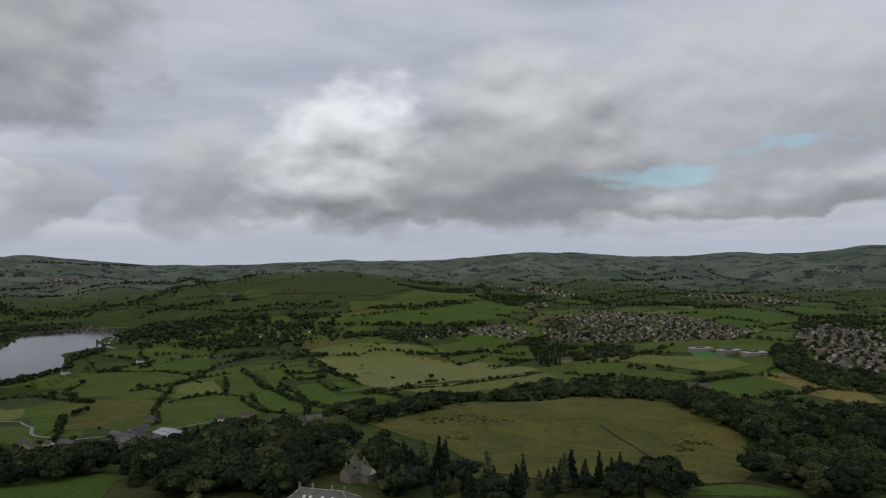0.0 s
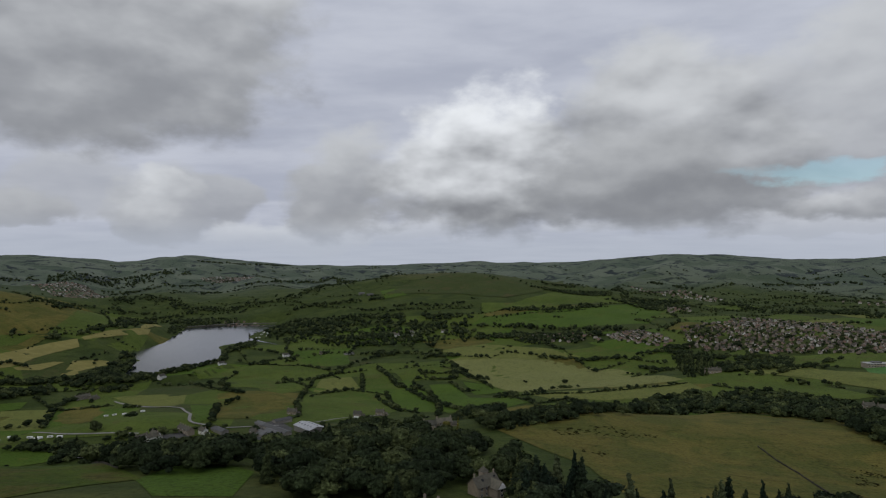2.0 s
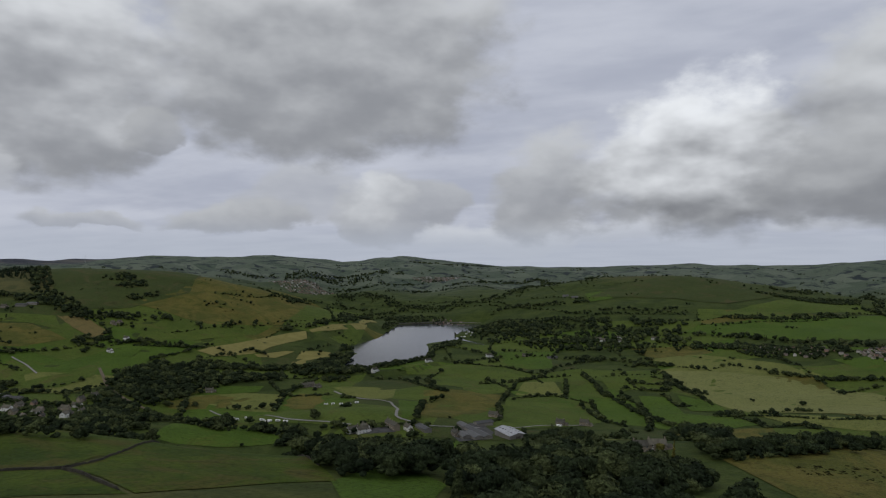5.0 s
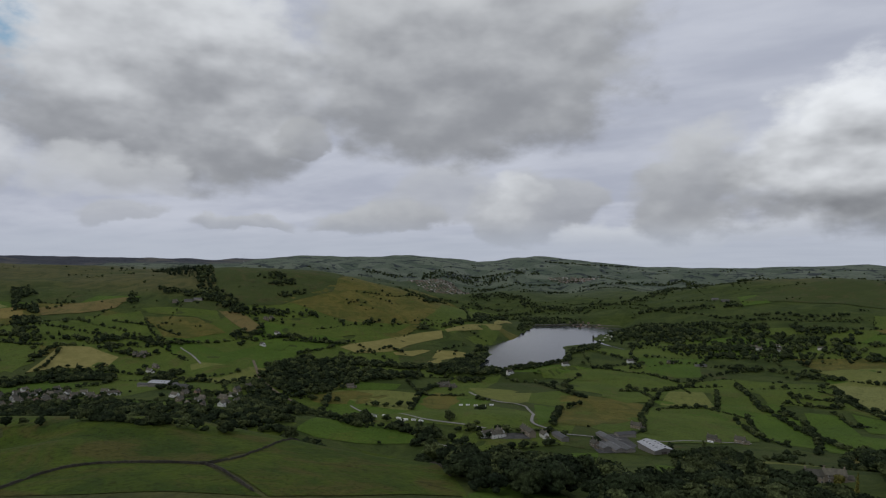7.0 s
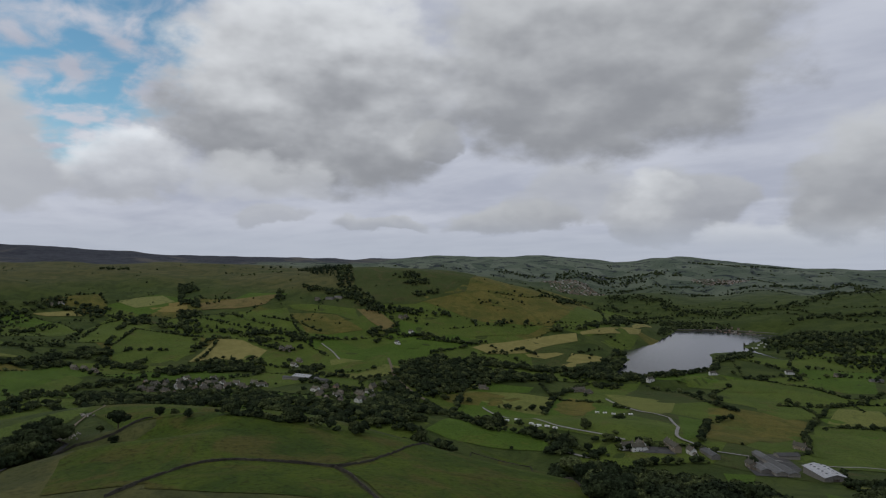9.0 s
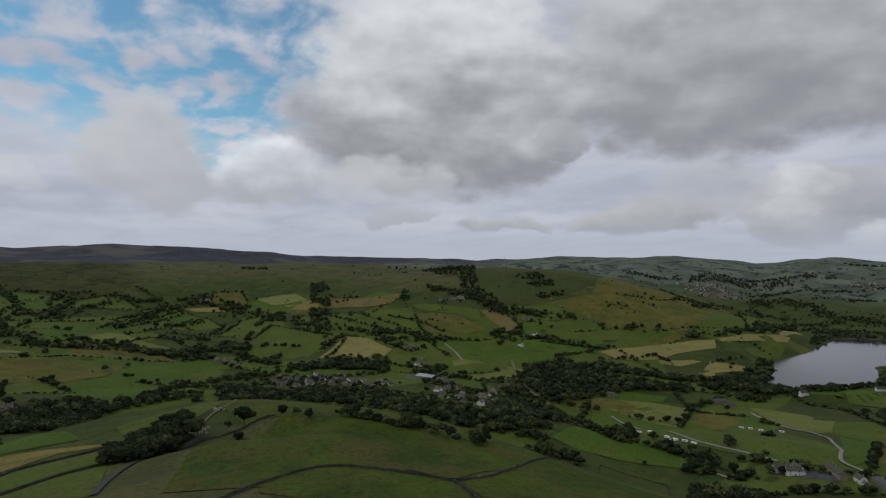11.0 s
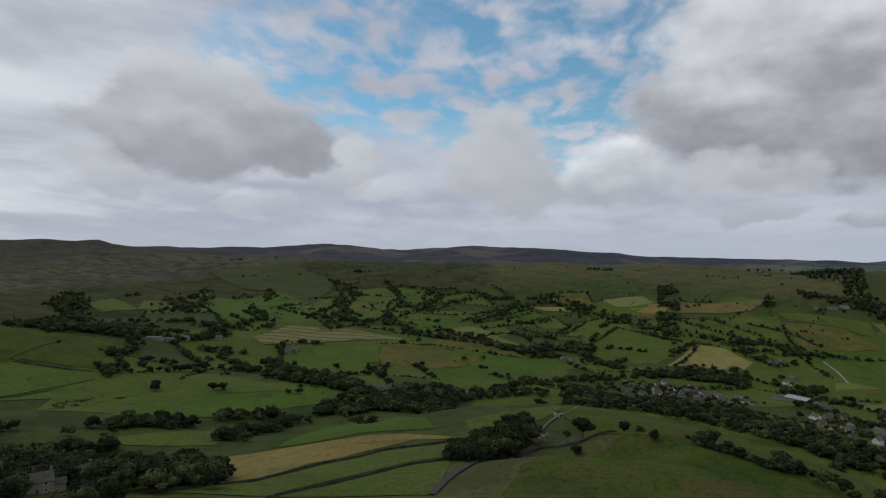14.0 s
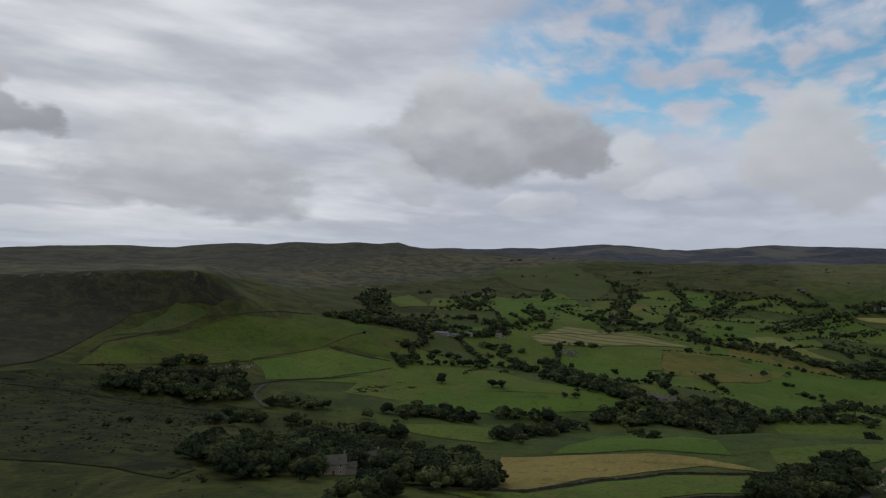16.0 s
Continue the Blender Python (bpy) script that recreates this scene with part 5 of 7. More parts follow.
# ---- the patchwork of smaller fields between and beyond the drawn ones ----
def patchwork(spacing, near, far, seed):
    """A jittered net of closes: some of its meshes are other grass, most of its strands are hedges."""
    rng = np.random.default_rng(seed)
    turn = radians(28)
    c, s = math.cos(turn), math.sin(turn)
    n = int(far / spacing) + 1
    idx = np.arange(-n, n + 1)
    gu, gv = np.meshgrid(idx * spacing, idx * spacing * 0.8, indexing="ij")
    gu = gu + rng.uniform(-0.33, 0.33, gu.shape) * spacing
    gv = gv + rng.uniform(-0.33, 0.33, gv.shape) * spacing
    gx, gy = CENTRE[0] + gu * c - gv * s, CENTRE[1] + gu * s + gv * c
    gz = land(gx, gy)
    sheets = {}
    hedge = Thicket()
    kinds = ["pasture", "lush", "meadow", "rough", "hay", "brown", "hillgreen", "tawny"]
    share = np.array([0.52, 0.20, 0.04, 0.10, 0.0, 0.0, 0.14, 0.0] if near < 1000 else [0.42, 0.10, 0.12, 0.14, 0.0, 0.02, 0.18, 0.02])

    def fit(x, y, z):
        r, a = reach(x, y), math.degrees(math.atan2(x - CENTRE[0], y - CENTRE[1]))
        if not (near < r < far and -119 < a < 44):
            return False
        return z < (112 if a < -52 else 150 if r < 2000 else 172) and not bool(inside(x, y, RESERVOIR))

    for i in range(len(idx) - 1):
        for j in range(len(idx) - 1):
            q = [(i, j), (i + 1, j), (i + 1, j + 1), (i, j + 1)]
            x, y = np.mean([gx[k] for k in q]), np.mean([gy[k] for k in q])
            if not fit(x, y, np.mean([gz[k] for k in q])):
                continue
            r = reach(x, y)
            if near < 2000 and rng.random() < (0.72 if r < 1900 else 0.4):
                kind = kinds[rng.choice(len(kinds), p=share)]
                m = 6
                a, b = np.meshgrid(np.linspace(0, 1, m), np.linspace(0, 1, m))
                w = [(1 - a) * (1 - b), a * (1 - b), a * b, (1 - a) * b]
                px, py = sum(k * gx[p] for k, p in zip(w, q)).ravel(), sum(k * gy[p] for k, p in zip(w, q)).ravel()
                pz = ground_height(px, py) + 0.10 + r * 0.0003
                t = np.array([[u + m * v, u + 1 + m * v, u + 1 + m * (v + 1), u + m * (v + 1)] for v in range(m - 1) for u in range(m - 1)])
                sheets.setdefault(kind, []).append((np.stack([px, py, pz], 1), t))
            for p, o in ((q[0], q[1]), (q[0], q[3])):
                x0, y0, x1, y1 = gx[p], gy[p], gx[o], gy[o]
                ex, ey = (x0 + x1) / 2, (y0 + y1) / 2
                if rng.random() < 0.28 or not fit(ex, ey, float(land(ex, ey))) or any(bool(inside(ex, ey, f)) for f in FIELD_RINGS):
                    continue
                run = math.hypot(x1 - x0, y1 - y0)
                step = 5.5 if r < 1300 else 8.5 if r < 2400 else 14.0
                woody = rng.random() < 0.5
                for k in range(int(run / step)):
                    u = (k + rng.random()) * step / run
                    bx, by = x0 + (x1 - x0) * u + rng.normal(0, 1.5), y0 + (y1 - y0) * u + rng.normal(0, 1.5)
                    h = rng.uniform(5, 11) if rng.random() < (0.6 if woody else 0.14) else rng.uniform(2.0, 4.2)
                    hedge.add("oak" if h > 4.5 else "bush", bx, by, h, h * 1.3)
    for kind, pieces in sheets.items():
        V, F, base = [], [], 0
        for v, t in pieces:
            V.append(v)
            F.append(t + base)
            base += len(v)
        V, F = np.vstack(V), np.vstack(F)
        ob = mesh_object("far_fields", V.tolist(), F.tolist(), GRASS[kind])
        tagged(ob, f"small {kind if kind not in ('pasture', 'hillgreen') else 'green'} fields spread over the far valley", "fields", kind="stuff")
    hedge.make("far_hedges", LEAVES["oak"], "dark hedges and hedgerow trees over the far valley", "hedges")


def scatter(count, near, far, low_az, high_az, seed, shapes, tall, limit):
    """Lone thorns and scrub over open slopes."""
    rng = np.random.default_rng(seed)
    t = Thicket()
    for _ in range(count):
        r, a = math.sqrt(rng.uniform(near ** 2, far ** 2)), radians(rng.uniform(low_az, high_az))
        x, y = CENTRE[0] + r * math.sin(a), CENTRE[1] + r * math.cos(a)
        if inside(x, y, RESERVOIR) or float(land(x, y)) > limit:
            continue
        for _ in range(int(rng.integers(1, 5))):
            h = rng.uniform(*tall)
            t.add(shapes, x + rng.normal(0, 9), y + rng.normal(0, 9), h, h * 1.2)
    t.make("scrub", LEAVES["oak"], "scattered thorn bushes and small trees on slopes", "scrub")

# ---- the plan (metres): fields, lanes, walls ----
field("heath", (-525, -839), (-584, -742), (-623, -707), (-662, -680), (-712, -653), (-718, -631), (-749, -616), (-786, -611), (-706, -589), (-660, -609), (-598, -612), (-507, -554), (-425, -495), (-363, -472))
field("rough", (-59, 495), (-17, 553), (59, 890), (140, 901), (210, 806), (251, 759), (240, 612), (233, 528), (228, 484), (190, 395), (159, 343), (128, 326), (121, 346), (89, 343), (51, 328), (20, 344), (6, 399), (-25, 441))
field("lush", (110, 309), (131, 327), (161, 342), (176, 330), (172, 317), (108, 303))
field("pale", (-272, 1378), (-179, 1410), (-54, 1400), (76, 1300), (168, 1115), (91, 1080), (-23, 1063), (-89, 1076), (-147, 1160), (-206, 1269))
field("meadow", (-89, 1068), (14, 1034), (170, 1100), (182, 1027), (99, 967), (39, 964), (-39, 997))
field("meadow", (275, 1220), (341, 1223), (371, 1120), (475, 1046), (462, 961), (394, 939), (337, 1046), (270, 1110))
field("pasture", (211, 1110), (264, 1086), (329, 995), (360, 896), (322, 880), (262, 943), (224, 1032))
field("pasture", (381, 1288), (462, 1292), (580, 1205), (575, 1174), (475, 1182), (443, 1127), (382, 1155))
field("pitch", (437, 1151), (465, 1132), (473, 1060), (447, 1043), (424, 1080))
field("lush", (659, 1841), (859, 1889), (915, 1686), (866, 1575), (735, 1501), (739, 1626), (636, 1656))
field("lush", (986, 1942), (1096, 1868), (1042, 1675), (991, 1664), (961, 1799))
field("pasture", (393, 833), (417, 795), (423, 743), (396, 719), (377, 756))
field("tawny", (462, 927), (490, 903), (514, 850), (509, 764), (495, 717), (450, 713), (432, 759), (442, 814), (442, 871))
field("lush", (-273, 1885), (-146, 1967), (29, 2039), (183, 2158), (263, 2046), (177, 1727), (25, 1747), (-130, 1754), (-293, 1807))
field("pasture", (-177, 2135), (-50, 2347), (117, 2381), (108, 2193), (-80, 2049), (-253, 1992))
field("hillgreen", (-641, 2390), (-499, 2529), (-467, 3682), (-75, 3518), (-51, 2407), (-235, 2148), (-514, 2210), (-667, 2200))
field("lush", (22, 1546), (90, 1550), (198, 1439), (176, 1370), (84, 1448))
field("meadow", (-322, 1496), (-227, 1570), (-58, 1495), (7, 1418), (-104, 1397), (-227, 1401))
field("pasture", (-58, 1495), (59, 1461), (140, 1373), (114, 1350), (-5, 1412))
# a sunlit spot on the far slope, its light painted as brighter grass
field("lush", (-710, 2275), (-660, 2309), (-582, 2187), (-648, 2136))
field("pasture", (-354, 799), (-440, 1028), (-390, 1087), (-310, 1062), (-257, 912), (-274, 858))
field("lush", (-315, 1118), (-260, 1118), (-217, 973), (-243, 927), (-303, 1045))
field("meadow", (-445, 1055), (-481, 1181), (-435, 1210), (-376, 1107))
field("pasture", (-447, 1261), (-391, 1291), (-309, 1120), (-374, 1108))
field("pasture", (-378, 1291), (-311, 1287), (-283, 1217), (-311, 1176))
field("lush", (-265, 1161), (-214, 1170), (-175, 1061), (-107, 1038), (-64, 984), (-126, 913), (-185, 923), (-236, 1081))
field("lush", (-208, 1194), (-152, 1172), (-119, 1102), (-170, 1090))
field("pasture", (-588, 1231), (-528, 1293), (-491, 1249), (-492, 1152), (-556, 1189))
field("lush", (-635, 1431), (-531, 1454), (-480, 1334), (-520, 1304), (-608, 1356))
field("rough", (-548, 950), (-487, 983), (-446, 940), (-405, 759), (-437, 735))
field("pasture", (-609, 1165), (-510, 1117), (-463, 1072), (-480, 1009), (-526, 1018))
field("pasture", (-766, 1190), (-732, 1261), (-597, 1305), (-588, 1231), (-648, 1160), (-731, 1156))
field("meadow", (-772, 972), (-641, 984), (-592, 903), (-588, 862), (-700, 921))
field("rough", (-769, 847), (-787, 900), (-749, 917), (-670, 801), (-714, 799))
field("pasture", (-531, 656), (-678, 844), (-519, 800), (-452, 711), (-470, 682), (-502, 657))
field("pasture", (-759, 742), (-580, 687), (-547, 657), (-606, 640), (-648, 636))
field("lush", (-204, 311), (-179, 322), (-153, 304), (-137, 256), (-167, 247), (-193, 271))
field("lush", (-365, 649), (-346, 671), (-310, 597), (-339, 617))
field("lush", (-274, 643), (-211, 567), (-156, 409))
field("hay", (-1133, 964), (-1142, 1029), (-1136, 1184), (-1115, 1279), (-1079, 1244), (-1086, 1180), (-1076, 1071), (-1090, 976))
field("hay", (-1118, 1293), (-1137, 1458), (-1161, 1598), (-1119, 1530), (-1093, 1338), (-1100, 1284))
field("hay", (-1175, 1574), (-1300, 1800), (-1220, 1730), (-1143, 1537))
field("hay", (-1072, 1067), (-1045, 1137), (-1031, 1149), (-1034, 1090), (-1058, 1063))
field("hay", (-986, 1089), (-1026, 1166), (-977, 1212), (-934, 1140))
field("hay", (-1335, 418), (-1400, 468), (-1476, 516), (-1430, 558), (-1324, 573), (-1286, 538), (-1328, 484))
field("brown", (-1829, 574), (-1776, 665), (-1728, 763), (-1673, 701), (-1699, 627), (-1750, 563))
field("tawny", (-1895, 512), (-1860, 552), (-1777, 530), (-1806, 491))
field("pasture", (-1666, 628), (-1602, 732), (-1431, 679), (-1434, 638), (-1573, 596))
field("rough", (-1559, 722), (-1459, 796), (-1313, 793), (-1337, 716), (-1380, 687))
field("brown", (-1462, 856), (-1407, 890), (-1305, 880), (-1286, 832), (-1367, 837))
field("pasture", (-1619, 739), (-1571, 787), (-1463, 854), (-1366, 814), (-1464, 798), (-1572, 740))
field("pasture", (-1161, 603), (-1133, 692), (-1168, 774), (-1091, 715), (-1074, 648), (-1118, 598))
field("pasture", (-1279, 675), (-1179, 671), (-1191, 622), (-1241, 623))
field("pasture", (-1312, 715), (-1251, 825), (-1212, 814), (-1208, 735))
field("pasture", (-1562, 434), (-1542, 488), (-1402, 441), (-1352, 401), (-1380, 391))
field("pasture", (-1642, 516), (-1628, 568), (-1561, 553), (-1581, 510))
field("hillgreen", (-2535, 1392), (-2612, 1812), (-2171, 1922), (-1425, 1177), (-1414, 1006), (-1455, 918), (-1576, 915))
field("rough", (-1450, 1010), (-1440, 1150), (-2031, 2063), (-1526, 1951), (-1171, 1251), (-1253, 1094))
field("pasture", (-1302, 962), (-1280, 1080), (-1187, 1262), (-1159, 1158), (-1197, 949), (-1217, 873))
field("lush", (-1255, 814), (-1191, 885), (-1154, 831), (-1189, 787))
field("pasture", (-1682, 2036), (-1453, 2029), (-1143, 1497), (-1198, 1326))
field("rough", (-892, 704), (-887, 790), (-824, 825), (-816, 754), (-861, 698))
field("lush", (-901, 764), (-911, 836), (-864, 891), (-847, 860))
field("lush", (-647, 505), (-681, 563), (-642, 604), (-548, 605), (-531, 583), (-577, 548), (-616, 514))
field("pasture", (-768, 736), (-565, 691), (-459, 709), (-444, 692), (-478, 650), (-577, 639))
field("rough", (-750, 818), (-750, 901), (-709, 877), (-678, 794))
field("lush", (-568, 883), (-535, 893), (-443, 746), (-442, 703))
field("rough", (-460, 779), (-580, 977), (-537, 1007), (-462, 1034), (-418, 920), (-411, 822))
field("pasture", (-390, 885), (-448, 1022), (-402, 1136), (-350, 1113), (-276, 977), (-260, 886), (-313, 766))
field("hill", (-491, 179), (-502, 214), (-855, 384), (-401, 244), (-352, 253), (-344, 283), (-318, 257), (-299, 223), (-291, 209), (-310, 189), (-322, 163), (-307, 135))
field("hill", (-297, 133), (-306, 146), (-312, 168), (-304, 189), (-286, 206), (-228, 198), (-291, 131))
field("hill", (-286, 210), (-301, 235), (-338, 281), (-579, 533), (-515, 542), (-263, 334), (-192, 274), (-227, 200))
field("hill", (-536, 142), (-943, 227), (-928, 285), (-851, 342), (-760, 397), (-399, 255), (-371, 268), (-352, 281), (-576, 487), (-307, 263), (-357, 235), (-410, 198), (-421, 168), (-433, 151), (-472, 150))
field("hill", (-313, 100), (-371, 112), (-402, 138), (-417, 167), (-406, 197), (-379, 223), (-336, 255), (-309, 271), (-302, 224), (-305, 198), (-303, 167), (-291, 150))
field("tawny", (-417, -49), (-496, -77), (-512, -40), (-520, 13), (-490, 66), (-472, 81), (-486, 49), (-462, 22), (-424, 2), (-353, -4), (-354, -14))
field("pasture", (-326, -39), (-349, 0), (-412, 12), (-454, 34), (-463, 78), (-419, 78), (-410, 59), (-345, 26), (-322, 15))
field("pasture", (-320, 16), (-340, 32), (-399, 61), (-409, 79), (-326, 77))
field("lush", (-519, -50), (-659, -57), (-675, -24), (-561, 47), (-514, 60), (-532, 11), (-523, -27))
field("pasture", (-529, 78), (-545, 113), (-566, 154), (-504, 130), (-493, 105), (-492, 84))
field("hill", (-836, -571), (-893, -545), (-922, -473), (-944, -427), (-812, -374), (-781, -462), (-721, -467))
field("pasture", (-709, -456), (-771, -454), (-797, -360), (-681, -368), (-629, -384))
field("pasture", (-619, -374), (-672, -360), (-786, -350), (-848, -345), (-895, -253), (-828, -146), (-803, -117), (-737, -279), (-683, -338))
field("lush", (-613, -238), (-723, -271), (-751, -177), (-794, -75), (-794, -43), (-736, -115), (-674, -173))
field("pasture", (-547, -195), (-614, -134), (-696, -102), (-541, -106), (-532, -167))
field("strip", (-1176, -325), (-1292, -302), (-1324, -220), (-1312, -105), (-1314, -62), (-1230, -185), (-1146, -293))
field("rough", (-1255, -115), (-1268, -3), (-1258, 70), (-1146, 45), (-1071, -12), (-1086, -83))
field("pasture", (-1154, -264), (-1215, -192), (-1248, -117), (-1103, -89), (-1086, -149), (-1134, -209))
field("lush", (-948, 3), (-1063, 7), (-1142, 45), (-1270, 90), (-1271, 181), (-1163, 128), (-1006, 116), (-923, 50))
field("pasture", (-1155, 130), (-1287, 213), (-1246, 229), (-1115, 171))
field("meadow", (-1485, -12), (-1574, 37), (-1452, 118), (-1425, 161), (-1428, 96), (-1452, 21))
field("lush", (-1451, -75), (-1623, -57), (-1615, 1), (-1457, 0), (-1414, -56))
field("pasture", (-1650, -274), (-1752, -196), (-1488, -145), (-1470, -199))
field("hay", (-1959, 201), (-1979, 329), (-1925, 307), (-1933, 230))
field("pasture", (-1732, 285), (-1857, 360), (-1794, 412), (-1635, 369), (-1550, 315), (-1570, 257))
field("pasture", (-1556, 319), (-1698, 394), (-1604, 432), (-1519, 495), (-1386, 446), (-1341, 330), (-1408, 297))
field("pale", (-1995, 397), (-1980, 514), (-1895, 529), (-1902, 431))
field("tawny", (-1884, 461), (-1842, 541), (-1752, 526), (-1813, 478))
field("lush", (-1508, -579), (-1874, -565), (-1901, -524), (-1512, -376), (-1305, -352), (-1276, -410))
field("hillgreen", (-2255, -917), (-2592, -739), (-2166, -441), (-1689, -375), (-1918, -512), (-1990, -682))
field("pasture", (-1332, -743), (-1534, -807), (-1354, -643), (-1248, -651))
field("pasture", (-1489, -708), (-1503, -632), (-1353, -567), (-1355, -641))
field("hill", (-456, -484), (-520, -543), (-639, -562), (-737, -570), (-850, -537), (-840, -446), (-749, -451), (-638, -455), (-579, -469), (-520, -480))
field("hillgreen", (-537, -562), (-660, -609), (-682, -594), (-691, -583), (-644, -568), (-578, -563))
field("lush", (-639, -451), (-751, -452), (-797, -371), (-736, -352), (-597, -388), (-631, -429))
field("shaded_rough", (-369, -469), (-438, -466), (-453, -424), (-490, -376), (-511, -309), (-464, -286), (-414, -276), (-326, -173), (-294, -127), (-275, -119), (-274, -153), (-266, -179), (-254, -200))
field("yard", (-364, 688), (-381, 737), (-370, 772), (-330, 728), (-322, 691), (-345, 670))
field("yard", (-466, 625), (-464, 643), (-435, 672), (-420, 657))
lane(3.2, (-821, 735), (-760, 723), (-587, 650), (-531, 652), (-482, 655))
lane(3.8, (-746, 943), (-635, 879), (-565, 856), (-495, 774), (-451, 702), (-436, 704), (-405, 703))
lane(3.2, (-1292, 681), (-1234, 677), (-1170, 661))
lane(1.5, (-457, 125), (-483, 129), (-513, 141), (-546, 156), (-929, 216), mat=TRACK, label="tan rubble track to a quarry")
lane(2.8, (-326, 77), (-367, 82), (-394, 93), (-420, 110), (-439, 122), mat=ASPHALT, label="old dark asphalt lane along a hillside")
lane(2.8, (-518, -310), (-541, -349), (-568, -367), (-583, -373), mat=ASPHALT, label="old dark asphalt lane along a hillside")
lane(3, (-328, 756), (-295, 835), (-258, 883))
lane(3, (-405, 703), (-377, 730), (-355, 741))
lane(3, (-532, 592), (-476, 590))
stone_wall((-324, -35), (-351, 0), (-418, 10), (-458, 33), (-468, 82))
stone_wall((-318, 17), (-342, 31), (-399, 61), (-409, 79))
stone_wall((-468, 82), (-471, 111), (-437, 122))
stone_wall((-1142, -291), (-1212, -191), (-1312, -61))
stone_wall((-1206, -326), (-1301, -214), (-1332, -109))
stone_wall((112, 313), (131, 327), (161, 340), (174, 338))
stone_wall((127, 521), (133, 449), (129, 369))
stone_wall((-367, -431), (-397, -410), (-426, -383), (-456, -354), (-496, -307))
stone_wall((-290, 118), (-300, 130), (-313, 148), (-318, 160), (-316, 171), (-304, 186), (-287, 207), (-295, 229), (-310, 251), (-337, 285))
stone_wall((-337, 285), (-576, 515), (-505, 536), (-226, 301))
stone_wall((-287, 207), (-273, 207), (-254, 203), (-235, 199))
stone_wall((-420, 106), (-433, 125), (-427, 145), (-436, 165))
stone_wall((-491, -520), (-521, -542), (-600, -566), (-640, -571), (-675, -579), (-726, -571), (-818, -584), (-872, -566))
stone_wall((-644, -456), (-690, -461), (-767, -457), (-862, -463))
stone_wall((-778, -457), (-788, -408), (-801, -372))
stone_wall((-570, -378), (-644, -375), (-716, -362), (-777, -352))

# an old railway cutting through the wood by the village
CUTTING = [(-1126, 746), (-1022, 695), (-942, 669), (-891, 669), (-845, 668)]
lane(5.0, *CUTTING, mat=TRACK, label="brown bed of an old railway cutting")
for (x0, y0), (x1, y1) in zip(CUTTING, CUTTING[1:]):
    CLEARINGS += [(x0 + (x1 - x0) * k / 8, y0 + (y1 - y0) * k / 8, 8.0) for k in range(8)]

# ---- the plan: buildings and streets ----
building("terrace", -433, 669, -30)
building("white", -413, 672, -30)
building("shed", -401, 686, -30)
building("white", -456, 647, -25)
building("shed", -372, 732, -35)
building("shed", -340, 695, -35)
building("shed", -361, 762, 55)
building("cottage", -375, 821, 0)
building("cottage", -361, 691, -35)
building("villa", -42, 306, 50)
building("hall", -47, 249, -12)
building("barn", -305, 717, -35)
building("shed", -355, 720, -35)
building("shed", -332, 702, -35)
building("shed", -351, 690, -35)
building("white", -453, 638, 60)
building("white", -464, 635, 70)
building("white", -774, 1103, 80)
building("terrace", -818, 955, 75)
building("cottage", -798, 957, 75)
building("cottage", -589, 1440, 40)
building("white", -665, 1406, 50)
building("shed", -530, 1462, 50)
building("white", -740, 1256, 60)
building("white", -485, 1678, 20)
building("white", -444, 1708, 20)
building("shed", -1574, 839, 30)
building("cottage", -1594, 812, 30)
building("shed", -1564, 859, 30)
building("cottage", -1346, 929, 0)
building("cottage", -1348, 915, 0)
building("white", -1251, 882, 0)
building("white", -1202, 814, 0)
building("cottage", -1308, 598, 10)
building("cottage", -1296, 604, 10)
building("cottage", -1220, 598, 10)
building("white", -1201, 579, 10)
building("barn", -1080, 546, 30)
building("shed", -1108, 530, 30)
building("shed", -1060, 555, 30)
building("shed", -1031, 556, 30)
building("terrace", -850, -46, 80)
building("cottage", -862, -35, 80)
building("cottage", -1123, -245, 60)
building("cottage", -1128, -235, 60)
building("shed", -1022, -419, 90)
building("shed", -1042, -411, 90)
building("shed", -1082, -408, 90)
building("cottage", -1132, -368, 90)
building("cottage", -1661, -637, 50)
building("cottage", -1661, -652, 50)
building("cottage", -330, -83, 130)
building("cottage", -365, -89, 155)
building("white", -2028, 269, 60)
building("cottage", -2023, 252, 60)
building("cottage", -2134, 94, 60)
building("cottage", -1303, 612, 40)
building("cottage", -1377, -231, 40)
building("cottage", -1331, 240, 30)
building("cottage", -1309, 253, 30)
building("cottage", -1339, 225, 30)
building("white", -355, 1722, 0)
building("school", 456, 1135, 10)
building("school", 486, 1090, 10)
building("school", 510, 1050, 10)
building("cottage", 320, 825, 10)
building("cottage", 331, 816, 10)
building("cottage", 226, 1173, 10)
building("terrace", 221, 1160, 10)
building("cottage", -116, 520, 30)
building("cottage", -106, 525, 30)
building("shed", -765, 2232, 40)
building("shed", -723, 2202, 40)
building("white", -431, 1678, 40)
building("white", -473, 1673, 40)
building("cottage", -897, 798, 50)
building("cottage", -292, 847, 0)
building("cottage", -269, 875, 0)
town("town", 520, (238, 1629), (396, 1754), (566, 1707), (663, 1488), (651, 1330), (543, 1194), (452, 1296), (319, 1313), (221, 1426))
town("estate", 64, (66, 1619), (139, 1640), (207, 1504), (189, 1422), (89, 1526))
town("town", 330, (678, 1249), (914, 1534), (851, 1233), (612, 887), (548, 868), (563, 959))
town("village", 30, (-1212, 316), (-1237, 396), (-1178, 433), (-1043, 407), (-990, 333), (-1009, 303), (-1126, 291))
town("village", 17, (-972, 488), (-1005, 604), (-972, 647), (-869, 575), (-782, 459), (-872, 479))
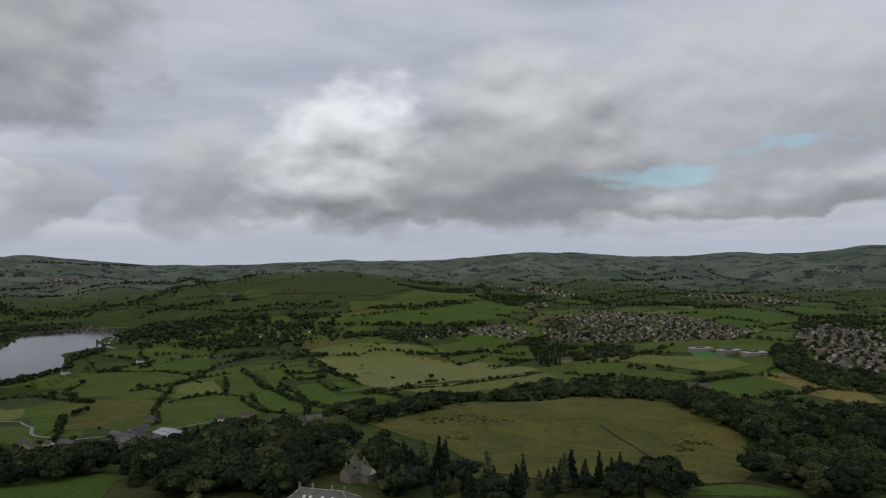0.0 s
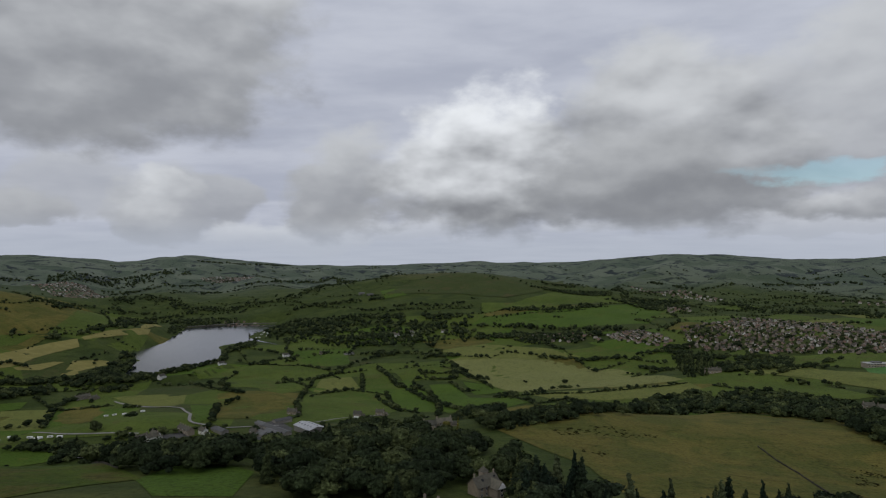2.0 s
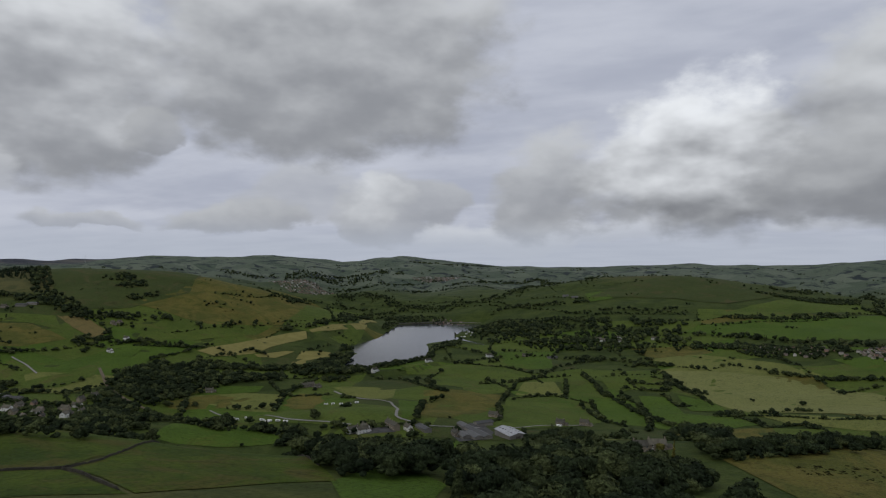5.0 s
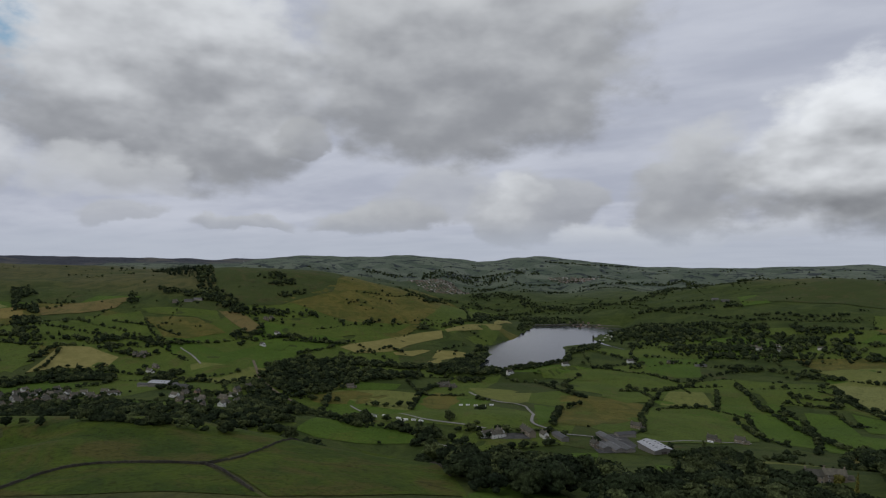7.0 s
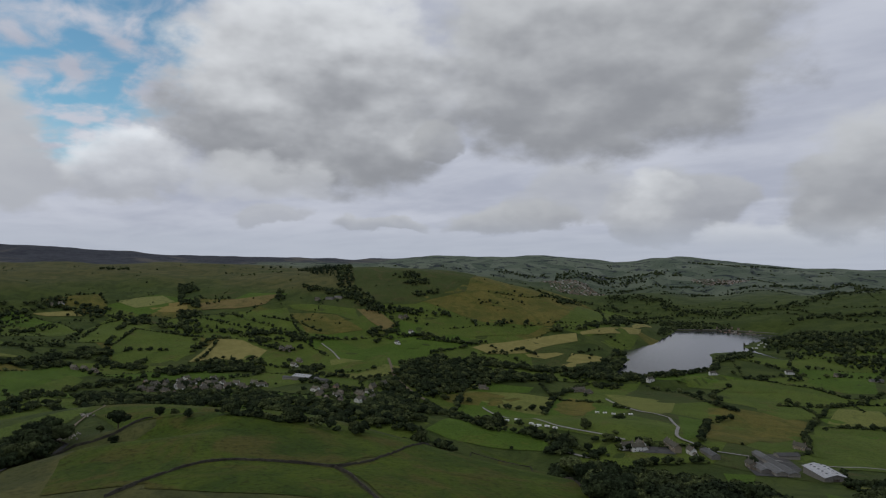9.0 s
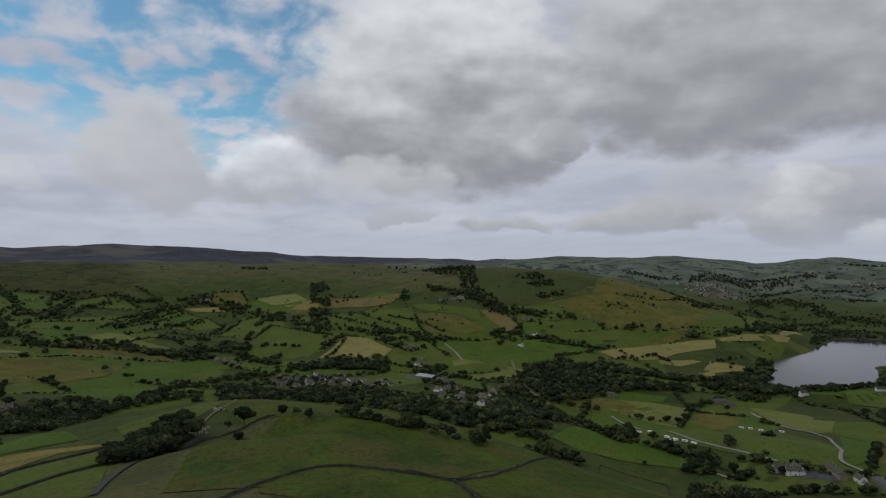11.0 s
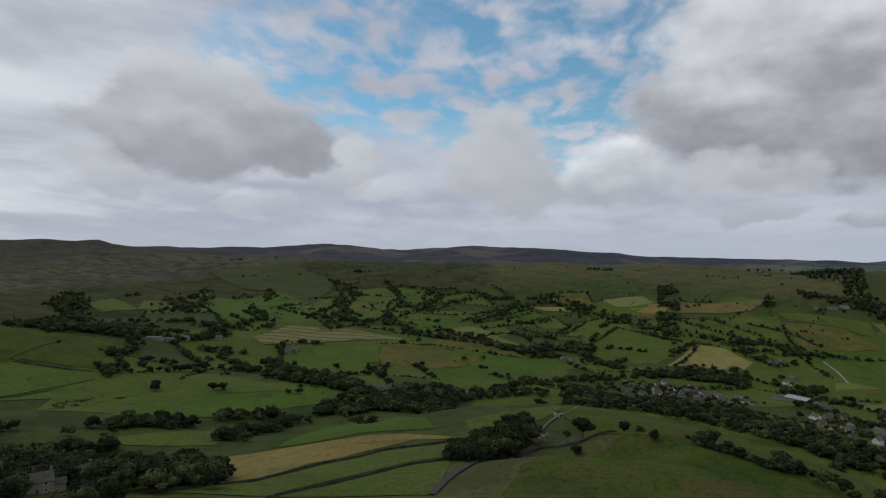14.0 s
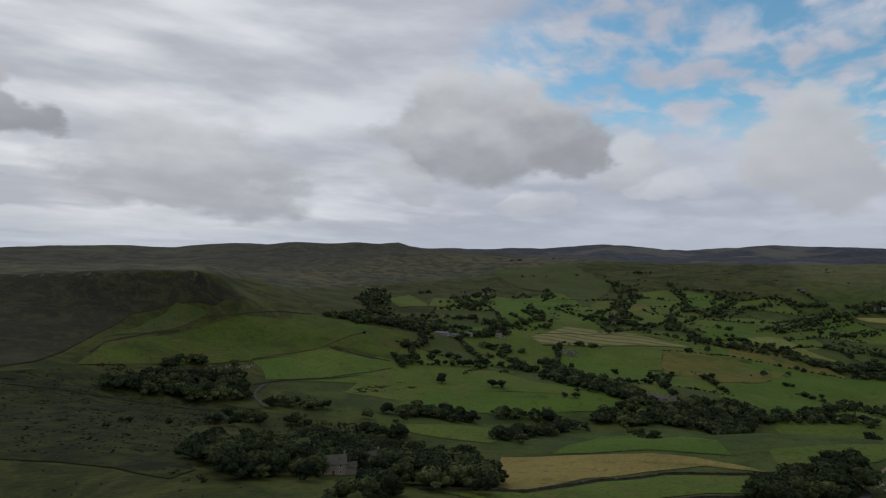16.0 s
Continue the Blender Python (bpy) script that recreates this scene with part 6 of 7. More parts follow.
town("village", 15, (-1211, 381), (-1155, 438), (-1086, 489), (-993, 453), (-1062, 385), (-1172, 356))
town("far", 90, (242, 3196), (433, 2788), (516, 2480), (449, 2358), (329, 2554))
town("far", 190, (-2455, 2360), (-2277, 2647), (-1947, 2390), (-2087, 2268))
town("far", 110, (-2006, 3136), (-1908, 3253), (-1711, 3205), (-1719, 3042))
town("far", 90, (886, 2539), (1043, 2485), (1244, 2220), (1056, 1946), (984, 2346))
town("far", 40, (-208, 1641), (-124, 1669), (23, 1632), (63, 1558), (-89, 1573))
town("far", 20, (-1177, 1976), (-1062, 2001), (-928, 1894), (-1071, 1906))
town("far", 22, (253, 2108), (330, 2128), (336, 1999), (251, 1951))

# ---- the plan: woods, hedges, rows of trees ----
wood("mix", 13, (-122, 256), (-115, 308), (-77, 310), (-61, 287), (-54, 329), (-25, 354), (-15, 298), (-25, 280))
wood("oak", 14, (-400, 560), (-365, 577), (-345, 602), (-310, 600), (-262, 548), (-175, 318), (-209, 320), (-350, 520))
wood("mix", 15, (-149, 296), (-174, 364), (-142, 356), (-258, 724), (-176, 580), (-89, 383), (-64, 376), (-54, 336), (-67, 289), (-71, 264), (-115, 259))
wood("mix", 13, (-44, 372), (-29, 387), (-20, 345), (-16, 278), (-35, 274), (-32, 294))
wood("oak", 14, (-160, 933), (-110, 930), (-53, 490), (-71, 490))
wood("oak", 14, (-175, 577), (-78, 434), (-50, 421), (-61, 374), (-92, 366))
wood("oak", 13, (38, 576), (78, 927), (151, 976), (224, 922), (297, 850), (296, 705), (284, 579), (272, 502), (231, 490), (221, 527), (225, 630), (191, 733), (133, 861))
wood("oak", 16, (172, 361), (212, 442), (231, 509), (285, 542), (324, 544), (375, 544), (222, 322), (174, 311), (185, 342))
wood("conifer", 15, (-23, 276), (-21, 315), (-7, 334), (13, 323), (32, 313), (51, 327), (61, 321), (74, 318), (95, 342), (110, 331), (123, 319), (120, 309), (103, 297))
wood("oak", 14, (-253, 322), (-440, 500), (-470, 535), (-436, 557), (-400, 566), (-330, 520), (-173, 323), (-181, 291), (-200, 284))
wood("oak", 12, (-372, 687), (-358, 714), (-327, 694), (-337, 672))
wood("poplar", 16, (178, 1298), (199, 1360), (254, 1336), (227, 1139), (175, 1130))
wood("oak", 11, (237, 1247), (359, 1212), (333, 1124), (239, 1149))
wood("oak", 12, (488, 945), (578, 1120), (620, 1106), (533, 937), (582, 851), (524, 759), (481, 785), (484, 863))
wood("sparse", 11, (740, 1363), (938, 1674), (1031, 1634), (1046, 1515), (881, 1277), (858, 1462))
wood("sparse", 11, (111, 2242), (235, 2299), (329, 2122), (300, 1931), (206, 2016))
wood("sparse", 10, (-908, 1765), (-863, 1869), (-630, 1860), (-360, 1821), (-243, 1679), (-305, 1544), (-495, 1544), (-664, 1558), (-792, 1593))
wood("sparse", 10, (-1385, 2005), (-1225, 2031), (-927, 1933), (-885, 1845), (-1133, 1775), (-1112, 1609))
wood("sparse", 9, (-242, 1673), (-125, 1693), (66, 1626), (62, 1527), (-115, 1553))
wood("oak", 13, (-1074, 740), (-1100, 848), (-987, 873), (-920, 930), (-917, 1006), (-880, 951), (-908, 834), (-895, 759), (-892, 655), (-929, 627))
wood("oak", 12, (-929, 1018), (-923, 1157), (-954, 1235), (-906, 1216), (-873, 1115), (-868, 1037))
wood("sparse", 12, (-946, 607), (-1034, 715), (-891, 676), (-811, 660), (-663, 516), (-681, 474), (-723, 462))
wood("sparse", 10, (-1878, 532), (-2084, 583), (-2080, 623), (-1873, 599), (-1743, 544), (-1652, 503), (-1766, 527))
wood("oak", 10, (-2529, 1325), (-2600, 1436), (-1617, 930), (-1450, 915), (-1369, 928), (-1393, 867), (-1493, 864), (-1614, 882))
wood("oak", 10, (-1552, 1053), (-1569, 1082), (-1549, 1134), (-1504, 1112), (-1519, 1058))
wood("oak", 9, (-1459, 1027), (-1456, 1087), (-1437, 1101), (-1447, 1045))
wood("conifer", 9, (-2258, 1056), (-2589, 1380), (-1755, 953), (-1858, 920))
wood("sparse", 10, (-1699, 483), (-2046, 583), (-1927, 606), (-1645, 529), (-1479, 470), (-1627, 473))
wood("oak", 11, (-551, 120), (-1081, 212), (-957, 292), (-952, 391), (-851, 436), (-720, 479), (-666, 490), (-652, 480), (-690, 448), (-743, 404), (-854, 358), (-918, 283), (-912, 193))
wood("oak", 12, (-819, -42), (-922, 6), (-891, 52), (-770, 38), (-757, -35))
wood("sparse", 10, (-918, -513), (-1076, -479), (-1176, -409), (-1232, -435), (-1271, -317), (-1141, -372), (-985, -425), (-968, -451))
wood("oak", 11, (-410, 79), (-442, 92), (-459, 111), (-441, 122), (-405, 110), (-382, 89), (-382, 84))
wood("oak", 11, (-427, -202), (-465, -212), (-466, -181), (-473, -162), (-464, -118), (-477, -87), (-354, -17), (-331, -7), (-324, -38), (-335, -57), (-340, -88), (-321, -106))
wood("oak", 10, (-484, -253), (-495, -237), (-486, -229), (-474, -243))
wood("oak", 10, (-538, -235), (-547, -213), (-558, -192), (-540, -231))
wood("oak", 13, (-434, -426), (-488, -436), (-518, -436), (-592, -416), (-543, -353), (-523, -335), (-471, -374), (-459, -394), (-436, -407))
wood("oak", 11, (-335, -181), (-379, -189), (-376, -131), (-328, -77), (-305, -76), (-287, -101), (-287, -118))
wood("oak", 10, (-294, -50), (-309, -41), (-305, -33), (-296, -41))
wood("sparse", 11, (-1104, 325), (-992, 363), (-979, 431), (-877, 435), (-877, 393), (-943, 287))
wood("sparse", 10, (-1301, 372), (-1278, 468), (-1230, 556), (-1145, 621), (-1116, 577), (-1185, 510), (-1251, 442), (-1242, 358))
wood("sparse", 10, (-1305, 345), (-1257, 492), (-1205, 519), (-1243, 442), (-1258, 314))
wood("oak", 9, (-175, 2366), (118, 2399), (114, 2308), (-48, 2287))
wood("oak", 9, (-251, 1980), (-43, 2027), (102, 2067), (-7, 2003), (-180, 1964))
wood("oak", 12, (-1063, 849), (-1003, 915), (-973, 981), (-950, 1023), (-931, 1166), (-976, 1263), (-1004, 1427), (-1091, 1646), (-1112, 1632), (-1030, 1401), (-1012, 1307), (-989, 1261), (-943, 1161), (-955, 1080), (-1001, 1008), (-1071, 912))
wood("oak", 11, (-864, 1032), (-867, 1107), (-813, 1163), (-826, 1255), (-794, 1344), (-839, 1432), (-812, 1538), (-783, 1484), (-809, 1400), (-761, 1314), (-774, 1199), (-789, 1120), (-805, 997))
tree_line("trees", (-283, -50), (-288, -47), (-293, -44), (-301, -36), (-315, -36))
tree_line("trees", (-292, -52), (-300, -45), (-317, -43))
tree_line("hedge", (-405, 1298), (-355, 1213), (-316, 1133), (-285, 1137), (-251, 1101), (-211, 1008), (-186, 870))
tree_line("hedge", (-315, 1276), (-286, 1227), (-234, 1218), (-234, 1291))
tree_line("hedge", (-233, 1187), (-195, 1123), (-166, 1130))
tree_line("hedge", (-465, 1089), (-493, 1167), (-479, 1234), (-423, 1279))
tree_line("hedge", (-314, 1059), (-269, 952), (-225, 916))
tree_line("hedge", (-252, 1311), (-206, 1250), (-160, 1214))
tree_line("hedge", (-562, 1178), (-469, 1087), (-426, 947), (-359, 808), (-362, 765))
tree_line("hedge", (-426, 1252), (-370, 1095))
tree_line("hedge", (-435, 1031), (-390, 1088), (-310, 1062))
tree_line("hedge", (-123, 1098), (-58, 955), (-27, 989), (6, 958))
tree_line("trees", (-470, 1343), (-420, 1479), (-291, 1443), (-183, 1406), (-153, 1475), (-38, 1418))
tree_line("trees", (-635, 1329), (-598, 1428), (-537, 1491))
tree_line("hedge", (-698, 1087), (-593, 1007), (-533, 976))
tree_line("trees", (-428, 714), (-519, 876), (-518, 947))
tree_line("trees", (-504, 632), (-468, 650), (-432, 668))
tree_line("hedge", (-878, 918), (-789, 869), (-731, 921))
tree_line("trees", (-791, 1015), (-807, 1106), (-768, 1174), (-771, 1260), (-763, 1296), (-814, 1387), (-788, 1458), (-678, 1418))
tree_line("trees", (249, 1104), (267, 1099), (285, 1076))
tree_line("trees", (298, 1038), (316, 993))
tree_line("trees", (356, 916), (369, 889))
tree_line("trees", (334, 1007), (351, 959))
tree_line("hedge", (199, 1045), (257, 924), (313, 875))
tree_line("trees", (-54, 493), (-29, 521), (-2, 583), (55, 942))
tree_line("trees", (-668, 579), (-581, 605), (-490, 605), (-460, 607))
tree_line("trees", (-882, 697), (-847, 732))
tree_line("trees", (-815, 753), (-731, 798))
tree_line("hedge", (-545, 1103), (-505, 1151), (-475, 1253), (-474, 1337))
tree_line("hedge", (-409, 1298), (-323, 1160), (-272, 1084), (-230, 1058), (-204, 962))
tree_line("hedge", (-329, 1045), (-271, 950), (-249, 921))
tree_line("hedge", (-305, 1254), (-227, 1270), (-197, 1225), (-171, 1233))
tree_line("hedge", (-276, 1315), (-230, 1290))
tree_line("hedge", (-727, 1304), (-629, 1293), (-580, 1318), (-498, 1260))
tree_line("trees", (-1586, 439), (-1542, 489), (-1522, 557), (-1411, 595), (-1339, 633), (-1314, 717))
tree_line("trees", (-1677, 595), (-1557, 626), (-1432, 661))
tree_line("trees", (-1803, 579), (-1791, 619))
tree_line("trees", (-1326, 429), (-1362, 462), (-1464, 517))
tree_line("trees", (-1308, 424), (-1295, 483), (-1290, 549))
tree_line("hedge", (-1537, 713), (-1423, 681), (-1364, 679))
tree_line("trees", (-1087, 925), (-1093, 1078), (-1043, 1083))
tree_line("trees", (-1246, 985), (-1234, 1078), (-1191, 1189), (-1179, 1368), (-1152, 1483))
tree_line("hedge", (-1409, 1244), (-1355, 1346), (-1371, 1481), (-1610, 1985))
tree_line("trees", (-1292, 795), (-1237, 817), (-1226, 909), (-1184, 940))
tree_line("trees", (-1010, 1283), (-1026, 1395), (-1104, 1636))
tree_line("trees", (-1020, 1151), (-1017, 1270))
tree_line("hedge", (-1207, 867), (-1158, 982))
tree_line("hedge", (-439, 685), (-402, 698))
tree_line("trees", (-1371, -255), (-1351, -199), (-1355, -95), (-1390, -5), (-1397, 117), (-1373, 223))
tree_line("hedge", (-1732, 31), (-1974, 155), (-2005, 251))
tree_line("hedge", (-1624, 273), (-1794, 329), (-1829, 387))
tree_line("trees", (-1305, 368), (-1285, 454), (-1264, 529))
tree_line("trees", (-1204, 207), (-1152, 295))
tree_line("hedge", (-1668, -102), (-1806, -63))
tree_line("trees", (-1433, -135), (-1654, -117), (-1787, -74))
tree_line("hedge", (-1684, 58), (-1853, 123), (-1953, 200))
tree_line("hedge", (-1518, 311), (-1663, 388), (-1592, 430), (-1508, 491))
tree_line("trees", (-1382, -296), (-1675, -312), (-2140, -396))
tree_line("trees", (-1020, -90), (-947, -51))
tree_line("trees", (-551, -197), (-600, -198), (-612, -179), (-625, -160))
tree_line("hedge", (-1675, 3), (-1647, -106), (-1668, -238))
tree_line("hedge", (-1417, 42), (-1519, 112), (-1539, 199))
tree_line("trees", (-906, -413), (-823, -343), (-864, -323), (-904, -283))
tree_line("trees", (-894, -541), (-1097, -561), (-1219, -508), (-1273, -411))
tree_line("hedge", (-269, 1362), (-203, 1251), (-145, 1144))
tree_line("hedge", (-87, 1054), (14, 1014), (168, 1086))
tree_line("hedge", (-272, 1879), (-144, 1942), (28, 2003))
tree_line("hedge", (-655, 1935), (-532, 1986), (-322, 1983))
tree_line("trees", (-887, 2217), (-743, 2195), (-641, 2177))
tree_line("trees", (-1706, 2468), (-1750, 2820), (-1308, 2728), (-1314, 3283))
tree_line("trees", (-2002, 3053), (-1811, 3240), (-1430, 3096), (-1344, 3434))
tree_line("hedge", (-1393, 2311), (-1040, 2209), (-824, 2059))
tree_line("trees", (-1455, 2103), (-1288, 2204), (-1037, 2156), (-773, 2029))
tree_line("trees", (-1344, 1376), (-1759, 1988), (-1666, 2073), (-1469, 2123))
tree_line("trees", (-1331, 670), (-1277, 750), (-1254, 832))
tree_line("hedge", (-1578, 657), (-1446, 708), (-1365, 713))
tree_line("trees", (-1156, 545), (-1092, 617), (-1079, 689))
tree_line("hedge", (-400, 195), (-374, 221), (-382, 247))
tree_line("trees", (-370, 235), (-350, 250), (-344, 259))
tree_line("trees", (-2166, -441), (-1944, -357), (-1638, -288), (-1505, -202))
tree_line("trees", (-1468, -309), (-1438, -250), (-1418, -184), (-1528, -155))
tree_line("trees", (-1578, -164), (-1872, -200), (-1720, -116), (-2005, -69))
tree_line("trees", (-1459, -130), (-1399, -50), (-1411, 31))
tree_line("trees", (-1597, 8), (-1726, 57), (-1908, 99))
tree_line("trees", (-1544, 62), (-1664, 141), (-1866, 222))
tree_line("trees", (-1387, -48), (-1376, 22), (-1393, 111), (-1376, 188), (-1367, 220))
tree_line("trees", (-1194, -707), (-1373, -758))
tree_line("trees", (-1332, -593), (-1420, -550), (-1607, -626))
tree_line("trees", (-1164, -651), (-1215, -629))
tree_line("trees", (-1716, -506), (-1876, -524))
tree_line("trees", (-1431, -451), (-1317, -369), (-1307, -330))
tree_line("trees", (-2139, -436), (-2134, -381), (-1820, -291), (-1620, -272))
tree_line("trees", (-1481, -266), (-1384, -181))
tree_line("trees", (-1765, -192), (-1726, -127))
tree_line("trees", (-1963, -180), (-2021, -97))
tree_line("trees", (-1850, -41), (-1999, 20), (-2006, 125))
tree_line("trees", (-1658, -84), (-1808, -37))
tree_line("trees", (-1623, 47), (-1762, 122), (-1917, 198))
tree_line("trees", (-1610, 144), (-1558, 203), (-1612, 272))
tree_line("trees", (-1470, 881), (-1368, 896), (-1272, 866), (-1286, 805))
tree_line("trees", (-1429, 903), (-1322, 976))
tree_line("trees", (-1403, 1259), (-1302, 1296))
tree_line("trees", (-2066, 2028), (-1848, 1947), (-1681, 1966), (-1213, 1505))
tree_line("trees", (-1367, 1189), (-1313, 1222))
tree_line("trees", (-1437, 1461), (-1744, 1919))
tree_line("trees", (-756, 1577), (-705, 1681), (-581, 1612), (-509, 1676))
tree_line("trees", (-891, 1937), (-683, 1795), (-517, 1814), (-343, 1781))
tree_line("trees", (-872, 2073), (-559, 1961), (-299, 2019))
tree_line("trees", (-530, 1552), (-431, 1622), (-306, 1589))
tree_line("trees", (-249, 1686), (-97, 1587), (24, 1615))
tree_line("trees", (-2, 1394), (88, 1382), (166, 1300))
tree_line("trees", (111, 1394), (191, 1411))
tree_line("trees", (-1236, 3159), (-1140, 3201), (-684, 2554))
tree_line("trees", (378, 1985), (597, 2144), (784, 1909), (892, 1821))
tree_line("trees", (570, 2431), (844, 2616), (1058, 2327), (1059, 1889))
tree_line("trees", (1407, 3501), (1408, 3094), (1585, 2918))
tree_line("trees", (951, 3414), (1014, 3061))
tree_line("trees", (174, 2298), (306, 2223), (401, 2012))
tree_line("trees", (-1656, 532), (-1544, 586), (-1411, 636), (-1338, 659))
tree_line("trees", (-1274, 497), (-1199, 563), (-1119, 596))
tree_line("trees", (-2275, 1050), (-1955, 1053), (-1604, 892), (-1461, 912))
belt(60, (-1345, 1952), (-844, 1866), (-671, 1905), (-301, 1871))
belt(30, (-1157, 1234), (-1137, 1326), (-1154, 1468), (-1443, 1985), (-1345, 1967))
belt(30, (-1312, 1424), (-1649, 1995))
belt(35, (-1507, 2239), (-1368, 2171), (-1197, 2154))
belt(50, (-1662, 2635), (-1690, 2899), (-1559, 2966), (-1446, 3183), (-1337, 3445), (-751, 2549))
belt(35, (-1238, 2165), (-1162, 2215), (-1078, 2252), (-978, 2312), (-1236, 3102))
belt(35, (-997, 2041), (-892, 2085), (-786, 2109), (-652, 2150))
belt(18, (-681, 1986), (-519, 2036), (-328, 2034))
belt(110, (-2485, 2633), (-2397, 2705), (-2330, 2849), (-2180, 2882), (-2184, 3090), (-2070, 3168))
belt(90, (-1776, 2189), (-1709, 2295), (-1555, 2294))
belt(60, (-834, 1844), (-716, 1783), (-593, 1687), (-499, 1648), (-412, 1710), (-292, 1816))
belt(50, (-650, 1619), (-542, 1633), (-468, 1708))
belt(22, (-490, 1477), (-382, 1446), (-263, 1428))
belt(50, (-2315, 3604), (-2177, 3697), (-1990, 3747), (-1957, 4126))
belt(45, (-255, 1649), (-148, 1645), (-73, 1601), (56, 1622))
belt(35, (-276, 1782), (-79, 1741), (65, 1671), (156, 1641))
belt(14, (-155, 2018), (-10, 2048), (91, 2106))
belt(35, (-160, 2545), (-46, 2459), (184, 3227), (159, 2296))
belt(35, (136, 2231), (251, 2227), (346, 2232))
belt(45, (305, 3340), (428, 3290), (529, 3079), (673, 3027))
belt(50, (460, 2242), (507, 2133), (551, 1978), (699, 1950), (818, 2098))
belt(45, (839, 3191), (988, 3255), (1071, 3152), (1229, 3145))
belt(50, (774, 2483), (977, 2578), (1284, 2701))
belt(35, (1014, 3473), (1108, 3336), (1211, 3365))
belt(50, (743, 1927), (892, 1882))
belt(40, (198, 1444), (205, 1329), (266, 1281), (370, 1245))
belt(18, (-77, 1427), (24, 1391), (84, 1384))
belt(18, (122, 1291), (160, 1241), (209, 1169))
belt(10, (353, 1131), (430, 1143))
belt(30, (271, 1626), (292, 1481), (303, 1400))
belt(40, (-2043, 227), (-2029, 308))
belt(36, (-1992, 312), (-1846, 381), (-1733, 425), (-1626, 459), (-1539, 505), (-1523, 578), (-1401, 640), (-1298, 681))
belt(8, (-1760, 379), (-1585, 322), (-1467, 298))
belt(32, (-1462, 258), (-1467, 298))
belt(18, (-1459, 322), (-1458, 379))
belt(25, (-1414, 180), (-1442, 251), (-1365, 297), (-1313, 349))
belt(16, (-1384, 433), (-1451, 486), (-1479, 512))
belt(24, (-1527, 565), (-1422, 582), (-1329, 591), (-1285, 616), (-1269, 647))
belt(28, (-1316, 447), (-1312, 507), (-1250, 543), (-1252, 572), (-1250, 620))
belt(14, (-1646, 576), (-1654, 613))
belt(20, (-1794, 782), (-1668, 739))
belt(36, (-1739, 837), (-1661, 861), (-1527, 871), (-1427, 900), (-1383, 957), (-1309, 1040))
belt(55, (-1643, 1106), (-1535, 1105))
belt(22, (-1462, 1028), (-1452, 1106))
belt(18, (-1283, 785), (-1296, 838), (-1240, 864), (-1190, 934), (-1151, 970))
belt(28, (-2467, 417), (-2415, 511))
belt(22, (-2408, 949), (-2365, 1104))
belt(36, (-1933, 1840), (-1792, 1912), (-1356, 1482), (-1617, 1952))
belt(28, (-1792, 1945), (-1677, 2092), (-1550, 2075), (-1464, 2101))
belt(18, (-1252, 1062), (-1211, 1191), (-1174, 1236))
belt(50, (-1188, 1520), (-1489, 2029), (-1411, 2064), (-1365, 2139))
belt(50, (-1733, 2356), (-1519, 2219), (-1402, 2159), (-1314, 2208), (-1203, 2211))
belt(70, (-2125, 2574), (-1982, 2785), (-1920, 2945), (-1765, 3091))
belt(70, (-2685, 2381), (-2567, 2646), (-2408, 2834), (-2285, 3094))
belt(35, (-1077, 2270), (-1036, 2520), (-1232, 3237))
belt(22, (-1269, -758), (-1029, -544))
belt(22, (-907, -565), (-951, -508), (-1098, -508), (-1089, -442))
belt(20, (-1532, -676), (-1336, -526), (-1669, -631))
belt(28, (-1076, -336), (-1078, -270), (-917, -153), (-849, -59))
belt(14, (-821, -378), (-909, -402))
belt(22, (-2078, -106), (-2016, 77), (-2033, 255), (-1877, 339))
belt(14, (-1472, -43), (-1450, 59))
belt(18, (-1385, 74), (-1366, 202), (-1343, 313), (-1453, 404))
belt(18, (-922, 76), (-1165, 186), (-1250, 349), (-1061, 394))
belt(36, (-1197, -704), (-1526, -899), (-1223, -671))
belt(14, (-1560, -793), (-1564, -761))
belt(22, (-1521, -667), (-1606, -645), (-1838, -720))
belt(14, (-1385, -571), (-1516, -583))
belt(12, (-886, -562), (-913, -528), (-1057, -582))
belt(18, (-899, -512), (-966, -484), (-1172, -491), (-1242, -401))
belt(11, (-1051, -566), (-1139, -549), (-1244, -466))
belt(22, (-796, -356), (-887, -381), (-956, -413), (-996, -459))
belt(26, (-1056, -366), (-1068, -325))
belt(14, (-890, -322), (-930, -296))
belt(32, (-2194, -463), (-2153, -403), (-1963, -313), (-1768, -325), (-1570, -247), (-1389, -241), (-1428, -189))
belt(18, (-1982, -593), (-1736, -511))
belt(18, (-1526, -470), (-1323, -357), (-1223, -384))
belt(26, (-2413, -456), (-2436, -354))
belt(18, (-2229, -277), (-2021, -206), (-1748, -147), (-1640, -173), (-1425, -122))
belt(18, (-2128, -223), (-2041, -92), (-1887, -115))
belt(14, (-1623, -122), (-1737, -90), (-1996, -57))
belt(14, (-1827, -43), (-1970, 28), (-2019, 138), (-1975, 159))
belt(32, (-1446, -144), (-1392, -83), (-1385, -28), (-1428, 48), (-1391, 100), (-1406, 174), (-1483, 275))
belt(26, (-1630, 48), (-1764, 88), (-1933, 136), (-1979, 207), (-2050, 247), (-2044, 315))
belt(28, (-1994, 316), (-1892, 388), (-1791, 435))
belt(16, (-1691, 125), (-1754, 182), (-1818, 235))
belt(8, (-1604, 244), (-1858, 323))
belt(13, (-1551, 319), (-1751, 382), (-1821, 441))
belt(28, (-1461, 259), (-1454, 304))
belt(14, (-1547, 197), (-1512, 245))
belt(18, (-2538, -953), (-2740, -831))
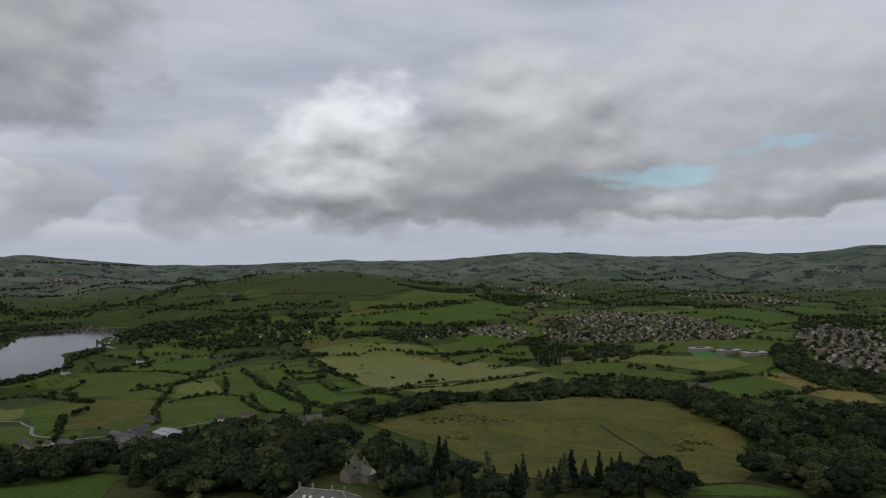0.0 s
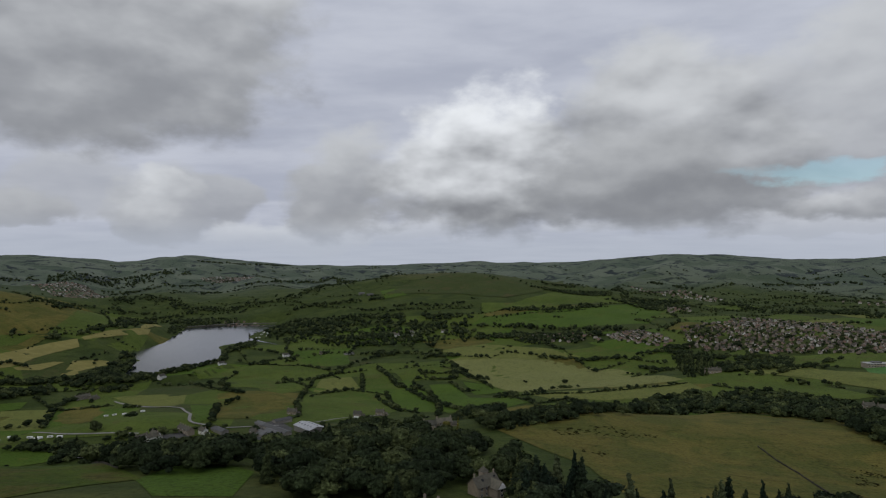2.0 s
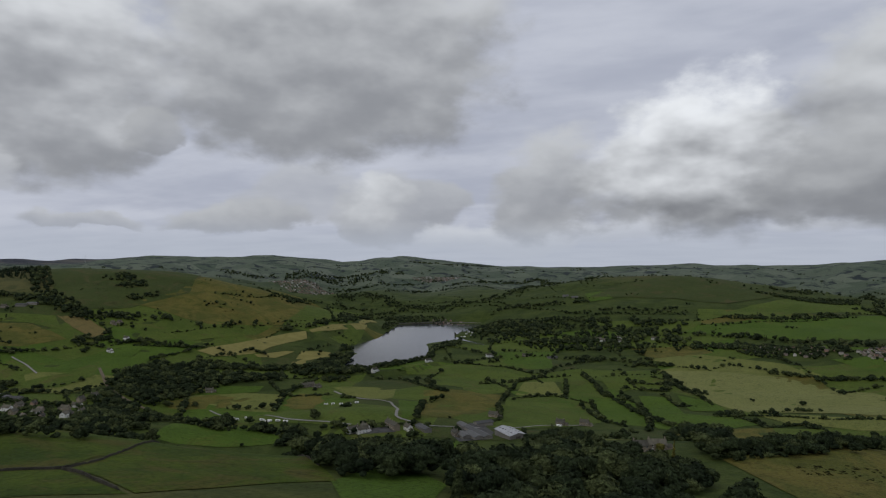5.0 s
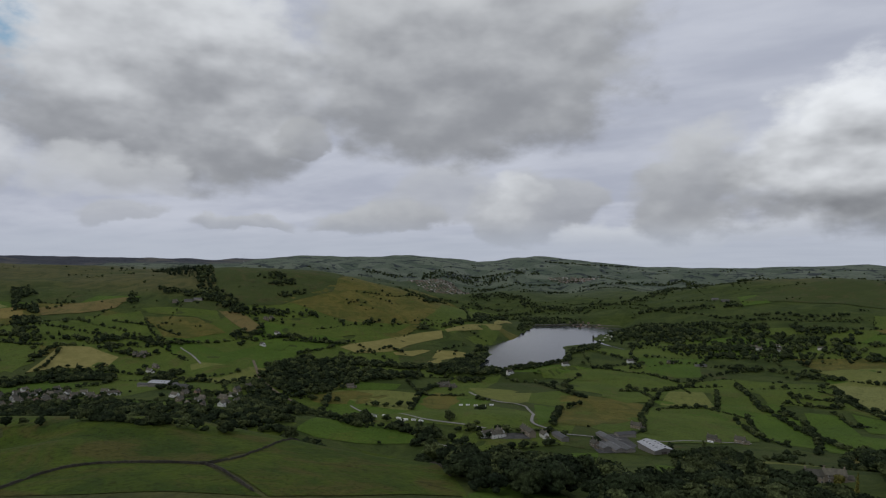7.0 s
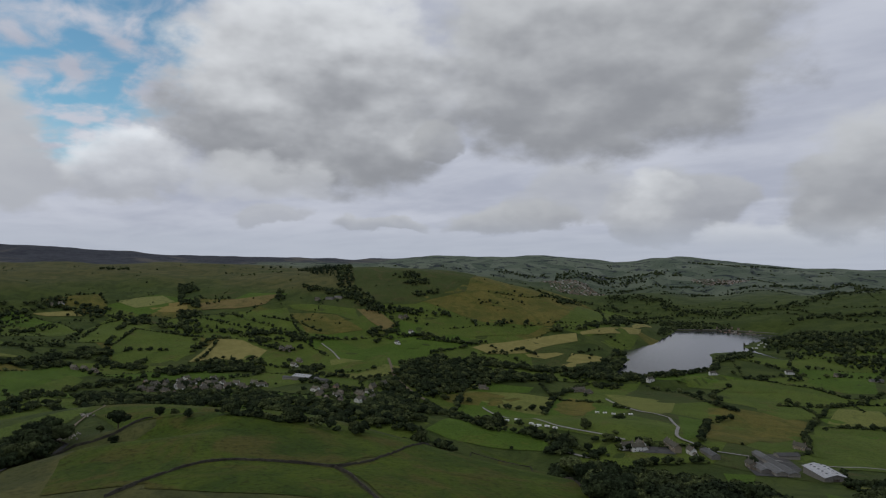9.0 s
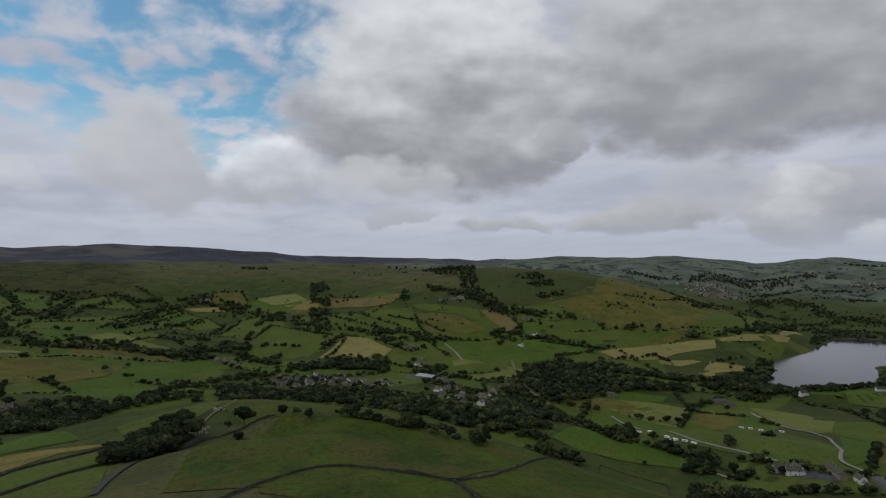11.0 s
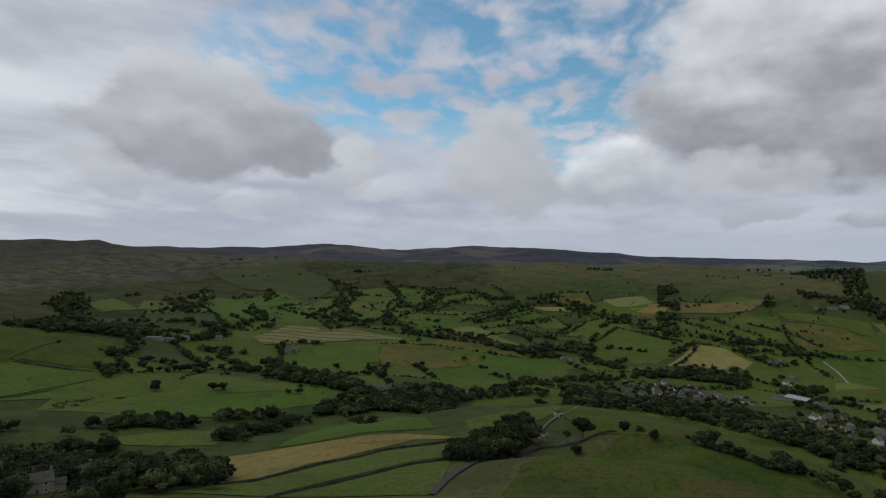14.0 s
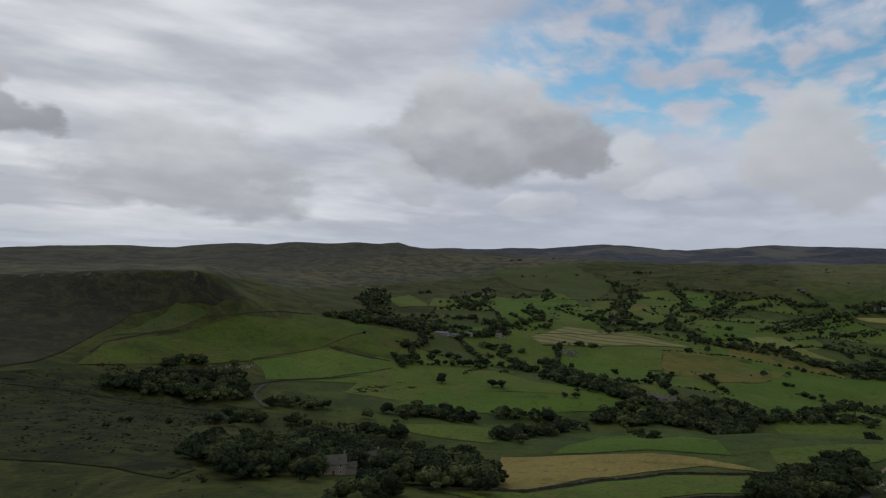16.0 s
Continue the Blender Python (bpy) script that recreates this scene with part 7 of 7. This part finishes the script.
belt(22, (-2469, 427), (-2425, 514))
belt(26, (-992, -218), (-875, -139), (-833, -93), (-820, -46), (-831, -12))
belt(30, (-947, 18), (-903, 46), (-909, 74), (-992, 154), (-989, 217), (-994, 285), (-946, 342))
belt(24, (-697, -116), (-730, -96), (-755, -73), (-744, -50), (-776, -32), (-816, -10), (-895, 19), (-930, 37))
belt(8, (-547, -6), (-544, 6), (-547, 16))
belt(18, (-404, 81), (-435, 88), (-472, 105), (-487, 123))
belt(9, (-836, 385), (-761, 401), (-721, 420), (-696, 433))
belt(14, (-631, 458), (-605, 484), (-584, 499))
belt(10, (-662, 482), (-635, 492))
belt(14, (-678, 593), (-632, 616), (-583, 614), (-524, 614))
belt(18, (-1006, 201), (-1021, 256), (-974, 301), (-925, 344), (-910, 398))
belt(20, (-533, 589), (-501, 590), (-469, 599))
belt(12, (-519, -312), (-537, -298), (-539, -271), (-549, -254), (-561, -239), (-587, -209), (-603, -182))
belt(14, (-592, -175), (-628, -164), (-676, -162), (-706, -127), (-727, -81), (-732, -48), (-772, -15), (-879, 11), (-872, 43), (-885, 77))
belt(16, (-552, -105), (-618, -102), (-686, -98), (-719, -94))
belt(24, (-1070, -342), (-986, -264), (-879, -163), (-836, -106), (-834, -62), (-900, -7))
belt(14, (-467, -199), (-499, -193), (-516, -166))
belt(16, (-536, -468), (-570, -480), (-582, -465))
belt(8, (-443, -289), (-464, -285), (-477, -267))
belt(7, (-477, -254), (-500, -238))
belt(34, (-50, 517), (-39, 548), (-15, 574), (11, 586), (58, 879), (99, 897), (147, 885), (184, 840), (236, 831))
rushes((-26, 511), (-12, 510), (18, 534), (55, 528), (78, 539), (45, 509), (3, 497), (-20, 477))
rushes((-5, 457), (18, 446), (19, 430), (-1, 442))
rushes((171, 478), (193, 496), (197, 467), (178, 438), (159, 437))
rushes((-650, -316), (-692, -321), (-738, -310), (-731, -285), (-695, -289), (-639, -297))
rushes((-488, -292), (-510, -246), (-539, -190), (-497, -198), (-469, -237))
rushes((-287, -139), (-291, -125), (-280, -102), (-273, -115))
rushes((-489, -501), (-505, -477), (-478, -454), (-460, -464))
rushes((-369, -469), (-438, -466), (-453, -424), (-490, -376), (-511, -309), (-464, -286), (-414, -276))
rushes((-369, -469), (-414, -276), (-326, -173), (-254, -200))
TREE_SPOTS.insert(0, (-1020, -137, 11))
TREE_SPOTS.insert(0, (-1066, -68, 9))
TREE_SPOTS.insert(0, (-1091, -18, 10))
TREE_SPOTS.insert(0, (-1203, 42, 10))
TREE_SPOTS.insert(0, (-1248, 75, 9))
TREE_SPOTS.insert(0, (-1309, 95, 9))
TREE_SPOTS.insert(0, (-1131, -267, 9))
TREE_SPOTS.insert(0, (-778, -281, 12))
TREE_SPOTS.insert(0, (-784, -218, 11))
TREE_SPOTS.insert(0, (-783, -206, 11))
TREE_SPOTS.insert(0, (-796, -349, 11))
TREE_SPOTS.insert(0, (-605, -209, 13))
TREE_SPOTS.insert(0, (-615, -186, 14))
TREE_SPOTS.insert(0, (-626, -176, 12))
TREE_SPOTS.insert(0, (-693, -118, 14))
TREE_SPOTS.insert(0, (-439, 147, 12))
TREE_SPOTS.insert(0, (-432, 168, 5))
TREE_SPOTS.insert(0, (-433, 176, 5))
TREE_SPOTS.insert(0, (-454, 140, 5))
TREE_SPOTS.insert(0, (-415, 141, 6))
TREE_SPOTS.insert(0, (-418, 196, 3))
TREE_SPOTS.insert(0, (-1845, 145, 8))
TREE_SPOTS.insert(0, (-1700, 15, 8))
TREE_SPOTS.insert(0, (-365, -18, 7))
TREE_SPOTS.insert(0, (-543, 660, 14))
TREE_SPOTS.insert(0, (-467, 625, 9))
TREE_SPOTS.insert(0, (-459, 632, 9))
TREE_SPOTS.insert(0, (-22, 1165, 9))
TREE_SPOTS.insert(0, (-94, 1181, 5))
TREE_SPOTS.insert(0, (147, 1078, 6))
TREE_SPOTS.insert(0, (-376, 1107, 8))
TREE_SPOTS.insert(0, (-418, 1053, 8))
TREE_SPOTS.insert(0, (-388, 1513, 9))
TREE_SPOTS.insert(0, (-461, 1453, 8))
TREE_SPOTS.insert(0, (-411, 178, 6))
TREE_SPOTS.insert(0, (-430, 167, 6))
TREE_SPOTS.insert(0, (-561, 560, 5))
TREE_SPOTS.insert(0, (-406, 757, 4))
TREE_SPOTS.insert(0, (-351, 296, 9))
TREE_SPOTS.insert(0, (-356, 254, 8))
TREE_SPOTS.insert(0, (-357, 260, 8))
TREE_SPOTS.insert(0, (-20, 1165, 9))
TREE_SPOTS.insert(0, (-90, 1175, 5))
TREE_SPOTS.insert(0, (120, 340, 14))
TREE_SPOTS.insert(0, (113, 332, 12))
TREE_SPOTS.insert(0, (-26, 299, 11))
TREE_SPOTS.insert(0, (-103, 1023, 9))
TREE_SPOTS.insert(0, (-1306, 933, 9))
TREE_SPOTS.insert(0, (-1276, 944, 9))
TREE_SPOTS.insert(0, (-1448, 906, 8))
TREE_SPOTS.insert(0, (-1375, 1343, 7))
TREE_SPOTS.insert(0, (-1353, 1177, 6))
TREE_SPOTS.insert(0, (-1324, 1191, 6))
TREE_SPOTS.insert(0, (-1295, 1205, 6))
TREE_SPOTS.insert(0, (-1460, 357, 8))
TREE_SPOTS.insert(0, (-1459, 376, 8))
TREE_SPOTS.insert(0, (-1470, 340, 8))
TREE_SPOTS.insert(0, (-1433, 298, 8))
TREE_SPOTS.insert(0, (-1929, 276, 9))
TREE_SPOTS.insert(0, (-1986, 140, 8))
TREE_SPOTS.insert(0, (-338, -255, 6))
TREE_SPOTS.insert(0, (-444, -267, 9))
TREE_SPOTS.insert(0, (-438, -278, 9))
TREE_SPOTS.insert(0, (-461, -258, 9))
TREE_SPOTS.insert(0, (-394, -274, 6))
TREE_SPOTS.insert(0, (-368, -278, 5))
TREE_SPOTS.insert(0, (-361, -276, 5))
TREE_SPOTS.insert(0, (-603, -440, 12))
TREE_SPOTS.insert(0, (-769, -278, 12))
TREE_SPOTS.insert(0, (-865, -460, 5))

# ---- golden garden trees ----
def golden_tree(x, y, tall, wide, shape):
    t = Thicket()
    t.add(shape, x, y, tall, wide)
    ob = t.make("golden_tree", LEAVES["gold"], "golden yellow garden tree among dark green woodland", "tree")
    tagged(ob, "golden yellow garden tree among dark green woodland", "tree", kind="thing")


golden_tree(-31, 318, 8.5, 6.5, "poplar")
golden_tree(-100, 509, 9.0, 8.0, "oak")
golden_tree(-89, 496, 11.0, 8.0, "poplar")

# ---- details of single places ----
def rounded_box(size, bevel, at=(0, 0, 0)):
    bm = bmesh.new()
    x, y, z = size
    box(bm, -x / 2, -y / 2, 0, x / 2, y / 2, z)
    bmesh.ops.bevel(bm, geom=bm.edges[:], offset=bevel, segments=2, affect="EDGES")
    bmesh.ops.translate(bm, verts=bm.verts[:], vec=at)
    return bm


def caravan_model():
    root = new("caravan")
    part("body", rounded_box((6.2, 2.3, 2.1), 0.3, (0, 0, 0.5)), PAINT, root)
    for s in (-1, 1):
        part("window", box(bmesh.new(), -1.2, min(s * 1.15, s * 1.18), 1.5, 1.2, max(s * 1.15, s * 1.18), 2.1), PANE, root)
        bm = bmesh.new()
        limb(bm, (0.2, s * 0.95, 0.33), (0.2, s * 1.15, 0.33), 0.33, 0.33, 10)
        part("wheel", bm, RUBBER, root)
    bm = bmesh.new()
    limb(bm, (3.1, 0, 0.5), (4.3, 0, 0.45), 0.06, 0.05)
    part("tow_bar", bm, STEEL, root)
    return root


CARAVANS = []


def caravan(x, y, turn):
    m = Matrix.Translation((x, y, top(x, y) + 0.3)) @ Matrix.Rotation(radians(turn), 4, "Z")
    if not CARAVANS:
        CARAVANS.append(caravan_model())
        CARAVANS[0].matrix_basis = m
    else:
        CARAVANS.append(copy_thing(CARAVANS[0], m))
    tagged(CARAVANS[-1], "white touring caravan parked beside a farm lane", "caravan", "parked caravans")


def dam(*crest):
    """The dam's long parapet with its pale coping, and a grass bank below."""
    p, a, b = ribbon(list(crest), 4.0, 8.0)
    n = len(p)
    z = WATER_LEVEL + 3.2
    _, a2, b2 = ribbon(list(crest), 11.0, 8.0)
    v = [(*q, WATER_LEVEL - 3) for q in a2] + [(*q, z) for q in a] + [(*q, z) for q in b] + [(*q, WATER_LEVEL - 6) for q in b2]
    f = []
    for k in range(3):
        f += [(k * n + i, k * n + i + 1, (k + 1) * n + i + 1, (k + 1) * n + i) for i in range(n - 1)]
    f += [(0, n, 2 * n, 3 * n), (n - 1, 4 * n - 1, 3 * n - 1, 2 * n - 1)]
    ob = mesh_object("dam", v, f, STONE_WALL, smooth=False)
    tagged(ob, "long low dam of dark stone across the reservoir", "dam", kind="structure")
    p, a, b = ribbon(list(crest), 0.6, 8.0)
    v = [(*q, z) for q in a] + [(*q, z + 1.2) for q in a] + [(*q, z + 1.2) for q in b] + [(*q, z) for q in b]
    cope = mesh_object("parapet", v, f, ROAD, smooth=False, parent=ob)
    tagged(cope, "pale stone parapet")


def valve_tower(x, y):
    root = new("valve_tower")
    root.location = (x, y, WATER_LEVEL)
    bm = bmesh.new()
    limb(bm, (0, 0, -6), (0, 0, 7.5), 2.4, 2.2, 10)
    part("shaft", bm, STONE_WALL, root)
    bm = bmesh.new()
    limb(bm, (0, 0, 7.5), (0, 0, 10.0), 2.9, 0.3, 10)
    part("roof", bm, SLATE, root)
    tagged(root, "small round stone valve tower standing in water", "valve tower")


def radio_mast(x, y, tall):
    root = new("radio_mast")
    root.location = (x, y, top(x, y))
    bm = bmesh.new()
    legs = [(1.6 * math.cos(k * 2.094), 1.6 * math.sin(k * 2.094)) for k in range(3)]
    for lx, ly in legs:
        limb(bm, (lx, ly, -1), (lx * 0.25, ly * 0.25, tall), 0.35, 0.2, 4)
    part("legs", bm, STEEL, root)
    bm = bmesh.new()
    for k in range(12):
        za, zb = tall * k / 12, tall * (k + 1) / 12
        for q in range(3):
            a, b = legs[q], legs[(q + 1) % 3]
            fa, fb = 1 - 0.75 * k / 12, 1 - 0.75 * (k + 1) / 12
            limb(bm, (a[0] * fa, a[1] * fa, za), (b[0] * fb, b[1] * fb, zb), 0.12, 0.12, 3)
    part("bracing", bm, STEEL, root)
    bm = bmesh.new()
    limb(bm, (0, 0, tall), (0, 0, tall + 7), 0.3, 0.12, 5)
    part("aerial", bm, STEEL, root)
    tagged(root, "tall grey lattice radio mast on a moor", "mast")


def rubble_heap(x, y, spread, count, seed):
    """Quarry waste: angular stones of many sizes, thrown down in a heap."""
    rng = np.random.default_rng(seed)
    V, F, base = [], [], 0
    cv, cf = ICO1
    for _ in range(count):
        px, py = x + rng.normal(0, spread), y + rng.normal(0, spread * 0.5)
        r = rng.uniform(0.25, 0.9)
        V.append(cv * r * rng.uniform(0.6, 1.2, 3) * (1 + rng.normal(0, 0.15, (len(cv), 1))) + (px, py, top(px, py) + 0.4 + r * 0.35))
        F.append(cf + base)
        base += len(cv)
    ob = new("rubble", array_mesh("rubble", np.vstack(V), np.vstack(F), RUBBLE))
    tagged(ob, "heap of pale broken quarry stone on a hillside", "rubble", kind="stuff")


def boulders(count, low_az, high_az, near, far, seed):
    """Stones scattered over the heath."""
    rng = np.random.default_rng(seed)
    V, F, base = [], [], 0
    cv, cf = ICO1
    for _ in range(count):
        r, a = math.sqrt(rng.uniform(near ** 2, far ** 2)), radians(rng.uniform(low_az, high_az))
        px, py = CENTRE[0] + r * math.sin(a), CENTRE[1] + r * math.cos(a)
        s = rng.uniform(0.25, 1.0)
        V.append(cv * s * rng.uniform(0.6, 1.2, 3) * (1 + rng.normal(0, 0.15, (len(cv), 1))) + (px, py, top(px, py) + 0.3 + s * 0.2))
        F.append(cf + base)
        base += len(cv)
    ob = new("boulders", array_mesh("boulders", np.vstack(V), np.vstack(F), STONE_WALL))
    tagged(ob, "grey boulders scattered over dark heath", "boulders", kind="stuff")



caravan(-610, 638, 20)
caravan(-596, 637, 25)
caravan(-585, 640, 30)
caravan(-573, 641, 15)
caravan(-679, 842, 40)
caravan(-668, 846, 40)
caravan(-642, 834, 40)
caravan(-624, 831, 40)
caravan(-614, 837, 42)
caravan(-647, 648, 20)
caravan(-652, 635, 60)
caravan(-289, 833, 5)
caravan(-597, 634, 30)
caravan(-645, 648, 30)
caravan(514, 821, 60)
caravan(518, 812, 60)
caravan(521, 788, 60)
caravan(-880, 1700, 50)
caravan(-893, 1738, 20)
caravan(-900, 1762, 70)
caravan(-872, 1722, 35)
caravan(-862, 1704, 85)
caravan(-866, 1662, 7)
caravan(-854, 1682, 33)
caravan(-874, 1658, 82)
caravan(-852, 1683, 24)
dam((-905, 2030), (-983, 2008), (-1123, 1963), (-1218, 1848), (-1240, 1815))
valve_tower(-913, 1692)
radio_mast(-3798, 2316, 44)
rubble_heap(-459, 124, 7, 60, 1)
rubble_heap(-517, 141, 5, 26, 2)
rubble_heap(-605, -448, 9, 50, 3)
rubble_heap(-620, -438, 7, 40, 4)
boulders(260, -140, -116, 230, 520, 3)

# ---- closing: single trees, far rows of houses, the patchwork ----
plant_trees(TREE_SPOTS)
patchwork(138.0, 640, 2300, 3)
patchwork(185.0, 2300, 3200, 4)
scatter(200, 700, 2600, -118, 40, 8, "oak", (4, 9), 165)
scatter(180, 1300, 2700, -115, -45, 9, "bush", (2, 5), 190)
scatter(520, 2300, 4300, -60, 42, 10, "oak", (6, 11), 150)
far_rows = new("distant_houses", array_mesh("distant_houses", np.vstack(FAR_ROWS.V), np.vstack(FAR_ROWS.F), [FAR_WALL, FAR_ROOF], which=np.concatenate(FAR_ROWS.M)))
tagged(far_rows, "rows of pale-walled houses in distant villages", "houses", kind="stuff")
